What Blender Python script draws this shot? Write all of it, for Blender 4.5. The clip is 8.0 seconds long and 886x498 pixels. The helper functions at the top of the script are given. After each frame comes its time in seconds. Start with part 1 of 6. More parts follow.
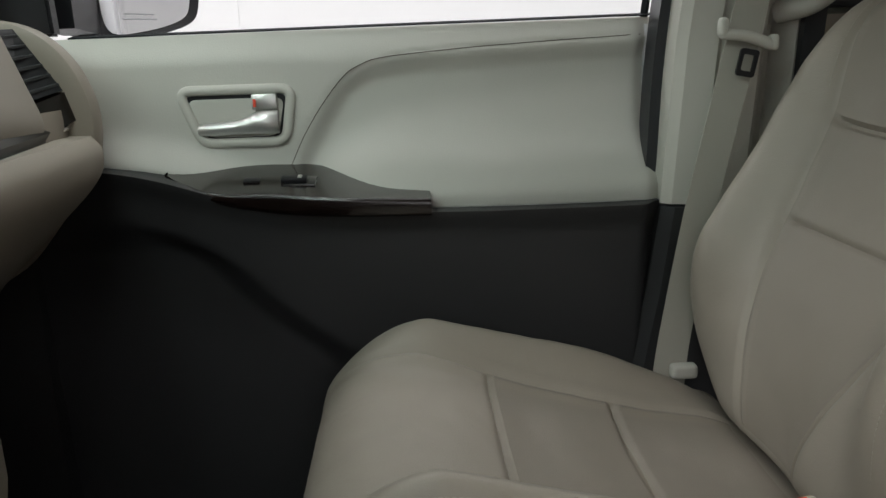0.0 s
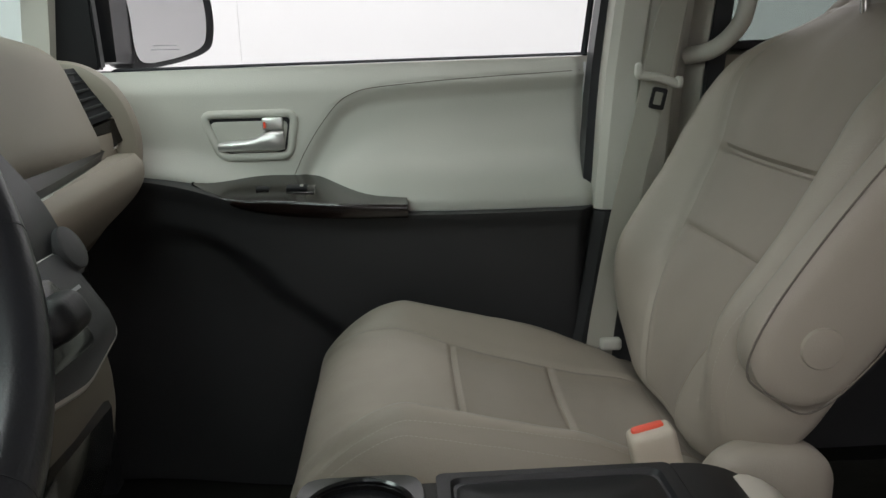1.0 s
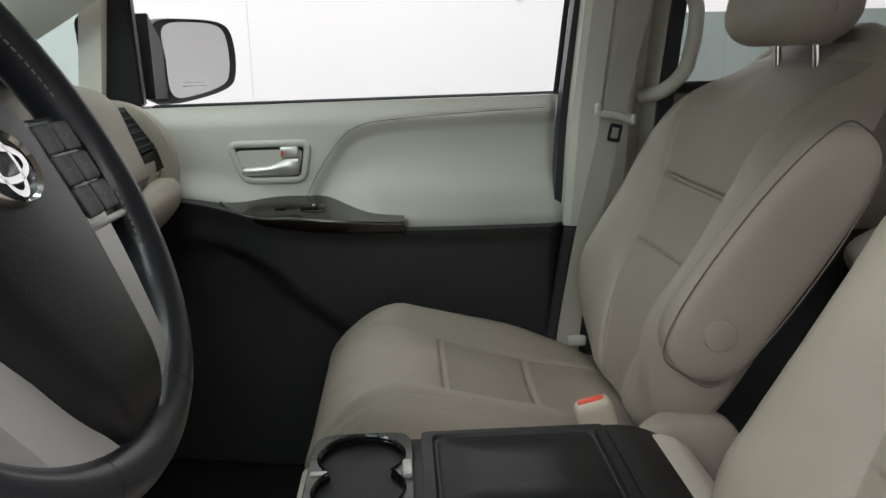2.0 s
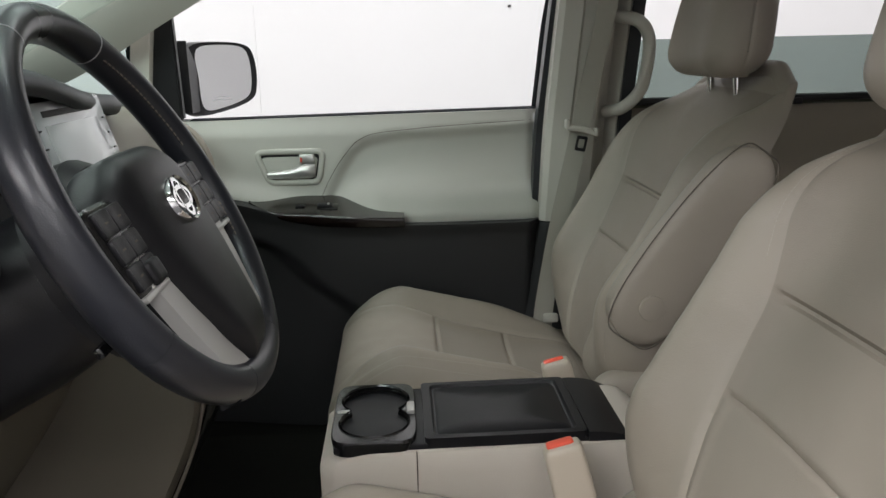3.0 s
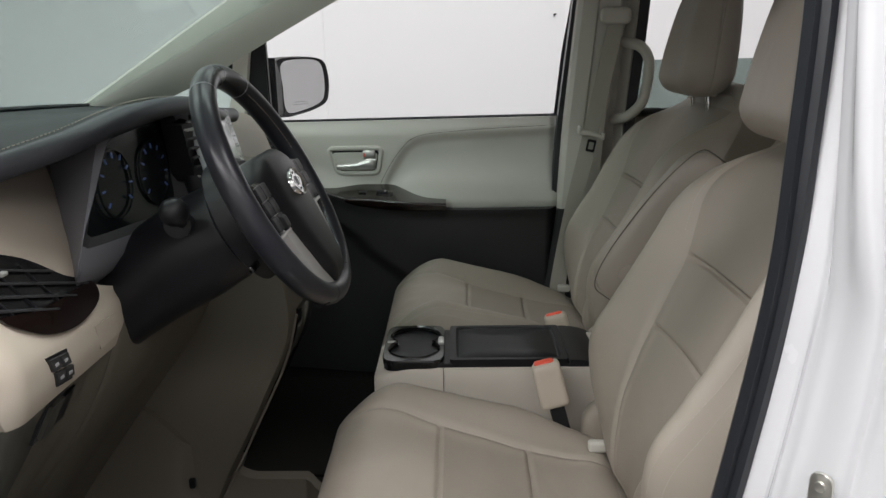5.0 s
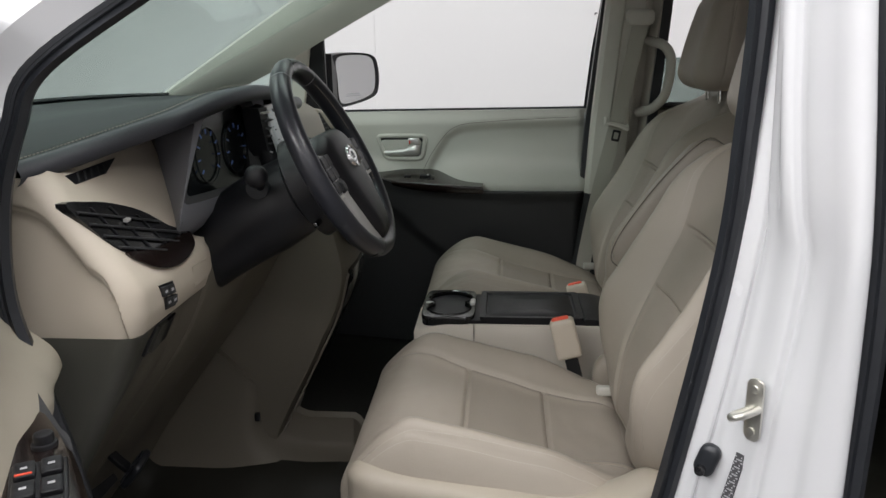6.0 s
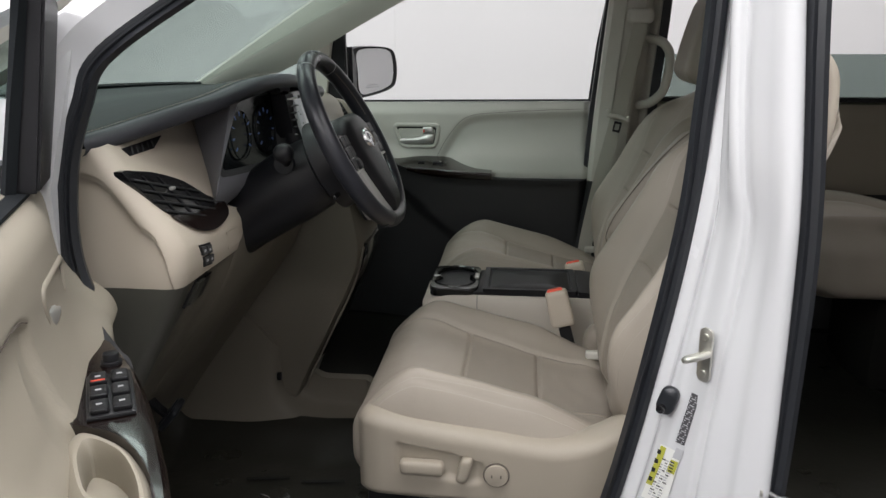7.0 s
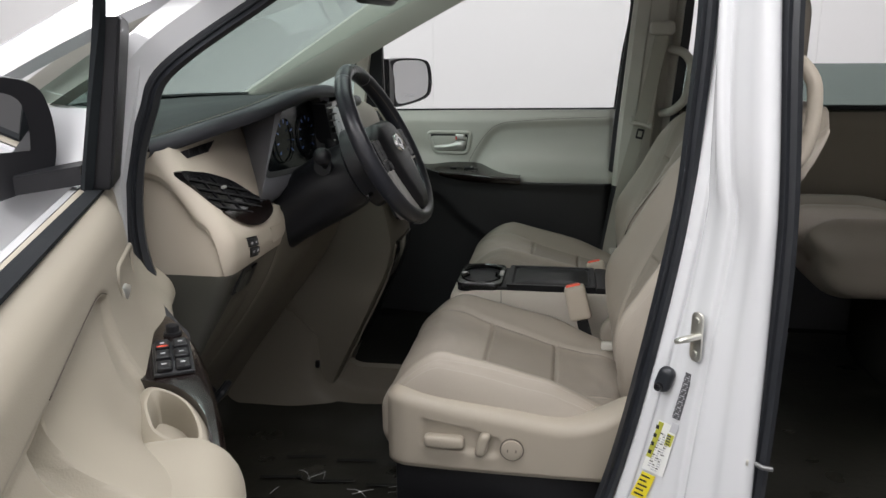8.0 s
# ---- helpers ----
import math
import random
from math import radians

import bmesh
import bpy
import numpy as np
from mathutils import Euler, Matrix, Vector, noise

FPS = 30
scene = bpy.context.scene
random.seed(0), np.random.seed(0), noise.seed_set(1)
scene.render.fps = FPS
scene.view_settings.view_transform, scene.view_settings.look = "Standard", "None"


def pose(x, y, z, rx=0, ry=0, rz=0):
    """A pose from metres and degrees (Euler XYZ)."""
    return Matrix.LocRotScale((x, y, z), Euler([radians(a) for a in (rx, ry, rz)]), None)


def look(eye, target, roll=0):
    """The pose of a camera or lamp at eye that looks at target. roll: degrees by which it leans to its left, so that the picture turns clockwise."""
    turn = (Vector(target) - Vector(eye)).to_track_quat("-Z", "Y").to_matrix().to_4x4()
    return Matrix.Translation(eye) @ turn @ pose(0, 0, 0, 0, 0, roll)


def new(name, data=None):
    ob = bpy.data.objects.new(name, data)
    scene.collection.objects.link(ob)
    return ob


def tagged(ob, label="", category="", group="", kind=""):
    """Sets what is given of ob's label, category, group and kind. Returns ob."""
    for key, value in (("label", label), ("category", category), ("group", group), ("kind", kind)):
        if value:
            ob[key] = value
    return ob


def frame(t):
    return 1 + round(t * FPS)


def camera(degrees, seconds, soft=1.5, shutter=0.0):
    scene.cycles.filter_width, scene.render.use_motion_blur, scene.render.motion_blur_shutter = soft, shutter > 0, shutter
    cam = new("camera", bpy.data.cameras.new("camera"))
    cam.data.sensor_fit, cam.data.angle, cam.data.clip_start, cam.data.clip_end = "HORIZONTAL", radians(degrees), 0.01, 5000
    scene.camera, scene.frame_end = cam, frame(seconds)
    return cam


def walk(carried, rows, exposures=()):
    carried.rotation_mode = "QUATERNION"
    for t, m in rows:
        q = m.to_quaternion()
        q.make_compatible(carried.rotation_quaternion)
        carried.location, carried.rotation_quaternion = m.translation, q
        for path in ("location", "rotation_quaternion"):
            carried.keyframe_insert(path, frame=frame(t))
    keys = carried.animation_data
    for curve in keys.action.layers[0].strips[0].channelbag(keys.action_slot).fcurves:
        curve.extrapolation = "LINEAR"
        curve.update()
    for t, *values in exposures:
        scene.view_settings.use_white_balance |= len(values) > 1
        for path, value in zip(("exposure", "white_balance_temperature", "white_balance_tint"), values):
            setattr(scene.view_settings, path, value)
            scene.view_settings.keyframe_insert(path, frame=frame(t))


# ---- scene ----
cam = camera(59.2, 8.0)
PATH = [
    (0, (0.104, -0.335, 1.137), (0.181, 1.604, 0.652), -1.9),
    (0.5, (0.12, -0.465, 1.161), (0.188, 1.467, 0.646), -2.5),
    (1, (0.124, -0.581, 1.201), (0.221, 1.353, 0.7), -1.5),
    (1.5, (0.129, -0.678, 1.223), (0.228, 1.267, 0.77), -1.3),
    (1.7, (0.138, -0.725, 1.232), (0.229, 1.219, 0.773), -1.4),
    (2.8, (0.124, -1.027, 1.316), (0.225, 0.911, 0.828), -1.4),
    (3, (0.124, -1.081, 1.325), (0.227, 0.854, 0.83), -1.4),
    (3.5, (0.14, -1.211, 1.34), (0.24, 0.723, 0.84), -1.0),
    (4, (0.147, -1.295, 1.36), (0.243, 0.639, 0.86), -0.7),
    (4.5, (0.161, -1.38, 1.379), (0.24, 0.557, 0.885), -1.0),
    (4.7, (0.161, -1.424, 1.393), (0.191, 0.511, 0.889), -1.1),
    (5.8, (0.192, -1.698, 1.391), (0.06, 0.23, 0.877), -0.7),
    (6, (0.197, -1.736, 1.396), (0.043, 0.19, 0.88), -0.7),
    (6.5, (0.211, -1.817, 1.4), (0.021, 0.104, 0.877), -0.6),
    (7, (0.24, -1.909, 1.396), (0.038, 0.01, 0.869), -0.1),
    (7.5, (0.27, -1.985, 1.406), (0.043, -0.07, 0.878), -0.2),
    (8, (0.292, -2.048, 1.405), (-0.014, -0.137, 0.901), -0.5),
]
walk(cam, [(t, look(eye, target, roll)) for t, eye, target, roll in PATH], [(0.0, 0.35), (1.5, 0.4), (3.5, 0.35), (4.5, 0.1), (8.0, 0.0)])


# ---- light ----
world = bpy.data.worlds.new("studio_air")
scene.world = world
world.use_nodes = True
world.node_tree.nodes["Background"].inputs[0].default_value = (0.9, 0.95, 1.0, 1)
world.node_tree.nodes["Background"].inputs[1].default_value = 0.05


def area_lamp(name, place, target, sx, sy, watts, tint=(1, 1, 1)):
    data = bpy.data.lights.new(name, "AREA")
    data.shape, data.size, data.size_y, data.energy, data.color = "RECTANGLE", sx, sy, watts, tint
    ob = new(name, data)
    ob.matrix_world = look(place, target)
    return ob


# rows of ceiling tubes of the photo bay, along the car
LAMP = 122
for lx, ly, gain in ((-4.8, -3.8, 1.05), (-1.8, -3.8, 1.1), (1.2, -3.8, 0.36), (-2.6, -1.5, 0.3), (0.4, -1.5, 0.5), (3.4, -1.5, 0.16), (-2.6, 0.3, 0.3), (0.4, 0.3, 0.25), (3.4, 0.3, 0.15), (-2.6, 2.2, 0.25), (0.4, 2.2, 0.2), (3.4, 2.2, 0.2)):
    area_lamp("ceiling_tube", (lx, ly, 3.32), (lx, ly + 0.001, 0), 2.4, 0.5, LAMP * gain, (1.0, 0.985, 0.995))


# ---- materials ----
def material(name, colour, rough=0.5, metal=0.0, grain=0.0, grain_scale=300.0, blotch=0.06, blotch_scale=6.0, coat=0.0, spec=0.5, rough_var=0.08, pores=0.0, pore_scale=500.0, wrinkle=0.0):
    m = bpy.data.materials.new(name)
    m.use_nodes = True
    t = m.node_tree
    b = t.nodes["Principled BSDF"]
    b.inputs["Roughness"].default_value = rough
    b.inputs["Metallic"].default_value = metal
    b.inputs["Coat Weight"].default_value = coat
    b.inputs["Coat Roughness"].default_value = 0.06
    b.inputs["Specular IOR Level"].default_value = spec
    co = t.nodes.new("ShaderNodeTexCoord")
    big = t.nodes.new("ShaderNodeTexNoise")
    big.inputs["Scale"].default_value = blotch_scale
    big.inputs["Detail"].default_value = 5
    t.links.new(co.outputs["Object"], big.inputs["Vector"])
    ramp = t.nodes.new("ShaderNodeMix")
    ramp.data_type = "RGBA"
    lo = [c * (1 - blotch) for c in colour]
    hi = [min(1, c * (1 + blotch)) for c in colour]
    ramp.inputs["A"].default_value = (*lo, 1)
    ramp.inputs["B"].default_value = (*hi, 1)
    t.links.new(big.outputs["Fac"], ramp.inputs["Factor"])
    t.links.new(ramp.outputs["Result"], b.inputs["Base Color"])
    mr = t.nodes.new("ShaderNodeMapRange")
    mr.inputs["To Min"].default_value = max(0.02, rough - rough_var)
    mr.inputs["To Max"].default_value = min(1, rough + rough_var)
    t.links.new(big.outputs["Fac"], mr.inputs["Value"])
    t.links.new(mr.outputs["Result"], b.inputs["Roughness"])
    if grain:
        fine = t.nodes.new("ShaderNodeTexNoise")
        fine.inputs["Scale"].default_value = grain_scale
        fine.inputs["Detail"].default_value = 3
        t.links.new(co.outputs["Object"], fine.inputs["Vector"])
        bump = t.nodes.new("ShaderNodeBump")
        bump.inputs["Strength"].default_value = grain
        bump.inputs["Distance"].default_value = 0.001
        t.links.new(fine.outputs["Fac"], bump.inputs["Height"])
        t.links.new(bump.outputs["Normal"], b.inputs["Normal"])
        if wrinkle:
            soft = t.nodes.new("ShaderNodeTexNoise")
            soft.inputs["Scale"].default_value = 16
            soft.inputs["Detail"].default_value = 3
            soft.inputs["Distortion"].default_value = 0.8
            t.links.new(co.outputs["Object"], soft.inputs["Vector"])
            b3 = t.nodes.new("ShaderNodeBump")
            b3.inputs["Strength"].default_value = wrinkle
            b3.inputs["Distance"].default_value = 0.008
            t.links.new(soft.outputs["Fac"], b3.inputs["Height"])
            t.links.new(b3.outputs["Normal"], bump.inputs["Normal"])
        if pores:
            cells = t.nodes.new("ShaderNodeTexVoronoi")
            cells.inputs["Scale"].default_value = pore_scale
            t.links.new(co.outputs["Object"], cells.inputs["Vector"])
            b2 = t.nodes.new("ShaderNodeBump")
            b2.inputs["Strength"].default_value = pores
            b2.inputs["Distance"].default_value = 0.0015
            t.links.new(cells.outputs["Distance"], b2.inputs["Height"])
            t.links.new(bump.outputs["Normal"], b2.inputs["Normal"])
            t.links.new(b2.outputs["Normal"], b.inputs["Normal"])
    return m


def glass(name, tint, rough=0.0, mix=0.06):
    m = bpy.data.materials.new(name)
    m.use_nodes = True
    t = m.node_tree
    t.nodes.remove(t.nodes["Principled BSDF"])
    out = t.nodes["Material Output"]
    tr = t.nodes.new("ShaderNodeBsdfTransparent")
    tr.inputs[0].default_value = (*tint, 1)
    gl = t.nodes.new("ShaderNodeBsdfGlossy")
    gl.inputs["Roughness"].default_value = rough
    mx = t.nodes.new("ShaderNodeMixShader")
    lw = t.nodes.new("ShaderNodeLayerWeight")
    lw.inputs["Blend"].default_value = 0.5
    pw = t.nodes.new("ShaderNodeMath")
    pw.operation = "POWER"
    pw.inputs[1].default_value = 5.0
    ma = t.nodes.new("ShaderNodeMath")
    ma.operation = "MULTIPLY_ADD"
    ma.inputs[1].default_value = 0.5
    ma.inputs[2].default_value = 0.03
    t.links.new(lw.outputs["Facing"], pw.inputs[0])
    t.links.new(pw.outputs[0], ma.inputs[0])
    t.links.new(ma.outputs[0], mx.inputs[0])
    t.links.new(tr.outputs[0], mx.inputs[1])
    t.links.new(gl.outputs[0], mx.inputs[2])
    t.links.new(mx.outputs[0], out.inputs["Surface"])
    return m


def wood(name, dark, light):
    m = material(name, dark, rough=0.2, coat=0.55, blotch=0.0)
    t = m.node_tree
    b = t.nodes["Principled BSDF"]
    co = t.nodes.new("ShaderNodeTexCoord")
    mp = t.nodes.new("ShaderNodeMapping")
    mp.inputs["Scale"].default_value = (3, 40, 60)
    nz = t.nodes.new("ShaderNodeTexNoise")
    nz.inputs["Scale"].default_value = 3
    nz.inputs["Detail"].default_value = 6
    nz.inputs["Distortion"].default_value = 1.2
    mx = t.nodes.new("ShaderNodeMix")
    mx.data_type = "RGBA"
    mx.inputs["A"].default_value = (*dark, 1)
    mx.inputs["B"].default_value = (*light, 1)
    t.links.new(co.outputs["Object"], mp.inputs["Vector"])
    t.links.new(mp.outputs["Vector"], nz.inputs["Vector"])
    t.links.new(nz.outputs["Fac"], mx.inputs["Factor"])
    t.links.new(mx.outputs["Result"], b.inputs["Base Color"])
    return m


LEATHER = material("taupe_leather", (0.318, 0.280, 0.234), 0.46, grain=0.2, grain_scale=500, blotch=0.07, blotch_scale=9, pores=0.12, pore_scale=800, wrinkle=0.16)
LEATHER_INSERT = material("perforated_taupe_leather", (0.262, 0.228, 0.190), 0.55, grain=0.2, grain_scale=500, blotch=0.07, blotch_scale=9, pores=0.22, pore_scale=900, wrinkle=0.14)
THREAD = material("pale_thread", (0.40, 0.36, 0.305), 0.8, grain=0.3)
# seat base beige, darkened in colour for the weaker light down there
SHADED_SEAT_PLASTIC = material("shaded_beige_seat_plastic", (0.345, 0.304, 0.246), 0.5, grain=0.3, grain_scale=700, blotch=0.03)
# beige plastic, its colour lifted to stand for light on the dashboard face
CREAM = material("beige_plastic", (0.54, 0.478, 0.392), 0.5, grain=0.3, grain_scale=700, blotch=0.03)
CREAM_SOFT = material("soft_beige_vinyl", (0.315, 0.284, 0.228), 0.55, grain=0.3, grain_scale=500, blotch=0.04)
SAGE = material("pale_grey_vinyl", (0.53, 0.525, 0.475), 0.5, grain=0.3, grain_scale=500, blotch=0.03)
PILLAR = material("pale_grey_plastic", (0.54, 0.525, 0.47), 0.55, grain=0.3, grain_scale=700, blotch=0.03)
DARK = material("charcoal_plastic", (0.040, 0.040, 0.042), 0.5, spec=0.35, grain=0.35, grain_scale=600, blotch=0.1)
DARK_SOFT = material("charcoal_soft_pad", (0.022, 0.025, 0.026), 0.6, spec=0.3, grain=0.35, grain_scale=500, blotch=0.1)
BLACK = material("black_plastic", (0.010, 0.010, 0.012), 0.40, spec=0.38, grain=0.2, grain_scale=600)
MATTE = material("matte_black_rubber", (0.010, 0.012, 0.014), 0.8, spec=0.15, grain=0.3, grain_scale=300)
BLACK_GLOSS = material("gloss_black", (0.008, 0.008, 0.009), 0.22, coat=0.5)
RUBBER = material("black_rubber", (0.016, 0.018, 0.022), 0.38, grain=0.2, grain_scale=300)
RIM_LEATHER = material("black_wheel_leather", (0.019, 0.020, 0.025), 0.30, grain=0.15, grain_scale=700)
CHROME = material("polished_chrome", (0.88, 0.88, 0.88), 0.12, metal=1.0, rough_var=0.05)
SATIN = material("satin_chrome", (0.70, 0.70, 0.68), 0.34, metal=0.8)
SILVER = material("silver_plastic", (0.56, 0.55, 0.53), 0.38, metal=0.5)
STEEL = material("zinc_steel", (0.62, 0.61, 0.56), 0.34, metal=0.9)
WOOD = wood("dark_burl_trim", (0.004, 0.003, 0.003), (0.013, 0.006, 0.0046))
PAINT = material("pearl_white_paint", (0.66, 0.665, 0.68), 0.25, coat=1.0, blotch=0.01)
DULL_STEEL = material("dull_dark_steel", (0.22, 0.22, 0.22), 0.45, metal=0.8)
CARPET = material("black_carpet", (0.013, 0.0125, 0.011), 0.95, grain=1.0, grain_scale=250, spec=0.1)
WEB = material("grey_webbing", (0.42, 0.41, 0.355), 0.75, grain=0.6, grain_scale=900)
WEB_BLACK = material("black_webbing", (0.01, 0.01, 0.01), 0.8)
RED = material("red_button", (0.85, 0.10, 0.05), 0.4)
LABEL_WHITE = material("white_label", (0.75, 0.75, 0.72), 0.4)
LABEL_YELLOW = material("yellow_label", (0.75, 0.62, 0.03), 0.4)
PRINT = material("print_black", (0.02, 0.02, 0.02), 0.6)
PRINT_GREY = material("print_grey", (0.45, 0.45, 0.47), 0.6)
WALL = material("white_bay_wall", (0.80, 0.79, 0.79), 0.7, blotch=0.015, blotch_scale=0.7)
WALL_GREY = material("grey_bay_wall", (0.22, 0.22, 0.22), 0.7, blotch=0.03, blotch_scale=0.7)
# floor out of view; near-black grey keeps bounced light out of the cabin
FLOOR = material("low_bounce_floor", (0.065, 0.065, 0.065), 0.5, blotch=0.05, blotch_scale=1.2)
SEAM_DARK = material("seam_shadow_thread", (0.13, 0.112, 0.095), 0.9)
SCREEN = material("silver_grey_screen", (0.40, 0.42, 0.43), 0.15, coat=0.6)
LENS = material("smoked_gauge_lens", (0.012, 0.014, 0.016), 0.16, spec=0.35)
MIRROR = material("mirror_silver", (0.92, 0.92, 0.93), 0.01, metal=1.0, blotch=0, rough_var=0)
GLASS_CLEAR = glass("clear_glass", (0.97, 0.985, 0.98))
GLASS_GREEN = glass("green_tint_glass", (0.73, 0.80, 0.775))
GLASS_DARK = glass("grey_green_privacy_glass", (0.52, 0.57, 0.55))
BROW = material("navy_soft_pad", (0.038, 0.040, 0.048), 0.45, grain=0.3, grain_scale=500, blotch=0.06)
SLATE = material("slate_soft_plastic", (0.20, 0.202, 0.222), 0.45, grain=0.3, grain_scale=500, blotch=0.06)
SIDE_GREY = material("dark_olive_plastic", (0.078, 0.076, 0.064), 0.5, grain=0.3, grain_scale=700, blotch=0.05)
# taupe trim low in the cabin, with the footwell shade put into its colour
SHADED_TAUPE = material("shaded_taupe_plastic", (0.150, 0.133, 0.104), 0.6, grain=0.3, grain_scale=700, blotch=0.05)
TAUPE = material("taupe_plastic", (0.18, 0.155, 0.129), 0.55, grain=0.3, grain_scale=700, blotch=0.04)
GLOVE = material("light_taupe_plastic", (0.28, 0.24, 0.198), 0.55, grain=0.3, grain_scale=700, blotch=0.04)
WARM_TRIM = material("warm_grey_plastic", (0.30, 0.27, 0.228), 0.55, grain=0.3, grain_scale=700, blotch=0.03)
WELL = material("cup_well_rubber", (0.004, 0.004, 0.004), 0.6, spec=0.2)
HEAD = material("beige_headliner", (0.50, 0.47, 0.40), 0.9, grain=0.4, grain_scale=300)


# ---- building helpers ----
def part(name, bm, mat, parent=None, label="", smooth=True, mats=None):
    me = bpy.data.meshes.new(name)
    bmesh.ops.recalc_face_normals(bm, faces=bm.faces)
    bm.to_mesh(me)
    bm.free()
    for m in mats or [mat]:
        me.materials.append(m)
    if smooth:
        for p in me.polygons:
            p.use_smooth = True
        me.set_sharp_from_angle(angle=radians(38))
    ob = new(name, me)
    if parent is not None:
        ob.parent = parent
        ob.matrix_parent_inverse = parent.matrix_world.inverted()
    if label:
        ob["label"] = label
    return ob


def thing(name, place, label, category, group=""):
    ob = new(name)
    ob.empty_display_size = 0.05
    ob.matrix_world = Matrix.Translation(place)
    return tagged(ob, label, category, group)


def structure(name, bm, mat, label, category, smooth=True, mats=None):
    return tagged(part(name, bm, mat, None, "", smooth, mats), label, category, kind="structure")


def moved(bm, m):
    bmesh.ops.transform(bm, matrix=m, verts=bm.verts)
    return bm


def bent(bm, fn):
    for v in bm.verts:
        v.co = Vector(fn(*v.co))
    return bm


def box(sx, sy, sz, at=(0, 0, 0), bevel=0.0, seg=2):
    bm = bmesh.new()
    bmesh.ops.create_cube(bm, size=1)
    for v in bm.verts:
        v.co = Vector((v.co.x * sx + at[0], v.co.y * sy + at[1], v.co.z * sz + at[2]))
    if bevel:
        bmesh.ops.bevel(bm, geom=bm.edges[:], offset=bevel, segments=seg, affect="EDGES", profile=0.5)
    return bm


def slab(x0, x1, y0, y1, z0, z1, bevel=0.0):
    return box(x1 - x0, y1 - y0, z1 - z0, ((x0 + x1) / 2, (y0 + y1) / 2, (z0 + z1) / 2), bevel)


def softbox(half, rad, n, fn=None):
    """A rounded block: half sizes, edge radii per axis, cells per axis, and a deformation."""
    bm = bmesh.new()
    seen = {}
    hx, hy, hz = half

    def vert(i, j, k):
        key = (i, j, k)
        if key not in seen:
            q = [(2 * a / m - 1) for a, m in zip(key, n)]
            p = Vector((q[0] * hx, q[1] * hy, q[2] * hz))
            core = Vector([max(-h + r, min(h - r, c)) for c, h, r in zip(p, half, rad)])
            d = Vector([(c - o) / r for c, o, r in zip(p, core, rad)])
            if d.length > 1e-9:
                d.normalize()
            p = Vector([o + r * e for o, r, e in zip(core, rad, d)])
            seen[key] = bm.verts.new(fn(*p) if fn else p)
        return seen[key]

    nx, ny, nz = n
    for k in (0, nz):
        for i in range(nx):
            for j in range(ny):
                bm.faces.new((vert(i, j, k), vert(i + 1, j, k), vert(i + 1, j + 1, k), vert(i, j + 1, k)))
    for j in (0, ny):
        for i in range(nx):
            for k in range(nz):
                bm.faces.new((vert(i, j, k), vert(i + 1, j, k), vert(i + 1, j, k + 1), vert(i, j, k + 1)))
    for i in (0, nx):
        for j in range(ny):
            for k in range(nz):
                bm.faces.new((vert(i, j, k), vert(i, j + 1, k), vert(i, j + 1, k + 1), vert(i, j, k + 1)))
    return bm


def sheet(fn, nu, nv, thick=None):
    """A surface fn(u, v) for u, v in 0..1; thick: an offset that closes it into a body."""
    bm = bmesh.new()
    front = [[bm.verts.new(fn(i / nu, j / nv)) for j in range(nv + 1)] for i in range(nu + 1)]
    for i in range(nu):
        for j in range(nv):
            bm.faces.new((front[i][j], front[i + 1][j], front[i + 1][j + 1], front[i][j + 1]))
    if thick is not None:
        off = Vector(thick)
        back = [[bm.verts.new(front[i][j].co + off) for j in range(nv + 1)] for i in range(nu + 1)]
        for i in range(nu):
            for j in range(nv):
                bm.faces.new((back[i][j], back[i][j + 1], back[i + 1][j + 1], back[i + 1][j]))
        for i in range(nu):
            bm.faces.new((front[i][0], back[i][0], back[i + 1][0], front[i + 1][0]))
            bm.faces.new((front[i][nv], front[i + 1][nv], back[i + 1][nv], back[i][nv]))
        for j in range(nv):
            bm.faces.new((front[0][j], front[0][j + 1], back[0][j + 1], back[0][j]))
            bm.faces.new((front[nu][j], back[nu][j], back[nu][j + 1], front[nu][j + 1]))
    return bm


def loft(rings, caps=True, closed=False, first=True):
    """Joins rings of equally many points into a body."""
    bm = bmesh.new()
    vs = [[bm.verts.new(p) for p in ring] for ring in rings]
    n = len(vs[0])
    span = range(len(vs)) if closed else range(len(vs) - 1)
    for a in span:
        b = (a + 1) % len(vs)
        for i in range(n):
            bm.faces.new((vs[a][i], vs[a][(i + 1) % n], vs[b][(i + 1) % n], vs[b][i]))
    if caps and not closed:
        if first:
            bm.faces.new(vs[0][::-1])
        bm.faces.new(vs[-1])
    return bm


def spline(points, n, closed=False):
    """A smooth curve through the points (Catmull-Rom), n steps a span."""
    ps = [Vector(p) for p in points]
    out = []
    m = len(ps)
    for i in range(m if closed else m - 1):
        if closed:
            a, b, c, d = (ps[(i + k) % m] for k in (-1, 0, 1, 2))
        else:
            b, c = ps[i], ps[i + 1]
            a = ps[i - 1] if i else b * 2 - c
            d = ps[i + 2] if i + 2 < m else c * 2 - b
        for s in range(n):
            t = s / n
            out.append(0.5 * ((2 * b) + (c - a) * t + (2 * a - 5 * b + 4 * c - d) * t * t + (3 * b - a - 3 * c + d) * t ** 3))
    if not closed:
        out.append(ps[-1])
    return out


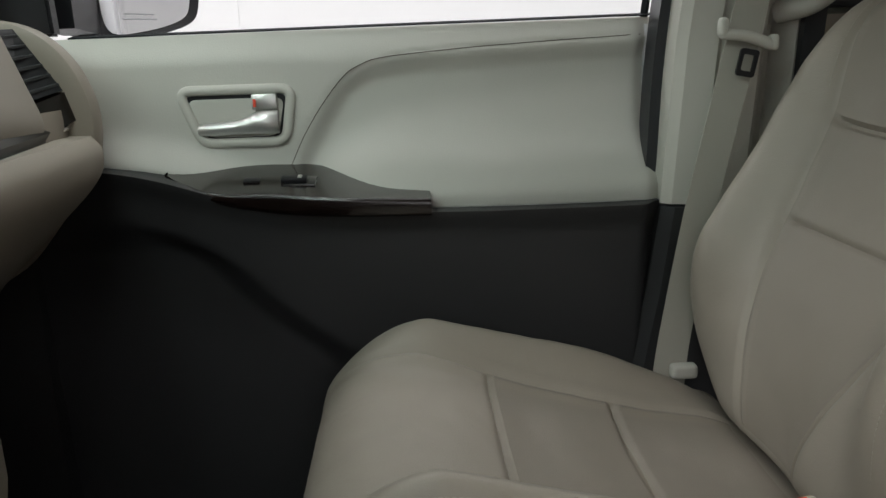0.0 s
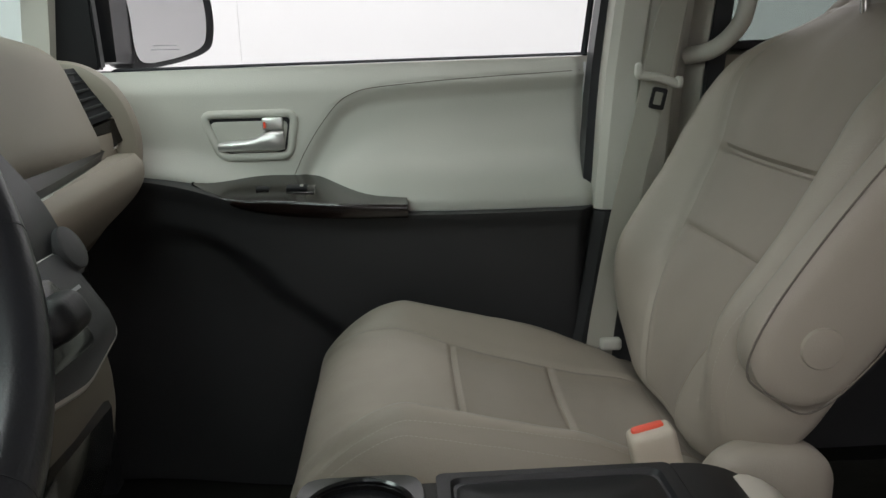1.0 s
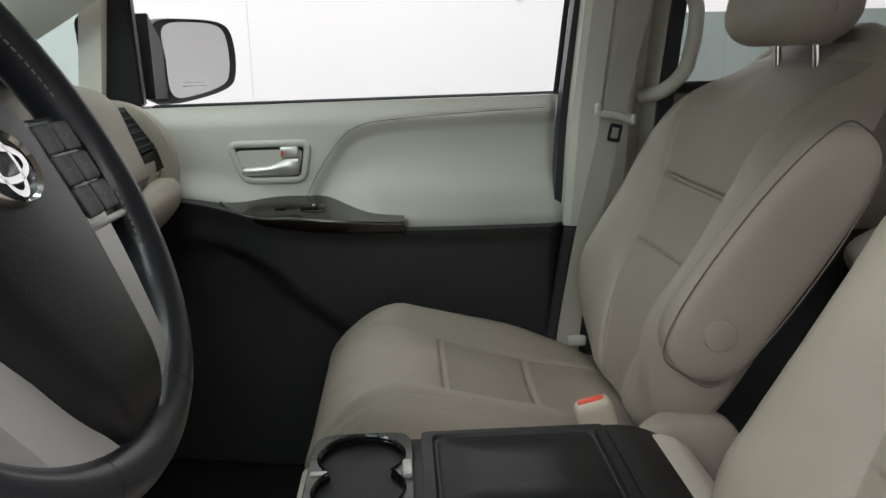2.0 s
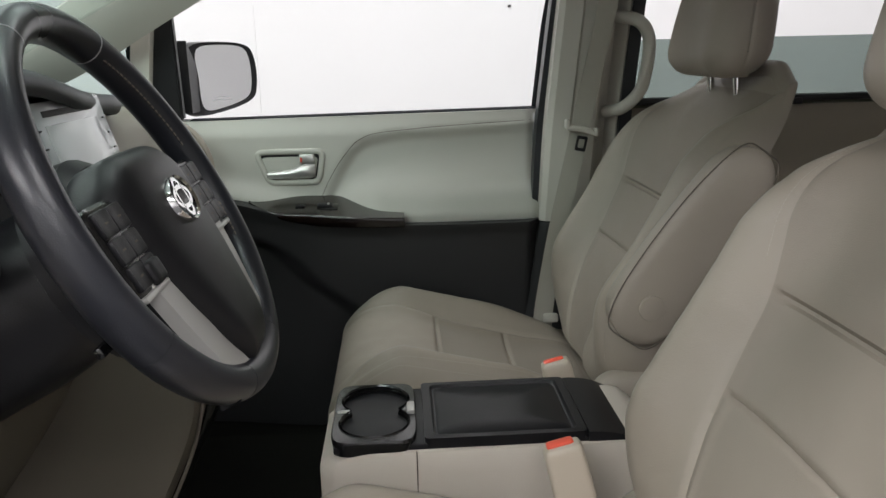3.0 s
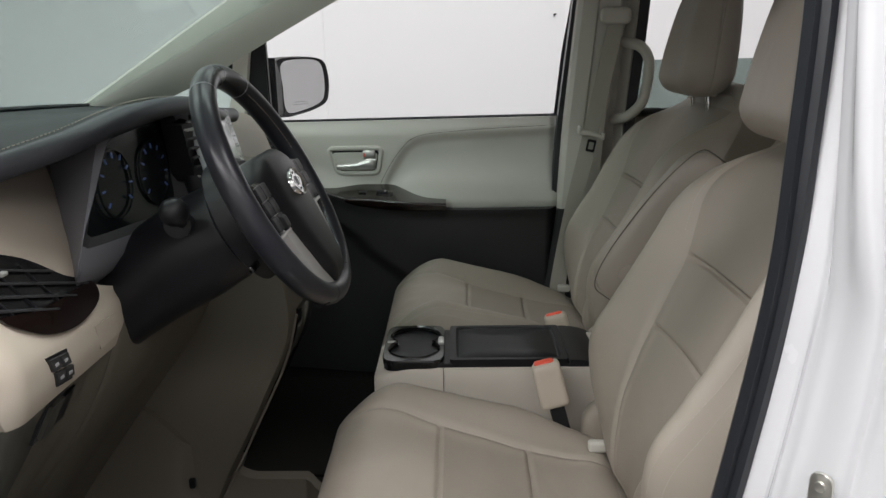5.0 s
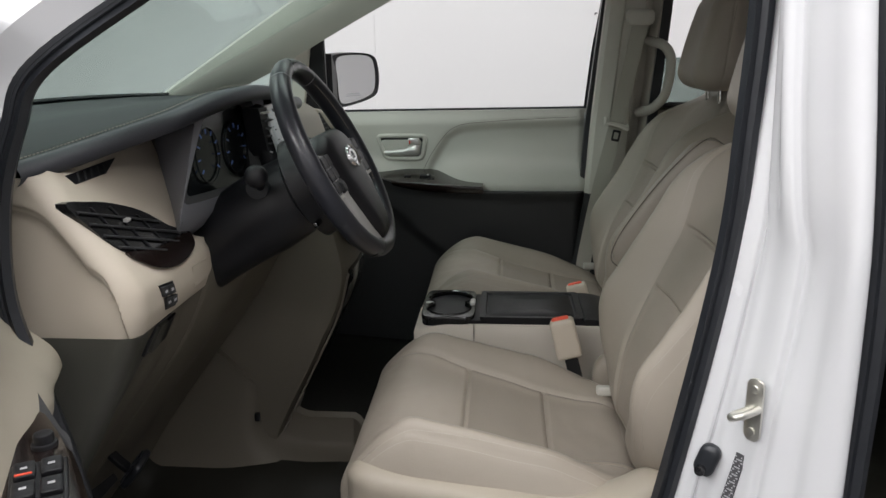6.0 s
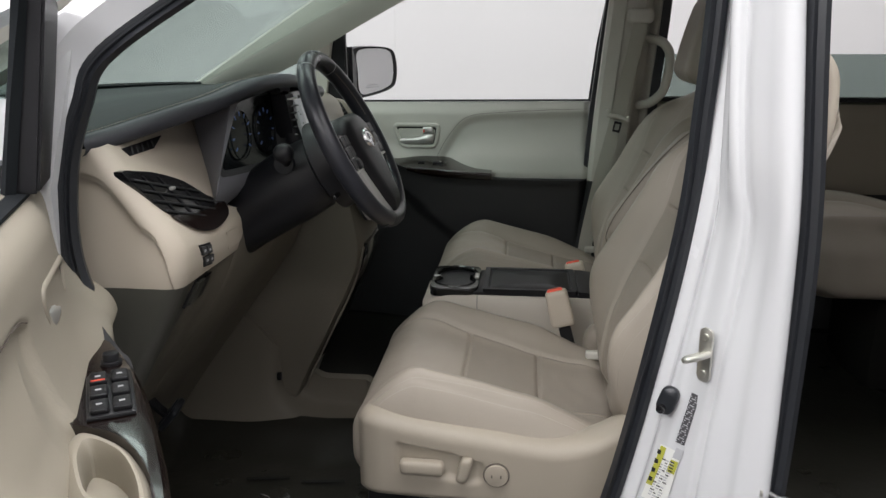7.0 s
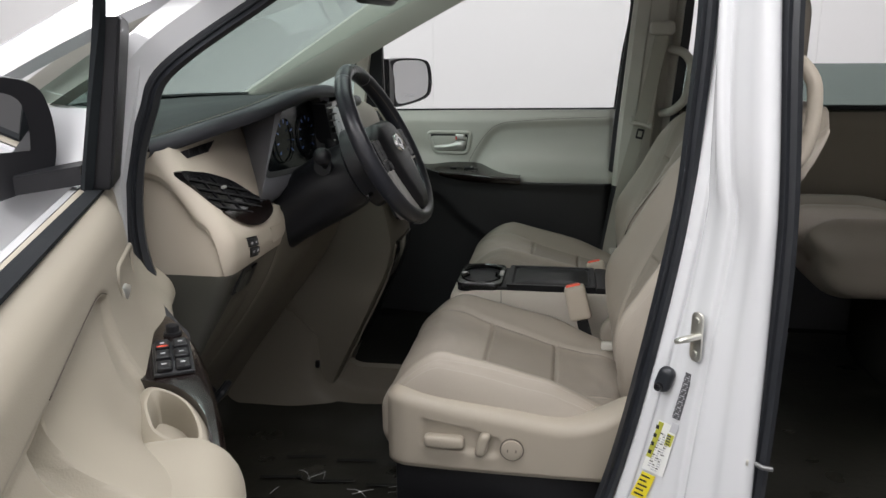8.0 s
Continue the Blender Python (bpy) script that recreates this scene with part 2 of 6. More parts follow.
def curve_at(points, x):
    """Smooth reading of a table of (x, value)."""
    if x <= points[0][0]:
        return points[0][1]
    if x >= points[-1][0]:
        return points[-1][1]
    for i in range(len(points) - 1):
        (a, va), (b, vb) = points[i], points[i + 1]
        if x <= b:
            h = b - a
            m = (vb - va) / h
            before = (va - points[i - 1][1]) / (a - points[i - 1][0]) if i else m
            after = (points[i + 2][1] - vb) / (points[i + 2][0] - b) if i + 2 < len(points) else m
            ma = (before + m) / 2 if before * m > 0 else 0.0
            mb = (after + m) / 2 if after * m > 0 else 0.0
            t = (x - a) / h
            return (2 * t ** 3 - 3 * t ** 2 + 1) * va + (t ** 3 - 2 * t ** 2 + t) * h * ma + (3 * t ** 2 - 2 * t ** 3) * vb + (t ** 3 - t ** 2) * h * mb


def sweep(path, profile, up=(0, 0, 1), closed=False):
    """Sweeps a closed 2D profile (side, up) along a path."""
    path = [Vector(p) for p in path]
    rings = []
    up = Vector(up)
    m = len(path)
    for i, p in enumerate(path):
        a = path[i - 1] if (i or closed) else p
        b = path[(i + 1) % m] if (i < m - 1 or closed) else p
        d = (b - a).normalized()
        side = d.cross(up)
        side = side.normalized() if side.length > 1e-6 else Vector((1, 0, 0))
        top = side.cross(d).normalized()
        rings.append([p + side * s + top * h for s, h in profile])
    return loft(rings, True, closed)


def circle(r, n=10, sy=1.0):
    return [(r * math.cos(2 * math.pi * i / n), r * sy * math.sin(2 * math.pi * i / n)) for i in range(n)]


def rrect(w, h, r, n=4):
    """A rounded rectangle, w by h."""
    out = []
    for cx, cy, a0 in ((w / 2 - r, h / 2 - r, 0), (-w / 2 + r, h / 2 - r, 90), (-w / 2 + r, -h / 2 + r, 180), (w / 2 - r, -h / 2 + r, 270)):
        for i in range(n + 1):
            a = radians(a0 + 90 * i / n)
            out.append((cx + r * math.cos(a), cy + r * math.sin(a)))
    return out


def round_poly(corners, r, n=5):
    """A polygon (x, y) with rounded corners."""
    out = []
    m = len(corners)
    for i in range(m):
        p, a, b = Vector((*corners[i], 0)), Vector((*corners[i - 1], 0)), Vector((*corners[(i + 1) % m], 0))
        s, e = p + (a - p).normalized() * r, p + (b - p).normalized() * r
        for k in range(n + 1):
            t = k / n
            q = s * (1 - t) ** 2 + p * 2 * t * (1 - t) + e * t ** 2
            out.append((q.x, q.y))
    return out


def plate(outline, thick, bevel=0.0, seg=2):
    """A flat outline (x, y) given a thickness along z."""
    bm = loft([[(x, y, 0) for x, y in outline], [(x, y, thick) for x, y in outline]])
    if bevel:
        rim = [e for e in bm.edges if abs(e.verts[0].co.z - e.verts[1].co.z) < 1e-9 and e.verts[0].co.z > thick / 2]
        bmesh.ops.bevel(bm, geom=rim, offset=bevel, segments=seg, affect="EDGES", profile=0.5)
    return bm


def ring_plate(outer, inner, thick):
    """A frame between two outlines of equally many points."""
    return loft([[(x, y, 0) for x, y in outer], [(x, y, thick) for x, y in outer], [(x, y, thick) for x, y in inner], [(x, y, 0) for x, y in inner]], False, True)


def frame_of(origin, ex, ey):
    """A matrix with the given x and y directions."""
    ex, ey = Vector(ex).normalized(), Vector(ey).normalized()
    ez = ex.cross(ey).normalized()
    ey = ez.cross(ex)
    m = Matrix((ex, ey, ez)).transposed().to_4x4()
    m.translation = Vector(origin)
    return m


def disc(r, h, n=24, bevel=0.0):
    return plate([(r * math.cos(2 * math.pi * i / n), r * math.sin(2 * math.pi * i / n)) for i in range(n)], h, bevel)


def joined(*bms):
    """Several bmeshes as one."""
    out = bmesh.new()
    for b in bms:
        me = bpy.data.meshes.new("scratch")
        b.to_mesh(me)
        out.from_mesh(me)
        b.free()
        bpy.data.meshes.remove(me)
    return out


def stitches(path, step, r, normal=(0, 0, 1)):
    """A row of short thread dashes along a path."""
    path = [Vector(p) for p in path]
    marks, run, at = [], 0.0, 0.0
    pts = []
    for a, b in zip(path, path[1:]):
        d = (b - a).length
        while at <= run + d:
            pts.append(a + (b - a) * ((at - run) / d))
            at += step
        run += d
    out = bmesh.new()
    for a, b in zip(pts, pts[1:]):
        e = a + (b - a) * 0.62
        d = (e - a).normalized()
        s = d.cross(Vector(normal)).normalized() * r
        t = s.cross(d).normalized() * r
        vs = [out.verts.new(q) for q in (a + s, a + t, a - s, a - t, e + s, e + t, e - s, e - t)]
        for i in range(4):
            out.faces.new((vs[i], vs[(i + 1) % 4], vs[4 + (i + 1) % 4], vs[4 + i]))
        out.faces.new(vs[:4][::-1])
        out.faces.new(vs[4:])
    return out


def smooth01(t):
    t = max(0.0, min(1.0, t))
    return t * t * (3 - 2 * t)


def groove(d, width=0.004, depth=0.004):
    return depth * math.exp(-(d / width) ** 2)


# ---- the photo bay ----
# unseen floor, added in a dark tone to limit upward bounce
structure("floor", slab(-7, 7, -6, 4.2, -0.1, 0), FLOOR, "unseen bay floor, dark to cut light bounced into the car", "floor", False)
structure("wall_west", slab(-7.1, -7, -6, 4.2, 0, 3.5), WALL, "plain white painted bay wall", "wall", False)
structure("wall_east", slab(7, 7.1, -6, 4.2, 0, 3.5), WALL, "plain white painted bay wall", "wall", False)
structure("wall_south", slab(-7.1, 7.1, -6.1, -6, 0, 3.5), WALL, "plain white painted bay wall", "wall", False)
structure("ceiling", slab(-7.1, 7.1, -6.1, 4.3, 3.5, 3.6), WALL, "white bay ceiling with light tubes", "ceiling", False)
FAR_WALL = 3.3
wall_n = structure("wall_north", slab(-7.1, 7.1, FAR_WALL + 0.02, FAR_WALL + 0.12, 0, 3.5), WALL, "white panelled bay wall with faint joints", "wall", False)
sheet_w, sheet_h = 2.44, 2.05
for i in range(-3, 3):
    for j in range(2):
        hgt = sheet_h if j == 0 else 1.44
        bm = box(sheet_w - 0.0012, 0.018, hgt - 0.0012, (0, 0, hgt / 2), 0.0006, 1)
        ob = part("wall_panel", bm, WALL, wall_n, smooth=False)
        ob.matrix_world = Matrix.Translation((-0.62 + sheet_w * (i + 0.5), FAR_WALL + 0.009, 0 if j == 0 else sheet_h))


# ---- the car's shell ----
def shell_side(y0, y1, name, label, x0=1.75):
    return structure(name, slab(x0, 2.75, y0, y1, 0.28, 1.7, 0.03), PAINT, label, "car body")


def sloped(points_xz, y0, y1, bevel=0.0):
    """A body with a side outline (x, z), between two y."""
    bm = loft([[(x, y0, z) for x, z in points_xz], [(x, y1, z) for x, z in points_xz]])
    if bevel:
        bmesh.ops.bevel(bm, geom=bm.edges[:], offset=bevel, segments=2, affect="EDGES")
    return bm


structure("car_floor", slab(-0.95, 2.7, -0.80, 0.86, 0.34, 0.395, 0.01), CARPET, "black carpeted car floor", "carpet")
structure("firewall", sloped([(-0.98, 0.36), (-0.80, 0.36), (-0.93, 0.62), (-0.93, 1.2), (-0.98, 1.2)], -0.80, 0.80), CARPET, "black carpeted toe board under the dashboard", "carpet")
structure("car_roof", sheet(lambda u, v: (-0.02 + 2.72 * u, -0.70 + 1.4 * v, 1.76 - 0.05 * (2 * v - 1) ** 2 - 0.05 * (1 - u) ** 4), 12, 10, (0, 0, -0.02)), PAINT, "white car roof panel", "car body")
structure("headliner", sheet(lambda u, v: (-0.0 + 2.68 * u, -0.68 + 1.36 * v, 1.69 - 0.05 * (2 * v - 1) ** 2 - 0.03 * (1 - u) ** 4), 12, 10, (0, 0, -0.015)), HEAD, "beige fabric car headliner", "headliner")
structure("tail_panel", slab(2.70, 2.78, -0.82, 0.82, 0.28, 1.72, 0.02), PAINT, "white rear end of the car body", "car body")
shell_side(-0.97, -0.92, "rear_quarter_near", "white rear side of the car with the sliding door pushed back", 1.02)
for sy, tag in ((-1, "near"), (1, "far")):
    structure("kick_panel_" + tag, slab(-0.95, -0.47 if sy < 0 else -0.44, 0.79 * sy - 0.02, 0.79 * sy + 0.02, 0.36, 1.15), DARK, "charcoal panel beside the footwell", "trim")
shell_side(0.84, 0.92, "rear_quarter_far", "white rear quarter panel of the car")
structure("rocker_near", slab(-0.95, 2.7, -0.93, -0.79, 0.26, 0.42, 0.02), PAINT, "white car rocker sill under the door opening", "car body")
structure("rocker_far", slab(-0.95, 2.7, 0.86, 0.93, 0.26, 0.42, 0.02), PAINT, "white car rocker sill", "car body")
structure("hood", sheet(lambda u, v: (-1.02 - 0.95 * u - 0.16 * math.cos((v - 0.5) * math.pi), -0.86 + 1.72 * v, 1.17 - 0.22 * u ** 1.6 - 0.05 * (2 * v - 1) ** 4), 14, 14, (0, 0, -0.03)), PAINT, "pearl white car hood", "car body")
for sy, tag in ((-1, "near"), (1, "far")):
    structure("fender_" + tag, sheet(lambda u, v, sy=sy: (-0.50 - 1.5 * u, sy * (0.93 - 0.02 * v - 0.05 * smooth01((v - 0.75) / 0.25)), 0.30 + (0.88 - 0.2 * u ** 1.5) * v), 12, 10, (0, -sy * 0.03, 0)), PAINT, "pearl white front fender", "car body")


def windscreen(u, v):
    y = -0.70 + 1.40 * v
    bow = 1 - (y / 0.72) ** 2
    x = -0.845 + 0.86 * u - 0.16 * bow * (1 - 0.5 * u)
    return (x, y * (1 - 0.10 * u), 1.235 + 0.44 * u + 0.02 * bow)


ws = structure("windshield", sheet(windscreen, 10, 16, (0.003, 0, -0.004)), GLASS_GREEN, "green tinted car windshield glass", "windshield")
structure("windshield_band", sheet(lambda u, v: tuple(Vector(windscreen(-0.03 + 0.035 * u, v)) + Vector((0.008, 0, 0.010))), 2, 20, (0.004, 0, -0.006)), BLACK, "black edge of the windshield behind the dashboard", "trim")


def pillar_a(sy, tag):
    """Inner trim and white outer skin of a front roof pillar."""
    def inner(u, v):
        x = -0.86 + 0.92 * u
        lo = (x, 0.745 - 0.09 * u, 1.16 + 0.50 * u + 0.02 * math.sin(u * 3) - (0.052 * smooth01(u / 0.4) if sy > 0 else 0.0))
        hi = (x - 0.02, 0.675 - 0.07 * u, 1.235 + 0.57 * u)
        w = smooth01(v)
        p = Vector(lo) * (1 - v) + Vector(hi) * v
        p.y -= 0.02 * math.sin(v * math.pi)
        return (p.x, sy * p.y, p.z)
    structure("pillar_trim_" + tag, sheet(inner, 20, 8, (0, sy * 0.025, 0.012)), PILLAR, "pale grey plastic trim of the windshield pillar", "pillar trim")

    def outer(u, v):
        x = -0.98 + 1.06 * u
        p = Vector((x, 0.845 - 0.10 * u, 1.19 + 0.43 * u + 0.055 * math.sin(u * math.pi)))
        p += Vector((-0.02, -0.08, 0.07)) * v * (1.0 if sy < 0 else 0.35) + Vector((0, 0.018, 0.012)) * math.sin(v * math.pi)
        return (p.x, sy * p.y, p.z)
    structure("pillar_skin_" + tag, sheet(outer, 20, 6, (0, -sy * 0.02, -0.015)), PAINT, "pearl white windshield pillar of the car body", "car body")


pillar_a(-1, "near")
pillar_a(1, "far")

# post between the fixed corner pane and the front door, and the pane
for sy, tag in ((-1, "near"), (1, "far")):
    structure("corner_post_" + tag, loft([[(x, sy * y, z) for x, y in ((-0.50, 0.79), (-0.455, 0.79), (-0.45, 0.85), (-0.50, 0.86))] for z in ((0.42, 1.18) if sy < 0 else (1.10, 1.18))] + [[(x + 0.05, sy * (y - 0.05), 1.43) for x, y in ((-0.50, 0.79), (-0.46, 0.79), (-0.46, 0.84), (-0.50, 0.85))]]), PAINT if sy < 0 else PILLAR, "body post ahead of the front door", "car body")
    sill = 1.19 if sy > 0 else 1.305
    structure("corner_pane_" + tag, loft([[(-0.84 if sy > 0 else -0.64, sy * (0.80 + o), sill + (0.0 if sy > 0 else 0.015)), (-0.49, sy * (0.81 + o), sill), (-0.46, sy * (0.755 + o), 1.44), (-0.62, sy * (0.765 + o), 1.375 if sy > 0 else 1.335)] for o in (0.0, 0.004)]), GLASS_GREEN, "small triangular corner window pane", "window", False)
structure("corner_panel_near", sheet(lambda u, v: (-0.86 + 0.38 * u, -0.835 - 0.03 * (1 - v) ** 2 + 0.03 * v ** 2, 1.14 + (0.165 + 0.012 * (1 - u)) * v), 12, 8, (0, 0.03, 0)), PAINT, "pearl white body panel under the corner window", "car body")

# near-side door opening: rubber seal round it
near_seal = spline([(0.20, -0.665, 1.665), (-0.02, -0.675, 1.615), (-0.231, -0.71, 1.485), (-0.383, -0.77, 1.373), (-0.418, -0.79, 1.299), (-0.442, -0.81, 1.20), (-0.440, -0.83, 1.08), (-0.408, -0.84, 0.97), (-0.372, -0.84, 0.80), (-0.365, -0.84, 0.60), (-0.34, -0.84, 0.46), (-0.25, -0.84, 0.435), (0.0, -0.82, 0.435), (0.25, -0.79, 0.435), (0.335, -0.77, 0.50), (0.375, -0.76, 0.60), (0.420, -0.76, 0.786), (0.476, -0.76, 1.112), (0.491, -0.755, 1.298), (0.500, -0.74, 1.47), (0.50, -0.70, 1.60), (0.42, -0.668, 1.66)], 8, True)
structure("door_seal", sweep(near_seal, [(-0.013, -0.010), (-0.004, -0.0145), (0.002, -0.0085), (0.010, -0.0135), (0.015, -0.002), (0.011, 0.009), (0.004, 0.015), (-0.003, 0.0105), (-0.010, 0.014), (-0.015, 0.002)], (0, 1, 0), True), RUBBER, "black rubber seal round the open front door frame", "door seal")
structure("door_seal_lip", sweep(near_seal[4:84], [(-0.018, -0.004), (-0.012, -0.016), (0.000, -0.013), (0.002, 0.004), (-0.010, 0.010)], (0, 1, 0)), RUBBER, "outer lip of the black rubber door seal", "door seal")
# painted jamb outside the seal, front and top
structure("door_jamb", sweep(near_seal[:88], [(-0.004, 0.010), (-0.004, -0.012), (-0.045, -0.035), (-0.075, -0.030), (-0.078, -0.006), (-0.045, -0.008)], (0, 1, 0)), PAINT, "pearl white door jamb of the car body", "car body")


def pillar_b_near():
    """The white centre pillar beside the open doors."""
    rings = []
    for k in range(41):
        z = 0.30 + 1.38 * k / 40
        xf = curve_at([(0.30, 0.30), (0.60, 0.392), (0.79, 0.434), (1.11, 0.486), (1.30, 0.502), (1.70, 0.515)], z)
        xo = curve_at([(0.30, 0.575), (0.71, 0.583), (1.15, 0.580), (1.46, 0.565), (1.70, 0.555)], z)
        lean = 0.16 * max(0, z - 1.15) ** 1.3
        xm = curve_at([(0.30, 0.47), (0.90, 0.522), (1.16, 0.545), (1.20, 0.536), (1.70, 0.524)], z)
        up = smooth01((z - 1.10) / 0.05)
        ring = [(xf + 0.05, -0.715), (xf + 0.018, -0.750), (xf + 0.000, -0.766), (xf + 0.016, -0.783), (xf + 0.024, -0.780 - 0.004 * up), (xf + (xm - xf) * 0.45, -0.797 + 0.003 * up), (xf + (xm - xf) * 0.58, -0.806 - 0.005 * up), (xm - 0.016, -0.828), (xm - 0.008, -0.838), (xm + 0.002, -0.839), (xm + 0.006, -0.852), (xm + (xo - xm) * 0.45, -0.868 - 0.006 * up), (xm + (xo - xm) * 0.6, -0.886), (xo - 0.008, -0.898), (xo + 0.004, -0.902), (xo + 0.014, -0.894), (xo + 0.02, -0.86), (xo + 0.02, -0.72)]
        rings.append([(p.x, p.y + lean, z) for p in spline([(x, y, 0) for x, y in ring], 3, True)])
    return loft(rings)


structure("centre_pillar_near", pillar_b_near(), PAINT, "pearl white centre pillar between the open doors", "car body")
rear_seal = spline([(0.612, -0.80, 1.66), (0.600, -0.845, 1.46), (0.614, -0.875, 1.15), (0.612, -0.88, 0.90), (0.606, -0.88, 0.71), (0.60, -0.87, 0.50)], 8)
structure("slide_door_seal", sweep(rear_seal, [(-0.016, -0.006), (-0.010, -0.012), (-0.004, -0.008), (0.004, -0.013), (0.012, -0.008), (0.014, 0.0), (0.010, 0.016), (-0.006, 0.016), (-0.017, 0.006)], (0, 1, 0)), RUBBER, "black rubber seal behind the centre pillar", "door seal")
PILLAR_X = [(0.30, 0.30), (0.60, 0.392), (0.79, 0.434), (1.11, 0.486), (1.30, 0.502), (1.70, 0.515)]
structure("centre_pillar_trim_near", loft([[(x, y + 0.16 * max(0, z - 1.15) ** 1.3, z) for x, y in ((curve_at(PILLAR_X, z) + 0.006, -0.732), (curve_at(PILLAR_X, z) + 0.008, -0.70), (curve_at(PILLAR_X, z) + 0.028, -0.664), (0.585, -0.655), (0.60, -0.70))] for z in [0.45 + 1.23 * k / 12 for k in range(13)]]), WARM_TRIM, "warm grey plastic trim inside the centre pillar", "pillar trim")


# ---- far side: centre pillar, belt, sliding door ----
def pillar_b_far():
    rings = []
    for k in range(25):
        z = 0.925 + 0.76 * k / 24
        lean = 0.17 * max(0, z - 1.15)
        x0 = 0.452 + 0.05 * (z - 0.925) / 0.75
        x1 = 0.630 + 0.035 * (z - 0.925) / 0.75
        ring = [(x0, 0.80), (x0, 0.725), (x0 + 0.012, 0.712), (x0 + 0.05, 0.706), (x0 + 0.056, 0.712), (x0 + 0.11, 0.710), (x0 + 0.116, 0.716), (x0 + 0.122, 0.770), (x1 - 0.024, 0.775), (x1 - 0.016, 0.738), (x1 - 0.008, 0.73), (x1, 0.735), (x1 + 0.004, 0.80)]
        rings.append([(x, y - lean, z) for x, y in ring])
    return loft(rings)


structure("centre_pillar_far", pillar_b_far(), PILLAR, "pale grey plastic centre pillar trim", "pillar trim")
structure("centre_pillar_foot", loft([[(x, y, z) for x, y in ((0.40 + dx, 0.80), (0.40 + dx, 0.72), (0.415 + dx, 0.705), (0.60, 0.70), (0.62, 0.80))] for z, dx in ((0.40, -0.03), (0.6, 0.0), (0.80, 0.035), (0.922, 0.052))]), DARK, "charcoal plastic foot of the centre pillar", "pillar trim")
structure("front_door_seal_far", sweep(spline([(0.385, 0.775, 0.45), (0.405, 0.775, 0.62), (0.43, 0.775, 0.80), (0.447, 0.775, 0.95), (0.463, 0.785, 1.17), (0.490, 0.72, 1.50), (0.50, 0.69, 1.66)], 8), [(-0.006, -0.02), (-0.006, 0.03), (0.006, 0.035), (0.009, -0.02)], (0, 1, 0)), RUBBER, "black rubber door seal at the far centre pillar", "door seal")
structure("slide_door_seal_far", sweep(spline([(0.640, 0.735, 0.45), (0.648, 0.735, 0.95), (0.652, 0.735, 1.17), (0.668, 0.70, 1.45), (0.672, 0.67, 1.66)], 8), [(-0.012, -0.02), (-0.012, 0.03), (0.016, 0.035), (0.016, -0.02)], (0, 1, 0)), RUBBER, "black rubber sliding door seal", "door seal")


def slide_panel(u, v):
    x = 0.665 + 1.10 * u
    z = 0.885 + 0.30 * v
    n = 0.03 * math.exp(-((v - 0.05) / 0.25) ** 2) - 0.01 * math.exp(-((v - 0.6) / 0.2) ** 2)
    return (x, 0.80 - n + 0.02 * smooth01((v - 0.8) / 0.2), z)


sd = thing("sliding_door", (1.2, 0.82, 0.4), "closed sliding door with beige panel and half-lowered privacy glass", "car door")
part("upper_panel", sheet(slide_panel, 20, 16, (0, 0.03, 0)), CREAM_SOFT, sd, "beige vinyl upper panel")
part("lower_panel", sheet(lambda u, v: (0.66 + 1.1 * u, 0.785 + 0.02 * (1 - v) - 0.012 * math.sin(v * 3), 0.385 + 0.498 * v), 12, 10, (0, 0.04, 0)), DARK, sd, "charcoal plastic lower panel")
part("window_belt", slab(0.66, 1.76, 0.795, 0.83, 1.184, 1.20, 0.004), BLACK, sd, "black rubber window strip")
g = part("glass", slab(0.67, 1.75, 0.818, 0.823, 1.15, 1.337), GLASS_DARK, sd, "half-lowered grey-green privacy glass")
part("outer_skin", slab(0.66, 1.76, 0.86, 0.90, 0.42, 1.19, 0.01), PAINT, sd)
part("latch_bar", slab(1.05, 1.11, 0.79, 0.81, 1.176, 1.192, 0.004), BLACK, sd)
part("roof_rail", slab(0.66, 1.76, 0.66, 0.80, 1.60, 1.70, 0.01), PILLAR, sd)

belt = thing("seat_belt", (0.47, 0.68, 0.40), "grey webbing seat belt hanging on the centre pillar", "seat belt")
belt_path = spline([(0.585, 0.632, 1.44), (0.570, 0.650, 1.34), (0.548, 0.668, 1.22), (0.524, 0.668, 1.10), (0.490, 0.660, 0.95), (0.462, 0.652, 0.80), (0.448, 0.648, 0.70), (0.447, 0.648, 0.58)], 6)


def ribbon(path, width, thick, across):
    rings = []
    ac = Vector(across).normalized() * width / 2
    for i, p in enumerate(path):
        d = (path[min(i + 1, len(path) - 1)] - path[max(i - 1, 0)]).normalized()
        nrm = d.cross(ac).normalized() * thick / 2
        rings.append([p - ac - nrm, p + ac - nrm, p + ac + nrm, p - ac + nrm])
    return loft(rings)


part("webbing", ribbon(belt_path, 0.048, 0.0016, (1, 0.05, 0.25)), WEB, belt)
part("belt_guide", joined(moved(softbox((0.036, 0.008, 0.007), (0.007, 0.006, 0.006), (10, 4, 4), lambda x, y, z: (x, y, z + 0.004 * math.cos(x * 50))), Matrix.Translation((0.533, 0.655, 1.142)) @ Euler((0, radians(14), 0)).to_matrix().to_4x4()), moved(softbox((0.006, 0.008, 0.012), (0.005, 0.005, 0.006), (4, 4, 6)), Matrix.Translation((0.501, 0.655, 1.158))), moved(softbox((0.006, 0.008, 0.010), (0.005, 0.005, 0.006), (4, 4, 6)), Matrix.Translation((0.566, 0.655, 1.138)))), PILLAR, belt, "pale plastic belt guide")
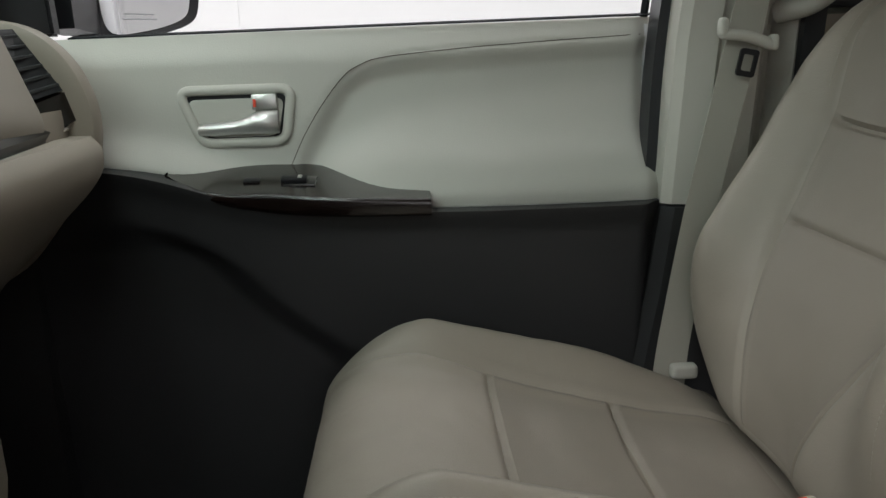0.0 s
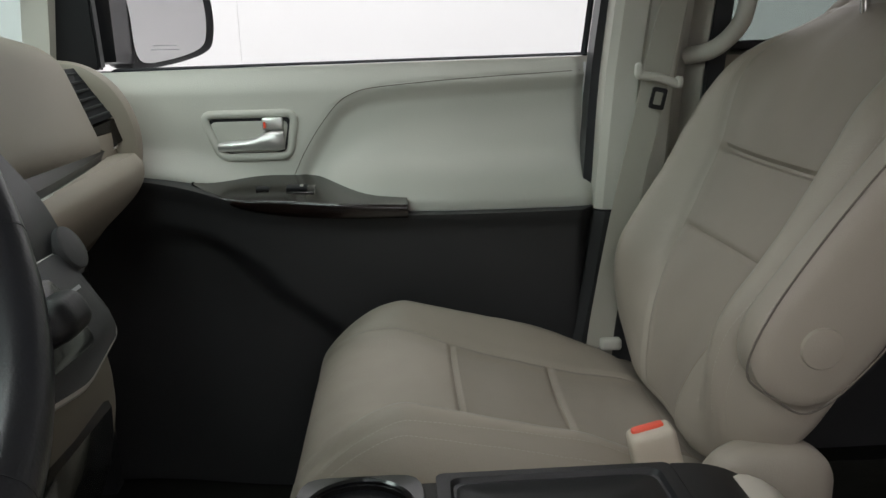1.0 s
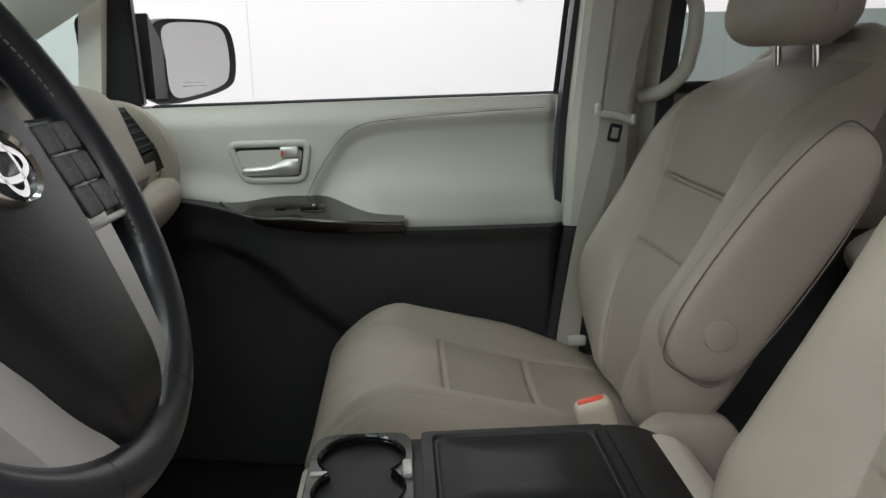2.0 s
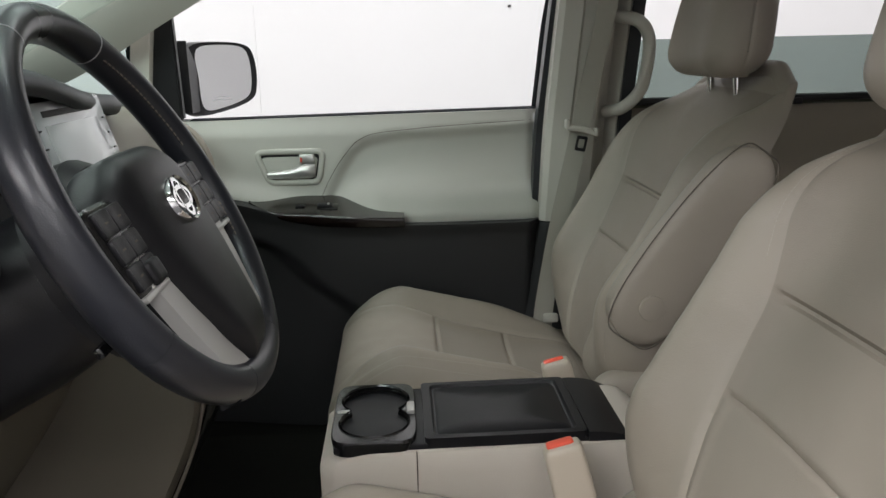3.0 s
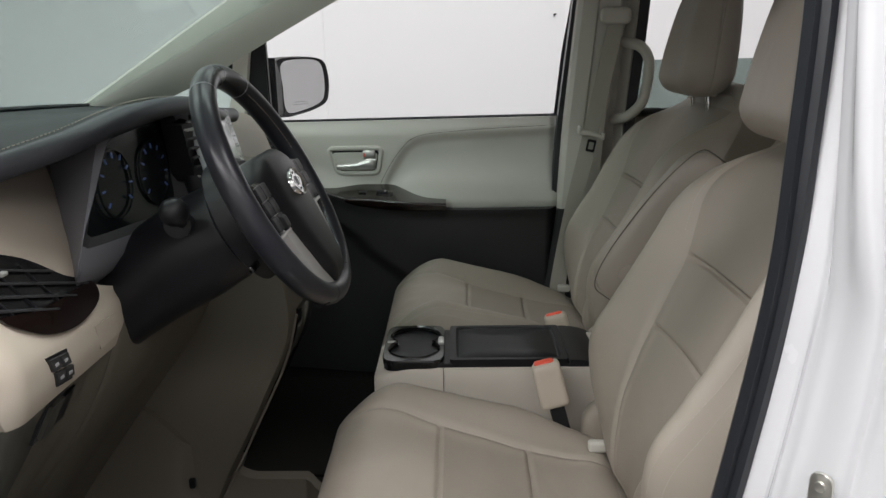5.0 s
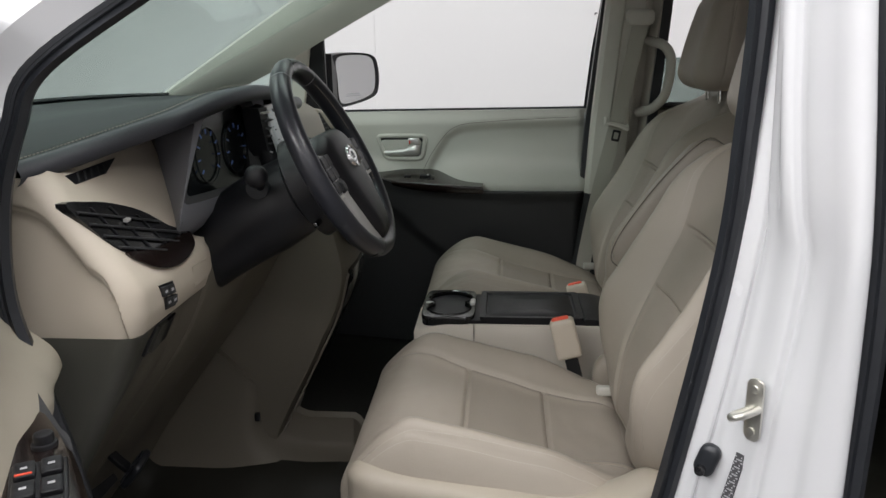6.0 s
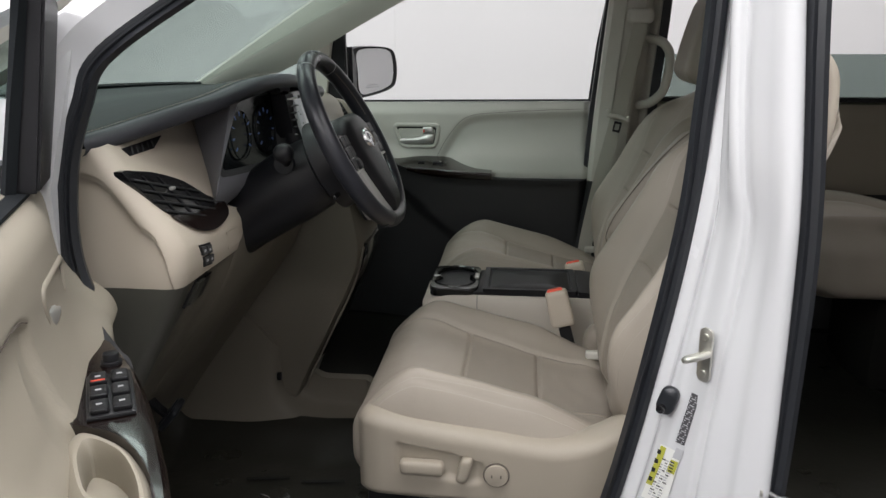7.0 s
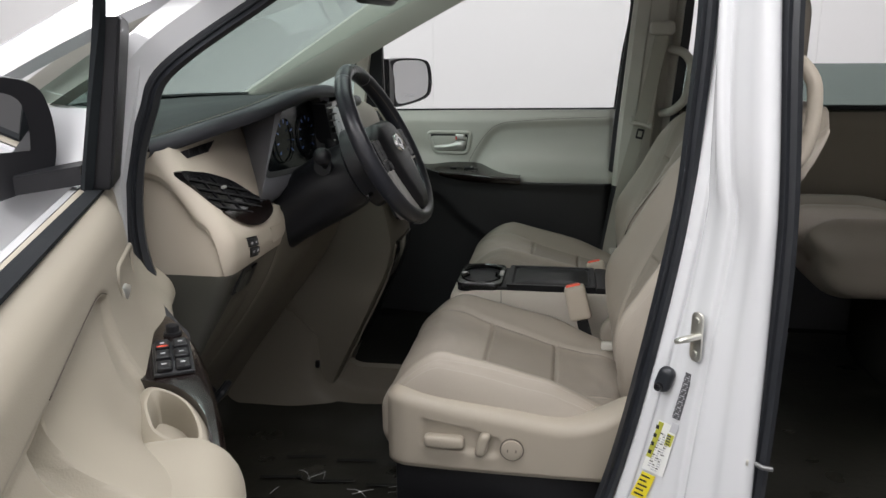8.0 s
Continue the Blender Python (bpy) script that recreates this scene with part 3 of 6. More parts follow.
tongue = part("belt_tongue", moved(ring_plate(rrect(0.024, 0.034, 0.004), rrect(0.014, 0.020, 0.002), 0.004), frame_of((0.532, 0.652, 1.114), (1, 0, -0.2), (0.2, 0, 1))), BLACK, belt, "small dark belt stop loop")
part("shoulder_loop", moved(softbox((0.040, 0.012, 0.022), (0.015, 0.008, 0.015), (10, 5, 8)), Matrix.Translation((0.583, 0.628, 1.455))), PILLAR, belt, "pale plastic shoulder belt loop")
part("anchor", moved(softbox((0.03, 0.012, 0.022), (0.012, 0.008, 0.012), (8, 5, 6)), Matrix.Translation((0.45, 0.645, 0.575))), PILLAR, belt)

for sy, lab in ((1, "grey"), (-1, "beige")):
    gh = thing("grab_handle", (0.655, sy * 0.70, 1.28), lab + " plastic grab handle on the centre pillar", "grab handle", "pillar grab handles")
    path = spline([(0.606, sy * 0.735, 1.176), (0.638, sy * 0.698, 1.188), (0.672, sy * 0.690, 1.222), (0.684, sy * 0.688, 1.262), (0.688, sy * 0.682, 1.305), (0.684, sy * 0.676, 1.345), (0.660, sy * 0.672, 1.376), (0.622, sy * 0.715, 1.390)], 6)
    part("grip", sweep(path, circle(0.0145 if sy > 0 else 0.0125, 12), (0, 1, 0)), PILLAR if sy > 0 else CREAM, gh)

hk = thing("wall_hook", (0.75, FAR_WALL, 1.548), "tiny dark hook on the white bay wall", "hook")
part("hook", joined(moved(box(0.016, 0.008, 0.007, (0, 0, 0), 0.002), Matrix.Translation((0.75, FAR_WALL - 0.004, 1.548))), moved(box(0.006, 0.014, 0.014, (0, 0, 0), 0.002), Matrix.Translation((0.743, FAR_WALL - 0.012, 1.544)))), PRINT, hk)

# front bumper and road wheels
structure("front_bumper", sheet(lambda u, v: (-1.96 - 0.20 * math.cos((u - 0.5) * math.pi) - 0.03 * math.sin(v * math.pi), -0.90 + 1.80 * u, 0.22 + 0.70 * v), 20, 10, (0.04, 0, 0)), PAINT, "pearl white front bumper of the car", "car body")


def road_wheel(x, sy):
    wh = thing("road_wheel", (x, sy * 0.80, 0.0), "black tyre on a silver alloy rim under the car", "wheel", "road wheels")

    def ring(r, y):
        return [(x + r * math.cos(t), sy * y, 0.335 + r * math.sin(t)) for t in [2 * math.pi * k / 40 for k in range(40)]]
    part("tyre", loft([ring(0.225, 0.72), ring(0.30, 0.70), ring(0.325, 0.71), ring(0.335, 0.735), ring(0.335, 0.865), ring(0.325, 0.89), ring(0.30, 0.90), ring(0.225, 0.885)], False), RUBBER, wh, "black rubber tyre")
    rim = part("rim", loft([ring(0.226, 0.72), ring(0.226, 0.885), ring(0.210, 0.888), ring(0.200, 0.84), ring(0.05, 0.83)]), SILVER, wh, "silver alloy rim")
    for k in range(5):
        a = 2 * math.pi * k / 5
        spoke = [Vector((x + r * math.cos(a) + w * math.sin(a), sy * y, 0.335 + r * math.sin(a) - w * math.cos(a))) for r, w, y in ((0.03, -0.022, 0.872), (0.03, 0.022, 0.872), (0.208, 0.016, 0.880), (0.208, -0.016, 0.880))]
        part("spoke", loft([spoke, [p - Vector((0, sy * 0.03, 0)) for p in spoke]]), SILVER, rim)


for wx in (-1.30, 1.95):
    for sy in (-1, 1):
        road_wheel(wx, sy)


# ---- doors ----
def door_map(far):
    """Door space (along, inwards, up) to the world: closed on the far side, swung open on the near side."""
    if far:
        return lambda d, n, h: Vector((-0.47 + d, 0.84 - n, h))
    a = radians(OPEN)
    ex, en = Vector((math.cos(a), -math.sin(a), 0)), Vector((math.sin(a), math.cos(a), 0))
    hinge = Vector((-0.486, -0.834, 0.012))
    return lambda d, n, h: hinge + ex * d + en * n + Vector((0, 0, h))


OPEN = 66.0
EDGE = [(0.0, 1.0), (0.16, 0.996), (0.23, 0.985), (0.385, 0.945), (0.60, 0.932), (0.95, 0.930)]
STITCH = [(0.402, 0.985), (0.425, 1.03), (0.455, 1.075), (0.487, 1.112), (0.51, 1.126), (0.54, 1.135), (0.62, 1.142), (0.72, 1.148), (0.915, 1.156)]


def stitch_side(d, h):
    """0 ahead of and above the stitched line, 1 well inside it."""
    along = curve_at([(0.93, 0.375), (0.985, 0.402), (1.03, 0.425), (1.075, 0.455), (1.112, 0.487), (1.14, 0.56)], h)
    over = curve_at([(0.48, 1.105), (0.51, 1.126), (0.54, 1.135), (0.72, 1.148), (0.92, 1.156)], d)
    return min((d - along), (over - h))


def panel_depth(d, h):
    hb = curve_at(EDGE, d)
    s = stitch_side(d, h)
    n = 0.035 - 0.012 * smooth01((h - 1.13) / 0.05)
    n += 0.018 * smooth01((0.16 - d) / 0.2)
    n += 0.085 * math.exp(-(max(0, h - hb - 0.012) / 0.048) ** 2) * smooth01((d - 0.40) / 0.16)
    n += 0.035 * math.exp(-((h - hb) / 0.03) ** 2) * smooth01((0.50 - d) / 0.2)
    if s > 0:
        n -= 0.016 * smooth01(s / 0.035) * (1 - 0.6 * smooth01((s - 0.035) / 0.12))
    n -= groove(s, 0.0022, 0.0022)
    n -= 0.02 * smooth01((d - 0.905) / 0.03)
    return n


def lower_depth(d, h):
    hb = curve_at(EDGE, d)
    n = 0.136 - 0.05 * smooth01((0.40 - d) / 0.35)
    n -= 0.03 * (hb - h) / 0.5
    n += 0.012 * math.exp(-((hb - h) / 0.02) ** 2)
    fore = curve_at([(0.45, 0.62), (0.65, 0.54), (0.716, 0.478), (0.753, 0.433), (0.802, 0.373), (0.848, 0.330), (0.90, 0.25), (0.95, 0.12)], h)
    n -= 0.024 * smooth01((fore - d + 0.03) / 0.07) * smooth01((0.93 - h) / 0.06)
    n -= 0.03 * smooth01((d - 0.89) / 0.03)
    return n


def build_door(far):
    to = door_map(far)
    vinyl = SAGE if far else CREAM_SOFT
    if far:
        dr = thing("passenger_door", to(0.45, 0, 0.42), "closed front door with pale vinyl panel, charcoal lower half and burl armrest trim", "car door", "front doors")
    else:
        dr = thing("driver_door", to(0.45, 0, 0.42), "open front door with beige vinyl panel and burl window switch panel", "car door", "front doors")

    def near_depth(d, h):
        """Inner face of the open door: rolls in from the window, stands proud round the armrest."""
        n = curve_at([(0.90, 0.095), (0.97, 0.092), (1.01, 0.070), (1.06, 0.052), (1.12, 0.047), (1.150, 0.040), (1.165, 0.026), (1.176, 0.002)], h - 0.022 * smooth01((0.08 - d) / 0.08))
        n += 0.012 * math.exp(-((h - 0.985) / 0.03) ** 2) * smooth01((d - 0.06) / 0.10) * (1 - smooth01((d - 0.21) / 0.07))
        n -= min(0.030, max(0.0, n - 0.004)) * smooth01((0.20 - d) / 0.20) * smooth01((h - 0.965) / 0.12)
        n -= 0.055 * smooth01((0.24 - d) / 0.14) * smooth01((0.966 - h) / 0.03)
        n += 0.075 * smooth01((d - 0.56) / 0.16) * math.exp(-(max(0.0, h - 0.955) / 0.05) ** 2)
        line = curve_at([(0.40, 1.090), (0.44, 1.104), (0.50, 1.108), (0.75, 1.100), (0.93, 1.098)], d)
        below = line - h
        ahead = d - 0.40 - 0.25 * max(0.0, 1.10 - h)
        s = min(below, ahead)
        n -= 0.010 * smooth01(s / 0.012) * (1 - smooth01((s - 0.02) / 0.07)) + groove(s, 0.0025, 0.003) * smooth01((d - 0.38) / 0.05)
        n -= (0.028 * smooth01((d - 0.738 - 0.1 * (1.08 - h)) / 0.014) - 0.036 * smooth01((d - 0.758) / 0.06)) * smooth01(below / 0.03)
        return n

    def up(u, v):
        d = 0.93 * u + 0.005
        if not far:
            h = 0.90 + (1.176 + 0.024 * smooth01((0.07 - d) / 0.06) - 0.90) * v
            return to(d, near_depth(d, h), h)
        hb = curve_at(EDGE, d)
        h = hb + (1.172 + 0.008 * u - hb) * v
        return to(d, panel_depth(d, h), h)
    back = to(0, -0.03, 0) - to(0, 0, 0)
    part("upper_panel", sheet(up, 150 if far else 220, 64 if far else 110, back), vinyl, dr, "pale vinyl upper panel with stitched curve")

    def low(u, v):
        d = 0.915 * u + 0.005 - 0.05 * u * (1 - v)
        hb = curve_at(EDGE, d)
        h = 0.40 + (hb - 0.40) * v
        return to(d, lower_depth(d, h) * (1.0 if far else 1 - 0.45 * smooth01((0.26 - d) / 0.1)), h)
    part("lower_panel", sheet(low, 150, 80, back), DARK, dr, "charcoal plastic lower panel")
    line = [to(d, panel_depth(d, h) + 0.0012, h) for d, h in [(p.x, p.y) for p in spline([(d, h, 0) for d, h in STITCH], 10)]]
    if not far:
        line = [to(0.41 + 0.33 * k / 40, near_depth(0.41 + 0.33 * k / 40, curve_at([(0.40, 1.090), (0.44, 1.104), (0.50, 1.108), (0.75, 1.100)], 0.41 + 0.33 * k / 40)) + 0.0015, curve_at([(0.40, 1.090), (0.44, 1.104), (0.50, 1.108), (0.75, 1.100)], 0.41 + 0.33 * k / 40)) for k in range(41)]
    part("stitching", sweep(line, circle(0.0007, 5), en_of(far)), SEAM_DARK, dr, "thin dark sewn seam")

    # window strip, glass, frame and outer skin
    part("window_strip", sheet(lambda u, v: to(0.10 + 0.84 * u, 0.012 - 0.022 * v, 1.1735 + 0.008 * u + 0.003 * v), 20, 1, (0, 0, 0.002 if far else 0.005)), MATTE, dr, "black rubber window strip")
    if far:
        part("glass", sheet(lambda u, v: to(0.09 + 0.855 * u, -0.022 + 0.062 * v, 1.165 + min(0.46, 0.24 + 0.62 * u) * v), 14, 6), GLASS_CLEAR, dr, "clear window glass")
    sail = [(-0.02, 1.178), (0.090, 1.178), (0.093, 1.425), (0.075, 1.412), (0.03, 1.385), (-0.02, 1.345)] if far else [(0.0, 1.182), (0.122, 1.178), (0.122, 1.440), (0.10, 1.440), (0.03, 1.435), (0.0, 1.428)]
    rings = [[to(d, n + (0.12 if far else 0.15) * (h - 1.17), h) for d, h in sail] for n in ((0.004, 0.030) if far else (-0.006, 0.026))]
    bm = loft(rings)
    bmesh.ops.bevel(bm, geom=bm.edges[:], offset=0.004, segments=2, affect="EDGES")
    part("mirror_sail", bm, BLACK, dr, "charcoal triangular mirror sail")
    frame_line = spline([to(0.125, -0.01, 1.18), to(0.132, 0.036, 1.43), to(0.22, 0.05, 1.51), to(0.40, 0.05, 1.60), to(0.60, 0.062, 1.645), to(0.88, 0.066, 1.655), to(0.962 if far else 0.945, 0.052, 1.56), to(0.942 if far else 0.925, 0.02, 1.35), to(0.927 if far else 0.91, -0.005, 1.18)], 8)
    if far:
        frame_line = frame_line[40:]
    part("window_frame", sweep(frame_line, [(-0.003, -0.005), (0.003, -0.005), (0.003, 0.005), (-0.003, 0.005)] if far else [(-0.006, -0.007), (0.006, -0.007), (0.007, 0.007), (-0.007, 0.007)], (0, 0, 1) if far else (0.3, 0.3, 1)), MATTE, dr, "black window frame")
    part("outer_skin", sheet(lambda u, v: to(-0.02 + 0.955 * u, -0.075 + 0.035 * v ** 3 - 0.02 * math.sin(v * 3), 0.40 + 0.775 * v), 14, 14, to(0, 0.012, 0) - to(0, 0, 0)), PAINT, dr, "pearl white painted outer skin")
    part("door_edge", sheet(lambda u, v: to(0.935, -0.075 + 0.09 * u, 0.42 + 0.75 * v), 4, 6, to(-0.012, 0, 0) - to(0, 0, 0)), PAINT, dr)

    # handle: bezel ring, recess and lever
    m = plane_of(to, 0.332, 0.034, 1.060, far) if far else plane_of(to, 0.24, 0.046, 1.062, far)
    corners = [(-0.086, 0.043), (-0.056, -0.043), (0.072, -0.043), (0.086, 0.043)]
    outer = round_poly(corners, 0.020)
    mid = [(x * 0.93, y * 0.87) for x, y in outer]
    rw, rh = (0.0072, 0.0058) if far else (0.005, 0.004)
    part("handle_bezel", moved(sweep([(x, y, 0.003) for x, y in mid], [(rw * math.cos(t), rh * math.sin(t)) for t in [2 * math.pi * k / 12 for k in range(12)]], (0, 0, 1), True), m), vinyl, dr, "pale raised handle surround")
    inner = [(x * 0.85, y * 0.74) for x, y in outer]
    part("handle_recess", moved(plate(inner, 0.0022), m), BLACK, dr, "dark gap round the handle recess")
    if far:
        part("recess_face", moved(plate([(x * 0.945 - 0.001, y * 0.85 - 0.002) for x, y in inner], 0.0032, 0.001), m), vinyl, dr)
    lever = [[(x, yc + w * math.cos(q), 0.005 + (0.004 + t) * math.sin(q) ** 0.8) for q in [math.pi * (1 - k / 10) for k in range(11)]] for x, yc, w, t in ((-0.056, -0.0185, 0.006, 0.002), (-0.050, -0.018, 0.0085, 0.005), (-0.03, -0.017, 0.0095, 0.006), (-0.005, -0.0155, 0.0098, 0.007), (0.012, -0.0135, 0.0120, 0.009), (0.024, -0.0105, 0.0150, 0.011), (0.036, -0.0088, 0.0170, 0.012), (0.052, -0.0088, 0.0172, 0.011), (0.059, -0.0088, 0.0165, 0.006))]
    part("lever", moved(loft(lever), m if far else m @ Matrix.Diagonal((1.0, 0.8, 0.5, 1.0))), SATIN, dr, "satin chrome door lever")
    if far:
        part("lock_tab", moved(box(0.036, 0.022, 0.010, (0.041, 0.0200, 0.008), 0.003), m), SATIN, dr, "silver lock tab")
        part("lock_mark", moved(box(0.004, 0.011, 0.001, (0.028, 0.0185, 0.0162)), m), RED, dr)

    # burl armrest trim with the window switches
    def trim_ring(d):
        zt = curve_at([(0.235, 0.988), (0.30, 0.990), (0.43, 0.984), (0.50, 0.970), (0.60, 0.955)], d)
        zb = curve_at([(0.235, 0.982), (0.30, 0.955), (0.385, 0.938), (0.50, 0.930), (0.60, 0.928)], d)
        depth = curve_at([(0.235, 0.085), (0.30, 0.135), (0.385, 0.152), (0.50, 0.162), (0.60, 0.162)], d)
        zn = curve_at([(0.235, 0.985), (0.30, 0.969), (0.40, 0.964), (0.50, 0.957), (0.60, 0.952)], d)
        r = min(0.005, (zn - zb) * 0.45)
        nose = [to(d, depth - r + r * math.sin(q), zn - r + r * math.cos(q)) for q in [math.pi / 2 * k / 5 for k in range(6)]]
        return [to(d, 0.03, zt + 0.003)] + nose + [to(d, depth, zb + 0.006), to(d, depth - 0.003, zb + 0.002), to(d, depth - 0.010, zb), to(d, 0.03, zb)]

    def near_ring(d):
        edge = curve_at([(0.16, 0.090), (0.187, 0.100), (0.268, 0.129), (0.367, 0.153), (0.47, 0.169), (0.556, 0.179), (0.67, 0.187)], d)
        inb = curve_at([(0.16, 0.080), (0.278, 0.074), (0.430, 0.074), (0.445, 0.092), (0.462, 0.117), (0.50, 0.143), (0.556, 0.162), (0.62, 0.172), (0.67, 0.176)], d)
        zt = curve_at([(0.13, 0.992), (0.30, 0.988), (0.60, 0.978), (0.80, 0.955)], d)
        zb = zt - curve_at([(0.13, 0.01), (0.22, 0.035), (0.40, 0.055), (0.80, 0.06)], d)
        return [to(d, inb, zt), to(d, edge - 0.016, zt), to(d, edge - 0.006, zt - 0.003), to(d, edge, zt - 0.012), to(d, edge + 0.002, (zt + zb) / 2), to(d, edge - 0.004, zb), to(d, inb, zb)]
    steps = 26
    if far:
        part("armrest_trim", loft([trim_ring(0.235 + 0.366 * i / steps) for i in range(steps + 1)]), WOOD, dr, "glossy dark burl armrest trim")
    else:
        part("armrest_trim", loft([near_ring(0.16 + 0.53 * i / 53) for i in range(54)]), WOOD, dr, "glossy dark burl armrest trim")
    part("trim_base", loft([[to(0.15 + 0.10 * i, 0.03, curve_at(EDGE, 0.15 + 0.10 * i) + 0.004), to(0.15 + 0.10 * i, 0.085 + 0.04 * min(1, i), curve_at(EDGE, 0.15 + 0.10 * i) - 0.002 * i), to(0.15 + 0.10 * i, 0.085 + 0.04 * min(1, i), curve_at(EDGE, 0.15 + 0.10 * i) - 0.012), to(0.15 + 0.10 * i, 0.03, curve_at(EDGE, 0.15 + 0.10 * i) - 0.012)] for i in range(2)]), DARK, dr)
    sm = plane_of(to, 0.415, 0.100, 0.9730, far, flat=True) @ Euler((radians(-11.5), 0, 0)).to_matrix().to_4x4()
    if far:
        sw = part("switch_panel", moved(box(0.12, 0.036, 0.005, (-0.03, 0.0, -0.001), 0.002), sm), BLACK_GLOSS, dr)
        part("window_switch", moved(box(0.036, 0.018, 0.006, (0.0, 0.0, 0.004), 0.002), sm), BLACK, sw)
        part("switch_cap", moved(box(0.006, 0.010, 0.002, (0.008, 0.0, 0.0075), 0.001), sm), SILVER, sw)
        part("lock_switch", moved(box(0.022, 0.014, 0.003, (-0.058, 0.0, 0.004), 0.001), sm), BLACK, sw)
    return dr, to


def en_of(far):
    return (0, -1, 0) if far else (math.sin(radians(OPEN)), math.cos(radians(OPEN)), 0)


def plane_of(to, d, n, h, far, flat=False):
    """A frame on the door's inner face: x along the door, y up, z inwards (flat: y inwards, z up)."""
    o = to(d, n, h)
    ex = to(d + 1, n, h) - o
    en = to(d, n + 1, h) - o
    ez = Vector((0, 0, 1))
    a, b, c = (ex, ez, en) if not flat else (ex, en, ez)
    m = Matrix((a, b, c)).transposed().to_4x4()
    m.translation = o
    return m


passenger_door, _ = build_door(True)
driver_door, near_to = build_door(False)

# driver's window and mirror switches, grab cup
sm = plane_of(near_to, 0.382, 0.116, 0.986, False, flat=True) @ Euler((0, radians(1.5), radians(6))).to_matrix().to_4x4() @ Matrix.Diagonal((0.88, 0.88, 0.9, 1.0))
pod = part("switch_panel", moved(box(0.128, 0.058, 0.006, (0.0, 0.0, 0.003), 0.003), sm), BLACK, driver_door, "black window switch panel")
for r in range(3):
    for c in range(2):
        at = (-0.042 + 0.042 * r, 0.0135 - 0.027 * c)
        part("window_switch", moved(softbox((0.0160, 0.0115, 0.004), (0.004, 0.004, 0.003), (6, 6, 4), lambda x, y, z: (x, y, z + (5.0 * x * x if z > 0 else 0))), sm @ Matrix.Translation((at[0], at[1], 0.008))), BLACK, pod)
        part("switch_mark", moved(box(0.004, 0.007, 0.0006, (at[0] - 0.001, at[1], 0.0122)), sm), PRINT_GREY, pod)
part("lock_mark", moved(box(0.003, 0.017, 0.001, (-0.0290, -0.0135, 0.0128)), sm), RED, pod)
part("mirror_knob", moved(joined(disc(0.010, 0.015, 20, 0.003), moved(disc(0.013, 0.005, 20, 0.002), Matrix.Translation((0, 0, 0.0)))), plane_of(near_to, 0.285, 0.110, 0.988, False, flat=True)), BLACK, pod, "black mirror adjuster knob")


CUP = [(p.x, p.y) for p in spline([(0.480, 0.104, 0), (0.510, 0.132, 0), (0.555, 0.148, 0), (0.598, 0.153, 0), (0.604, 0.140, 0), (0.575, 0.112, 0), (0.535, 0.100, 0), (0.500, 0.096, 0)], 5, True)]


def cup_ring(grow, h):
    return [near_to(0.543 + (d - 0.543) * grow, 0.125 + (n - 0.125) * grow, h - 0.06 * (d - 0.543)) for d, n in CUP]


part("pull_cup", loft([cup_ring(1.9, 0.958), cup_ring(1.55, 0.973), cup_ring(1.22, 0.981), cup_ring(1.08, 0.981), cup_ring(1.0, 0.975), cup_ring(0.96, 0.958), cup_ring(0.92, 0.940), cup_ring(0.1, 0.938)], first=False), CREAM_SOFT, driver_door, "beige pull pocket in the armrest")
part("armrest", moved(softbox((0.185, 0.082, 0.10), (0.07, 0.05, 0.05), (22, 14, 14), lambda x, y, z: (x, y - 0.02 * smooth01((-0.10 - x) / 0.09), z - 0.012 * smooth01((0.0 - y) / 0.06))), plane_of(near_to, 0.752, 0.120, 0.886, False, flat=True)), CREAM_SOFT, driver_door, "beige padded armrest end")


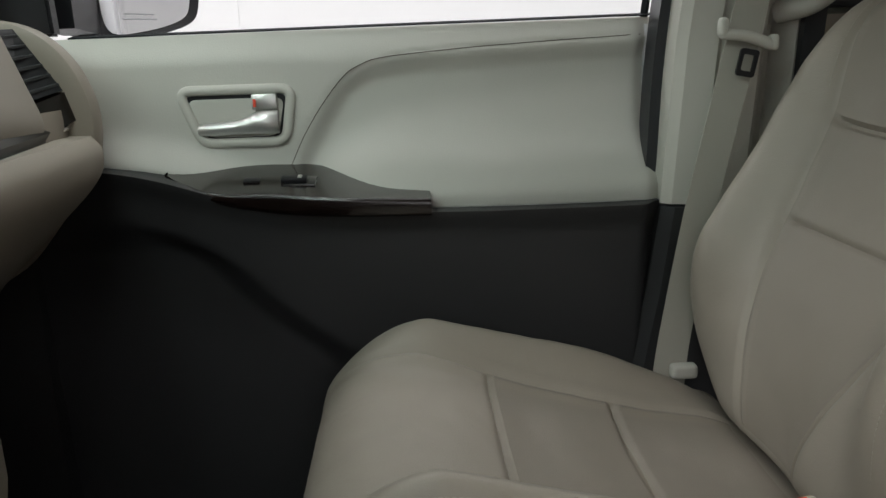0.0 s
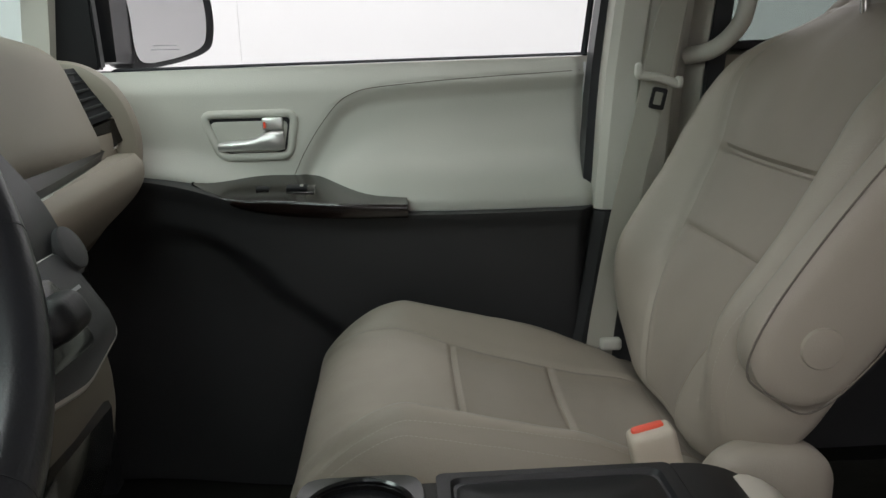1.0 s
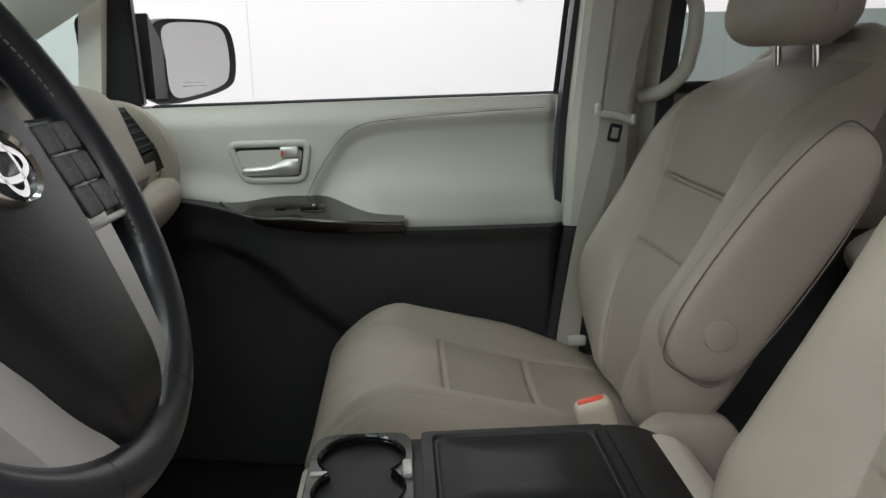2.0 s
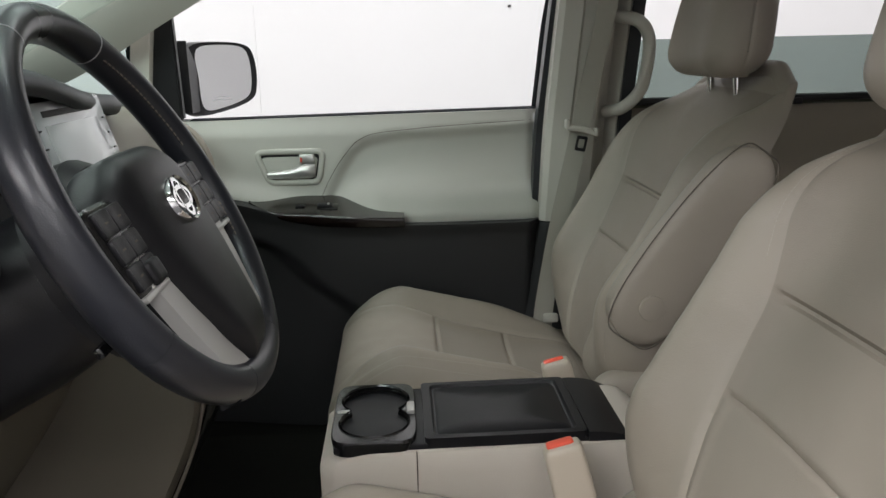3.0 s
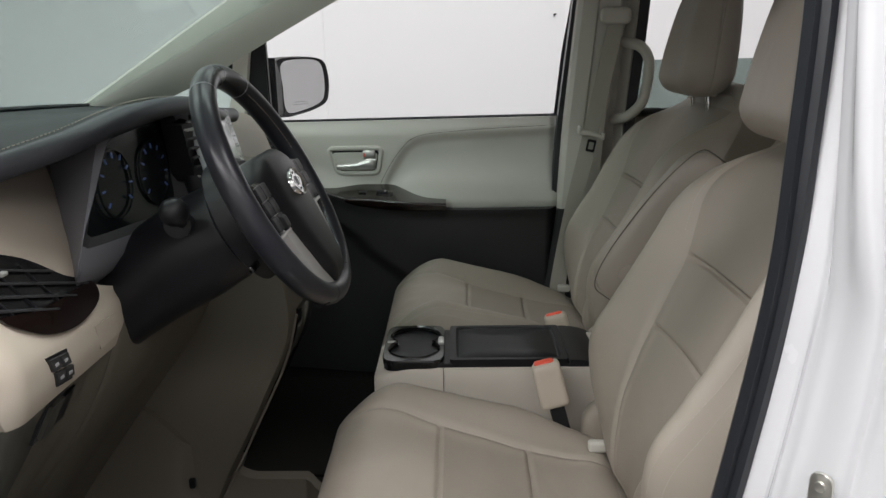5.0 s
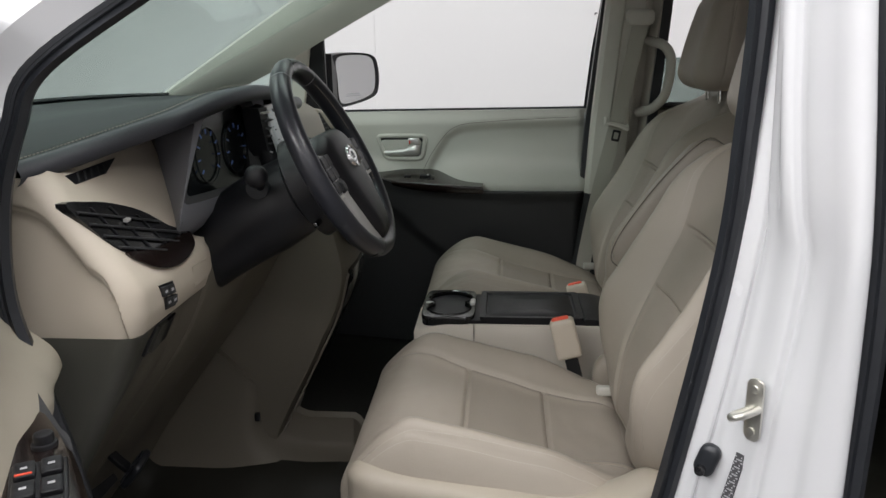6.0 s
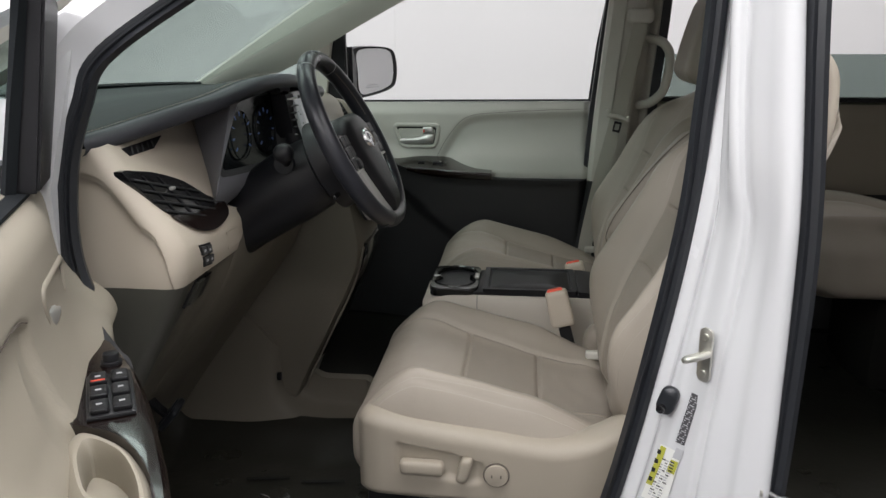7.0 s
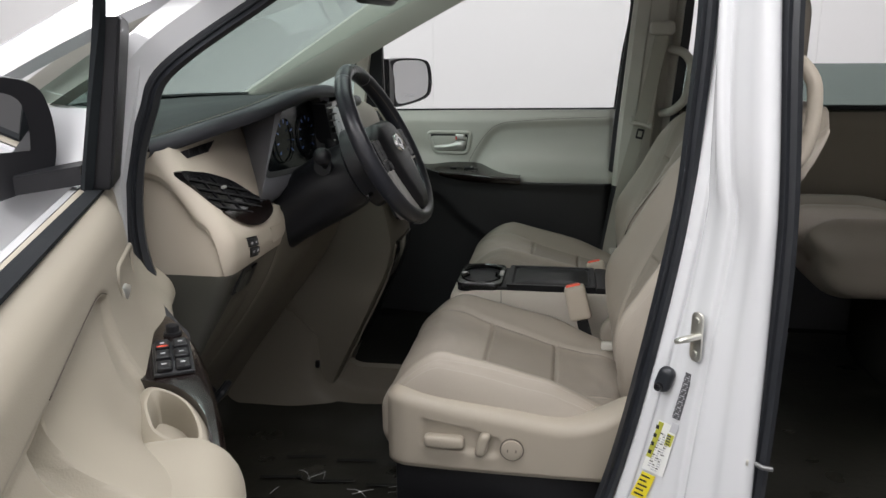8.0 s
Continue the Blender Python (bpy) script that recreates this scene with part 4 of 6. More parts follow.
# ---- side mirrors ----
def side_mirror(far):
    sy = 1 if far else -1
    mi = thing("side_mirror", (-0.36, sy * 1.0, 1.18), "black outside mirror with clear mirror glass beside the front door", "side mirror", "side mirrors")
    if far:
        m = frame_of((-0.345, 1.075, 1.268), (0.60, 0.80, 0.0), (-0.02, 0.0, 1)) @ Matrix.Diagonal((1.08, 1.0, 1.0, 1.0))
    else:
        m = frame_of(near_to(0.04, -0.188, 1.250), Vector(en_of(False)) * 0.88 - (near_to(1, 0, 0) - near_to(0, 0, 0)) * 0.47, (0, 0, 1)) @ Matrix.Diagonal((1.15, 1.15, 1.0, 1.0))

    def outline(g):
        pts = spline([(-0.090 * g, -0.086 * g, 0), (-0.100 * g, 0.0, 0), (-0.098 * g, 0.078 * g, 0), (0.0, 0.090 * g, 0), (0.082 * g, 0.080 * g, 0), (0.106 * g, 0.040 * g, 0), (0.106 * g, -0.028 * g, 0), (0.080 * g, -0.066 * g, 0), (-0.02 * g, -0.090 * g, 0)], 5, True)
        return [(p.x, p.y) for p in pts]
    # the glass faces the rear and slightly inwards, towards the driver
    rim = outline(1.0)
    hole = [(x * 0.80 + 0.004, y * 0.90 + 0.002) for x, y in rim] if far else [(x * 0.76 - 0.008, y * 0.82) for x, y in rim]
    back = 1 if m.to_3x3().col[2].x > 0 else -1
    part("housing", moved(loft([[(x * 0.98, y * 0.98, 0.012 * back) for x, y in hole], [(x, y, 0.016 * back) for x, y in rim], [(x * 1.03, y * 1.03, -0.02 * back) for x, y in rim], [(x * 0.95, y * 0.95, -0.06 * back) for x, y in rim], [(x * 0.6, y * 0.6, -0.095 * back) for x, y in rim]]), m), BLACK, mi, "black mirror housing")
    tip = Euler((0 if far else radians(11 * back), 0, 0)).to_matrix().to_4x4()
    part("mirror_glass", moved(plate([(x, y) for x, y in hole], 0.003), m @ Matrix.Translation((0, 0, 0.012 * back if back > 0 else -0.015)) @ tip), MIRROR, mi, "mirror glass with a faint printed notice")
    for row, wdt in ((0, 0.052), (1, 0.062)):
        part("printed_line", moved(box(wdt, 0.0022, 0.0006, (-0.01, -0.050 - 0.008 * row, 0.0155 * back)), m), PRINT_GREY, mi)
    if far:
        part("mirror_arm", loft([[(-0.43, 0.86, 1.19), (-0.37, 0.86, 1.19), (-0.37, 0.86, 1.36), (-0.42, 0.86, 1.36)], [(-0.445, 1.0, 1.185), (-0.385, 1.0, 1.185), (-0.385, 1.0, 1.30), (-0.435, 1.0, 1.30)]]), BLACK, mi)
    else:
        part("mirror_arm", loft([[near_to(0.02, -0.02, 1.185), near_to(0.10, -0.02, 1.185), near_to(0.10, -0.02, 1.215), near_to(0.02, -0.02, 1.215)], [near_to(0.0, -0.13, 1.165), near_to(0.05, -0.13, 1.165), near_to(0.05, -0.13, 1.195), near_to(0.0, -0.13, 1.195)]]), BLACK, mi)


side_mirror(True)
side_mirror(False)


# ---- front seats ----
RECLINE = 28.0


def build_seat(far):
    sy = 1 if far else -1
    cy = 0.415 * sy
    ox = 0.06 if far else 0.0
    if far:
        st = thing("front_seat", (0.2, cy, 0.395), "taupe leather passenger seat with raised side armrest", "car seat", "front seats")
    else:
        st = thing("front_seat", (0.2, cy, 0.395), "taupe leather driver seat with power seat switches", "car seat", "front seats")

    def place(x, y, z):
        return Vector((x + ox, cy + sy * y, z))

    # cushion: local x from the front, y outwards, z up
    HX, HY, HZ = 0.268, 0.247, 0.085
    CX, CZ = 0.187, 0.668
    C_HALF, C_RAD = (HX, HY, HZ), (0.085, 0.055, 0.065)
    C_EDGE = [(-0.27, 0.186), (-0.16, 0.164), (-0.06, 0.149), (0.095, 0.131), (0.27, 0.112)]
    SEAM = 0.6 * HY

    def spread(y, seam, edge, half):
        """Moves the row of cells at seam onto the curved seam line at edge."""
        ay = abs(y)
        ny = ay * edge / seam if ay < seam else edge + (ay - seam) * (half - edge) / (half - seam)
        return math.copysign(ny, y)

    def top_shape(x, y):
        u = (x + HX) / (2 * HX)
        ay = abs(y)
        edge = curve_at(C_EDGE, x)
        z = -0.052 * smooth01((u - 0.22) / 0.65)
        z += 0.012 * math.exp(-((u - 0.18) / 0.16) ** 2)
        nearer = y < 0 if far else y > 0
        bol = math.exp(-((ay - 0.203) / (0.046 if ay < 0.203 else 0.04)) ** 2)
        z += (0.057 if nearer else 0.046) * bol * smooth01((u - 0.02) / 0.25) * (1 - smooth01((u - 0.62) / 0.36))
        z -= groove(ay - edge, 0.0042, 0.0055) * smooth01((u - 0.04) / 0.1)
        if ay < edge:
            z += 0.004 * (1 - smooth01((edge - ay) / 0.02)) - 0.004
            z -= groove(x + 0.057, 0.0035, 0.0075) + groove(x - 0.093, 0.0035, 0.0075)
            z -= 0.012 * math.cos(y / edge * 1.5) * smooth01((u - 0.3) / 0.2) * (1 - smooth01((u - 0.85) / 0.15))
            z += 0.004 * math.exp(-((x - 0.018) / 0.05) ** 2) * math.cos(y / edge * 1.4)
        z -= groove(ay - 0.219, 0.0035, 0.003) * smooth01((u - 0.03) / 0.06) * (1 - smooth01((u - 0.8) / 0.15))
        z += 0.0022 * noise.noise(Vector((x * 11 + 3 * sy, y * 13, 0.4))) + 0.0012 * noise.noise(Vector((x * 34, y * 22 + 5 * sy, 2.4)))
        return z

    def cush(x, y, z):
        u = (x + HX) / (2 * HX)
        y = spread(y, SEAM, curve_at(C_EDGE, x), HY)
        k = 1 - 0.03 * (1 - u) ** 3
        lift = top_shape(x, y) * smooth01((z + 0.03) / 0.10)
        return place(x + CX + (0.0 if far else 0.016 * smooth01((-0.10 - x) / 0.14)), y * k, z + CZ + lift)

    bm = softbox(C_HALF, C_RAD, (128, 120, 16), cush)
    for f in bm.faces:
        c = f.calc_center_median()
        lx, ly = c.x - ox - CX, abs(c.y - cy)
        if ly < curve_at(C_EDGE, lx) * (1 - 0.03 * (0.5 - lx / (2 * HX)) ** 3) - 0.0008 and -0.057 < lx < 0.235 and c.z > 0.655:
            f.material_index = 1
    part("cushion", bm, None, st, "taupe leather seat cushion with stitched panels", mats=[LEATHER, LEATHER_INSERT])

    def round_face(a, b, ha, hb, hc, ra, rb, rc):
        """Height of a rounded block's face over the point (a, b)."""
        ea = max(0.0, abs(a) - ha + ra) / ra
        eb = max(0.0, abs(b) - hb + rb) / rb
        return hc - rc + rc * math.sqrt(max(0.0, 1 - ea * ea - eb * eb))

    def on_cushion(x, y):
        return cush(x, y, round_face(x, y, HX, HY, HZ, *C_RAD)) + Vector((0, 0, 0.0002))
    for side in (-1, 1):
        for row in (0.2135, 0.2235):
            path = [on_cushion(-0.225 + 0.42 * i / 90, side * (row + 0.004 * smooth01((20 - i) / 20))) for i in range(91)]
            part("stitching", stitches(path, 0.0055, 0.0006), THREAD, st, "pale stitching")

    # backrest: local x forwards, y outwards, z along the back
    a = radians(RECLINE)
    fwd, upw = Vector((-math.cos(a), 0, math.sin(a))), Vector((math.sin(a), 0, math.cos(a)))
    base = Vector((0.385, 0, 0.715))
    L = 0.342
    B_EDGE = [(-0.342, 0.062), (-0.295, 0.078), (-0.225, 0.106), (-0.144, 0.131), (-0.046, 0.149), (0.03, 0.156), (0.08, 0.167), (0.155, 0.186), (0.25, 0.203), (0.34, 0.212)]
    SEAM_UP, SEAM_LOW = 0.028, -0.098

    def front_shape(z, y):
        v = (z + L) / (2 * L)
        ay = abs(y)
        edge = curve_at(B_EDGE, z)
        nearer = y < 0 if far else y > 0
        peak = 0.062 if far else (0.070 if nearer else 0.074)
        bol = math.exp(-((ay - 0.208) / (0.050 if ay < 0.208 else 0.04)) ** 2)
        f = peak * bol * smooth01((v + 0.02) / 0.3) * (1 - smooth01((v - 0.60) / 0.33))
        f -= groove(ay - edge, 0.0045, 0.0055) * (1 - smooth01((v - 0.86) / 0.1))
        if ay < edge:
            f -= 0.004 * smooth01((edge - ay) / 0.015)
            f -= groove(z - SEAM_UP, 0.004, 0.0085) + groove(z - SEAM_LOW, 0.003, 0.0045)
            f += 0.004 * math.exp(-((z - SEAM_UP - 0.03) / 0.03) ** 2) * smooth01((z - SEAM_UP) / 0.006) * smooth01((edge - ay) / 0.03)
            f -= 0.012 * math.cos(y / edge * 1.5) * (1 - smooth01((v - 0.55) / 0.2))
        f -= groove(ay - 0.228, 0.0035, 0.003) * smooth01((v - 0.05) / 0.1) * (1 - smooth01((v - 0.72) / 0.1))
        f += 0.012 * math.exp(-((v - 0.22) / 0.16) ** 2)
        f -= 0.03 * smooth01((v - 0.72) / 0.28)
        f += 0.0022 * noise.noise(Vector((z * 10, y * 12 + 4 * sy, 7.1))) + 0.0012 * noise.noise(Vector((z * 30, y * 24, 3.3 + sy)))
        return f

    def width(v):
        return curve_at([(0.0, 0.92), (0.2, 0.98 if far else 1.01), (0.5, 1.0 if far else 1.02), (0.75, 0.965), (0.9, 0.90), (1.0, 0.84)], v)

    def back(x, y, z):
        v = (z + L) / (2 * L)
        y = spread(y, 0.15, curve_at(B_EDGE, z), 0.25)
        f = x + front_shape(z, y) * smooth01((x + 0.02) / 0.06)
        if x < 0:
            f += (0.045 if far else 0.062) * smooth01((v - 0.35) / 0.5) * smooth01(-x / 0.04)
        drop = 0.042 * smooth01((abs(y) - 0.10) / 0.15) * smooth01((v - 0.72) / 0.28)
        if not far:
            rear = smooth01(-x / 0.04) * smooth01((y - 0.08) / 0.13)
            drop += 0.07 * rear * smooth01((v - 0.65) / 0.3)
            y *= 1 - 0.14 * rear * smooth01((v - 0.55) / 0.3)
            f += 0.012 * rear * smooth01((v - 0.55) / 0.3)
        p = base + fwd * (f - 0.052) + upw * (z + L - drop)
        return place(p.x, y * width(v), p.z)

    bm = softbox((0.052, 0.25, L), (0.045, 0.075, 0.13), (16, 120, 160), back)
    for f in bm.faces:
        c = f.calc_center_median() - Vector((ox, cy, 0))
        rel = Vector((c.x, 0, c.z)) - base
        z = rel.dot(upw) - L
        if abs(c.y) < curve_at(B_EDGE, z) * width((z + L) / (2 * L)) - 0.0008 and -0.33 < z < 0.27 and rel.dot(fwd) > -0.05:
            f.material_index = 1
    part("backrest", bm, None, st, "taupe leather backrest with bolsters and stitched panels", mats=[LEATHER, LEATHER_INSERT])

    def on_back(z, y):
        return back(round_face(y, z, 0.25, L, 0.052, 0.075, 0.13, 0.045), y, z) + fwd * 0.0002
    for side in (-1, 1):
        for row in (0.2235, 0.2325):
            part("stitching", stitches([on_back(-0.27 + 0.36 * i / 70, side * row) for i in range(71)], 0.0055, 0.0005, fwd), THREAD, st, "pale stitching")
        part("stitching", stitches([on_back(0.06 + 0.17 * i / 40, side * (0.158 + 0.0 * i)) for i in range(41)], 0.0055, 0.0005, fwd), THREAD, st, "pale stitching")

    # headrest on two posts
    hx = 0.655 + (0.028 if far else 0.0)

    def head(x, y, z):
        t = (z + 0.12) / 0.24
        y *= 1.0 - 0.16 * t ** 2
        x = x * (1 - 0.35 * t ** 2) + 0.012 * t
        x -= 0.010 * (y / 0.13) ** 2 * smooth01((x + 0.02) / 0.06)
        y -= math.copysign(groove(x - 0.004, 0.003, 0.0022), y) * smooth01((abs(y) - 0.09) / 0.02)
        return place(hx + x + 0.10 * z, y, (1.393 if far else 1.380) + z)
    hr = part("headrest", softbox((0.068, 0.132, 0.130), (0.06, 0.05, 0.055), (44, 44, 40), head), LEATHER, st, "taupe leather headrest")
    for side in (-1, 1):
        seam = [head(xx, side * 0.1318, -0.085 + 0.17 * i / 30) for xx in (0.004,) for i in range(31)]
        part("stitching", stitches(seam, 0.006, 0.0007, (0, 1, 0)), SEAM_DARK, hr, "dark seam stitching")
    for py in (-0.062, 0.062):
        part("headrest_post", sweep([place(hx + (0.012 if far else 0.075), py, 1.20), place(hx - 0.002 + (0.0 if far else 0.02), py, 1.34)], circle(0.0065, 12), (0, 1, 0)), CHROME, st, "chrome headrest post")
        part("post_collar", moved(softbox((0.016, 0.016, 0.007), (0.006, 0.006, 0.005), (6, 6, 4)), Matrix.Translation(place(hx + (0.008 if far else 0.045), py, 1.270 if far else 1.274))), CREAM, st)

    # plastic seat base with dipped rim
    def tub(x, y, z):
        u = (x + 0.27) / 0.54
        o = smooth01((y - 0.12) / 0.1)
        if far:
            rim = curve_at([(0.0, -0.02 + 0.055 * o), (0.12, -0.02 + 0.038 * o), (0.45, -0.004), (0.72, -0.006), (0.9, 0.02), (1.0, 0.02)], u) - 0.05 * smooth01((u - 0.6) / 0.2)
        else:
            rim = curve_at([(0.0, 0.050), (0.05, 0.049), (0.2, 0.036), (0.49, 0.016), (0.69, 0.003), (0.815, 0.018), (0.9, 0.044), (1.0, 0.055)], u) * o + curve_at([(0.0, -0.02), (0.45, -0.004), (0.72, -0.03), (1.0, -0.03)], u) * (1 - o)
        zz = (z if z > 0 else z * 0.16) + rim * smooth01((z + 0.02) / 0.10)
        k = 1 - 0.05 * (1 - u) ** 3
        yy = y * k - 0.008 * smooth01((-z) / 0.1)
        if not far and y > 0.2:
            wx, wz = x + 0.20, zz + 0.60
            top = curve_at([(0.0, 0.700), (0.10, 0.689), (0.17, 0.672), (0.20, 0.66)], wx)
            low = curve_at([(0.0, 0.640), (0.12, 0.628), (0.16, 0.622), (0.20, 0.635)], wx)
            inside = smooth01((wx - 0.012) / 0.012) * smooth01((0.186 - wx) / 0.012) * smooth01((top - wz) / 0.006) * smooth01((wz - low) / 0.012)
            yy -= 0.007 * inside
        return place(x + 0.20 + (0.0 if far else 0.012 * smooth01((-0.08 - x) / 0.16)), yy, zz + 0.60)
    part("seat_base", softbox((0.262, 0.268, 0.105), (0.05, 0.035, 0.03), (110, 24, 56) if not far else (40, 20, 16), tub), SHADED_SEAT_PLASTIC, st, "beige plastic seat base")
    for ry in (-0.19, 0.19):
        part("seat_rail", moved(box(0.52, 0.04, 0.20, (0, 0, 0), 0.006), Matrix.Translation(place(0.22, ry, 0.494))), BLACK, st)
    part("hinge_cover", moved(softbox((0.075, 0.028, 0.065), (0.06, 0.02, 0.05), (14, 8, 14)), Matrix.Translation(place(0.462, -0.225, 0.700))), LEATHER, st, "taupe plastic recliner cover")

    # inboard belt buckle on its stalk
    bx = 0.318 if not far else 0.320
    bz = 0.785 if not far else 0.752
    bm4 = Matrix.Translation(place(bx + 0.012, -0.238, bz)) @ Euler((0, radians(-14), 0)).to_matrix().to_4x4()
    bk = part("buckle", moved(softbox((0.0265, 0.015, 0.044), (0.008, 0.007, 0.008), (10, 8, 12), lambda x, y, z: (x * (1 - 0.9 * z), y, z)), bm4), CREAM, st, "beige belt buckle")
    part("release_button", moved(softbox((0.018, 0.0055 if far else 0.008, 0.006), (0.004, 0.004, 0.003), (6, 6, 4)), bm4 @ Matrix.Translation((-0.002, 0.002 if far else 0.003, 0.042))), RED, bk, "red release button")
    part("buckle_stalk", sweep(spline([place(bx + 0.025, -0.238, bz - 0.045), place(bx + 0.04, -0.240, bz - 0.10), place(bx + 0.06, -0.242, bz - 0.16)], 5), [(-0.004, -0.014), (0.004, -0.014), (0.004, 0.014), (-0.004, 0.014)], (1, 0, 0)), WEB_BLACK, st, "black buckle strap")
    part("belt_anchor", moved(softbox((0.018, 0.009, 0.010), (0.006, 0.005, 0.005), (8, 6, 6)), Matrix.Translation(place(0.405, -0.15 if not far else 0.225, 0.708))), PILLAR, st, "pale plastic anchor cover")

    if far:
        # armrest swung up against the side of the backrest
        ang = radians(35)
        ux, uz = Vector((math.sin(ang), 0, math.cos(ang))), Vector((-math.cos(ang), 0, math.sin(ang)))
        o = Vector((0.529, 0, 0.905))

        def arm(x, y, z):
            t = (z + 0.19) / 0.38
            z *= 0.965 if z > 0 else 1.0
            x *= curve_at([(0.0, 0.98), (0.25, 1.03), (0.6, 1.0), (1.0, 0.80)], t)
            p = o + uz * x + ux * (z + 0.122)
            return Vector((p.x, 0.143 + y, p.z))
        ar = part("armrest", softbox((0.062, 0.028, 0.19), (0.058, 0.014, 0.060), (20, 10, 40), arm), LEATHER, st, "taupe leather armrest swung up")
        loop = [arm(0.0628 * sx, -0.0195, zz * 1.006) for sx, zz in [(math.copysign(abs(math.cos(k)) ** 0.35, math.cos(k)), 0.19 * math.copysign(abs(math.sin(k)) ** 0.75, math.sin(k))) for k in [2 * math.pi * i / 72 for i in range(72)]]]
        part("piping", sweep(loop, circle(0.0013, 6), (0, 1, 0), True), SEAM_DARK, ar, "thin dark seam round the armrest")
        part("pivot_button", moved(disc(0.0215, 0.006, 28, 0.002), frame_of((0.529, 0.116, 0.905), (1, 0, 0), (0, 0, 1))), LEATHER, ar, "round taupe pivot cap")
    else:
        # switches on the outer side
        def sidem(x, z):
            return frame_of(place(x, 0.2655, z), (1, 0, 0.0), (0, 0, 1))
        m = sidem(0.072, 0.655)
        part("slide_switch", moved(softbox((0.040, 0.013, 0.012), (0.009, 0.009, 0.008), (14, 6, 6), lambda x, y, z: (x, y - 0.06 * x * 0.3, z)), m), SHADED_SEAT_PLASTIC, st, "beige seat slide switch")
        part("recline_switch", moved(softbox((0.011, 0.024, 0.013), (0.008, 0.010, 0.008), (6, 12, 6), lambda x, y, z: (x + 0.25 * y, y, z)), sidem(0.148, 0.655)), SHADED_SEAT_PLASTIC, st, "beige seat recline switch")
        lum = part("lumbar_switch", moved(disc(0.021, 0.009, 28, 0.003), sidem(0.205, 0.648)), SHADED_SEAT_PLASTIC, st, "round beige lumbar switch")
        part("switch_gap", moved(disc(0.0235, 0.004, 28), sidem(0.205, 0.648)), SEAM_DARK, st)
        for dx in (-0.008, 0.008):
            part("switch_mark", moved(box(0.0025, 0.006, 0.001, (dx, 0.0, 0.009)), sidem(0.205, 0.648)), SEAM_DARK, lum)
    return st


build_seat(False)
build_seat(True)

# second-row seat on the far side
rs = thing("second_row_seat", (1.3, 0.42, 0.395), "taupe leather second-row seat in shade", "car seat")
part("cushion", moved(softbox((0.28, 0.25, 0.115), (0.11, 0.07, 0.09), (40, 36, 16), lambda x, y, z: (x - 0.05 * smooth01((z + 0.02) / 0.1), y, z + 0.03 * math.exp(-((abs(y) - 0.19) / 0.05) ** 2) - 0.05 * smooth01((x + 0.05) / 0.3) * smooth01(z / 0.08) - groove(abs(y) - 0.14, 0.005, 0.006) * smooth01(z / 0.08))), Matrix.Translation((1.29, 0.42, 0.785))), LEATHER, rs)
part("backrest", moved(softbox((0.07, 0.25, 0.32), (0.05, 0.05, 0.07), (10, 20, 24)), Matrix.Translation((1.68, 0.42, 1.08)) @ Euler((0, radians(22), 0)).to_matrix().to_4x4()), LEATHER, rs)
part("headrest", moved(softbox((0.05, 0.12, 0.09), (0.04, 0.04, 0.04), (10, 14, 12)), Matrix.Translation((1.80, 0.42, 1.46))), LEATHER, rs)
part("seat_leg", moved(box(0.30, 0.34, 0.29, (0, 0, 0), 0.04), Matrix.Translation((1.38, 0.44, 0.54))), CARPET, rs, "charcoal seat frame")


# ---- centre console between the seats ----
con = thing("centre_console", (0.22, 0.008, 0.395), "centre console with black top, cup holders and beige sides", "console")
CY = 0.008


def con_body(x, y, z):
    t = (0.19 - z) / 0.38
    y = y * (1.0 + 0.16 * t)
    if x < 0:
        x -= 0.0
    u = (x + 0.24) / 0.48
    z2 = z - 0.010 * smooth01((0.16 - u) / 0.16) * smooth01(z / 0.1)
    return (x + 0.24, CY + y, z2 + 0.595)


# console beige made paler to carry the light from the driver's door
part("side_body", softbox((0.245, 0.102, 0.19), (0.06, 0.014, 0.02), (40, 10, 20), con_body), material("side_lit_console_plastic", (0.63, 0.575, 0.505), 0.5, grain=0.3, grain_scale=700, blotch=0.03), con, "beige plastic console body, lightened for light from the driver's side")
TOP = 0.797


def angle_ring(radius, cx, cy, z, n=72):
    return [(cx + radius(2 * math.pi * i / n) * math.cos(2 * math.pi * i / n), cy + radius(2 * math.pi * i / n) * math.sin(2 * math.pi * i / n), z) for i in range(n)]


def rect_r(hx, hy, rr):
    def r(t):
        c, s = abs(math.cos(t)), abs(math.sin(t))
        p = 7.0
        return ((c / hx) ** p + (s / hy) ** p) ** (-1 / p)
    return r


def eight_r(t):
    """Two round wells joined: outline seen from the middle between them."""
    s, c = math.sin(t), math.cos(t)
    d, r = 0.036, 0.050
    best = 0.02
    for k in (-1, 1):
        b = k * d * s
        disc_ = b * b - (d * d - r * r)
        if disc_ > 0:
            best = max(best, b + math.sqrt(disc_))
    return best


cupx = 0.073
part("cup_plate", loft([angle_ring(rect_r(0.060, 0.097, 0.02), cupx, CY, TOP - 0.022), angle_ring(rect_r(0.062, 0.099, 0.02), cupx, CY, TOP - 0.004), angle_ring(rect_r(0.060, 0.097, 0.02), cupx, CY, TOP), angle_ring(lambda t: eight_r(t) * 1.06, cupx, CY, TOP + 0.001), angle_ring(eight_r, cupx, CY, TOP - 0.003)], False), BLACK_GLOSS, con, "gloss black cup holder plate")
part("cup_well", loft([angle_ring(eight_r, cupx, CY, TOP - 0.003), angle_ring(lambda t: eight_r(t) * 0.93, cupx, CY, TOP - 0.10), angle_ring(lambda t: eight_r(t) * 0.2, cupx, CY, TOP - 0.103)], True, first=False), WELL, con, "deep black cup holder wells")
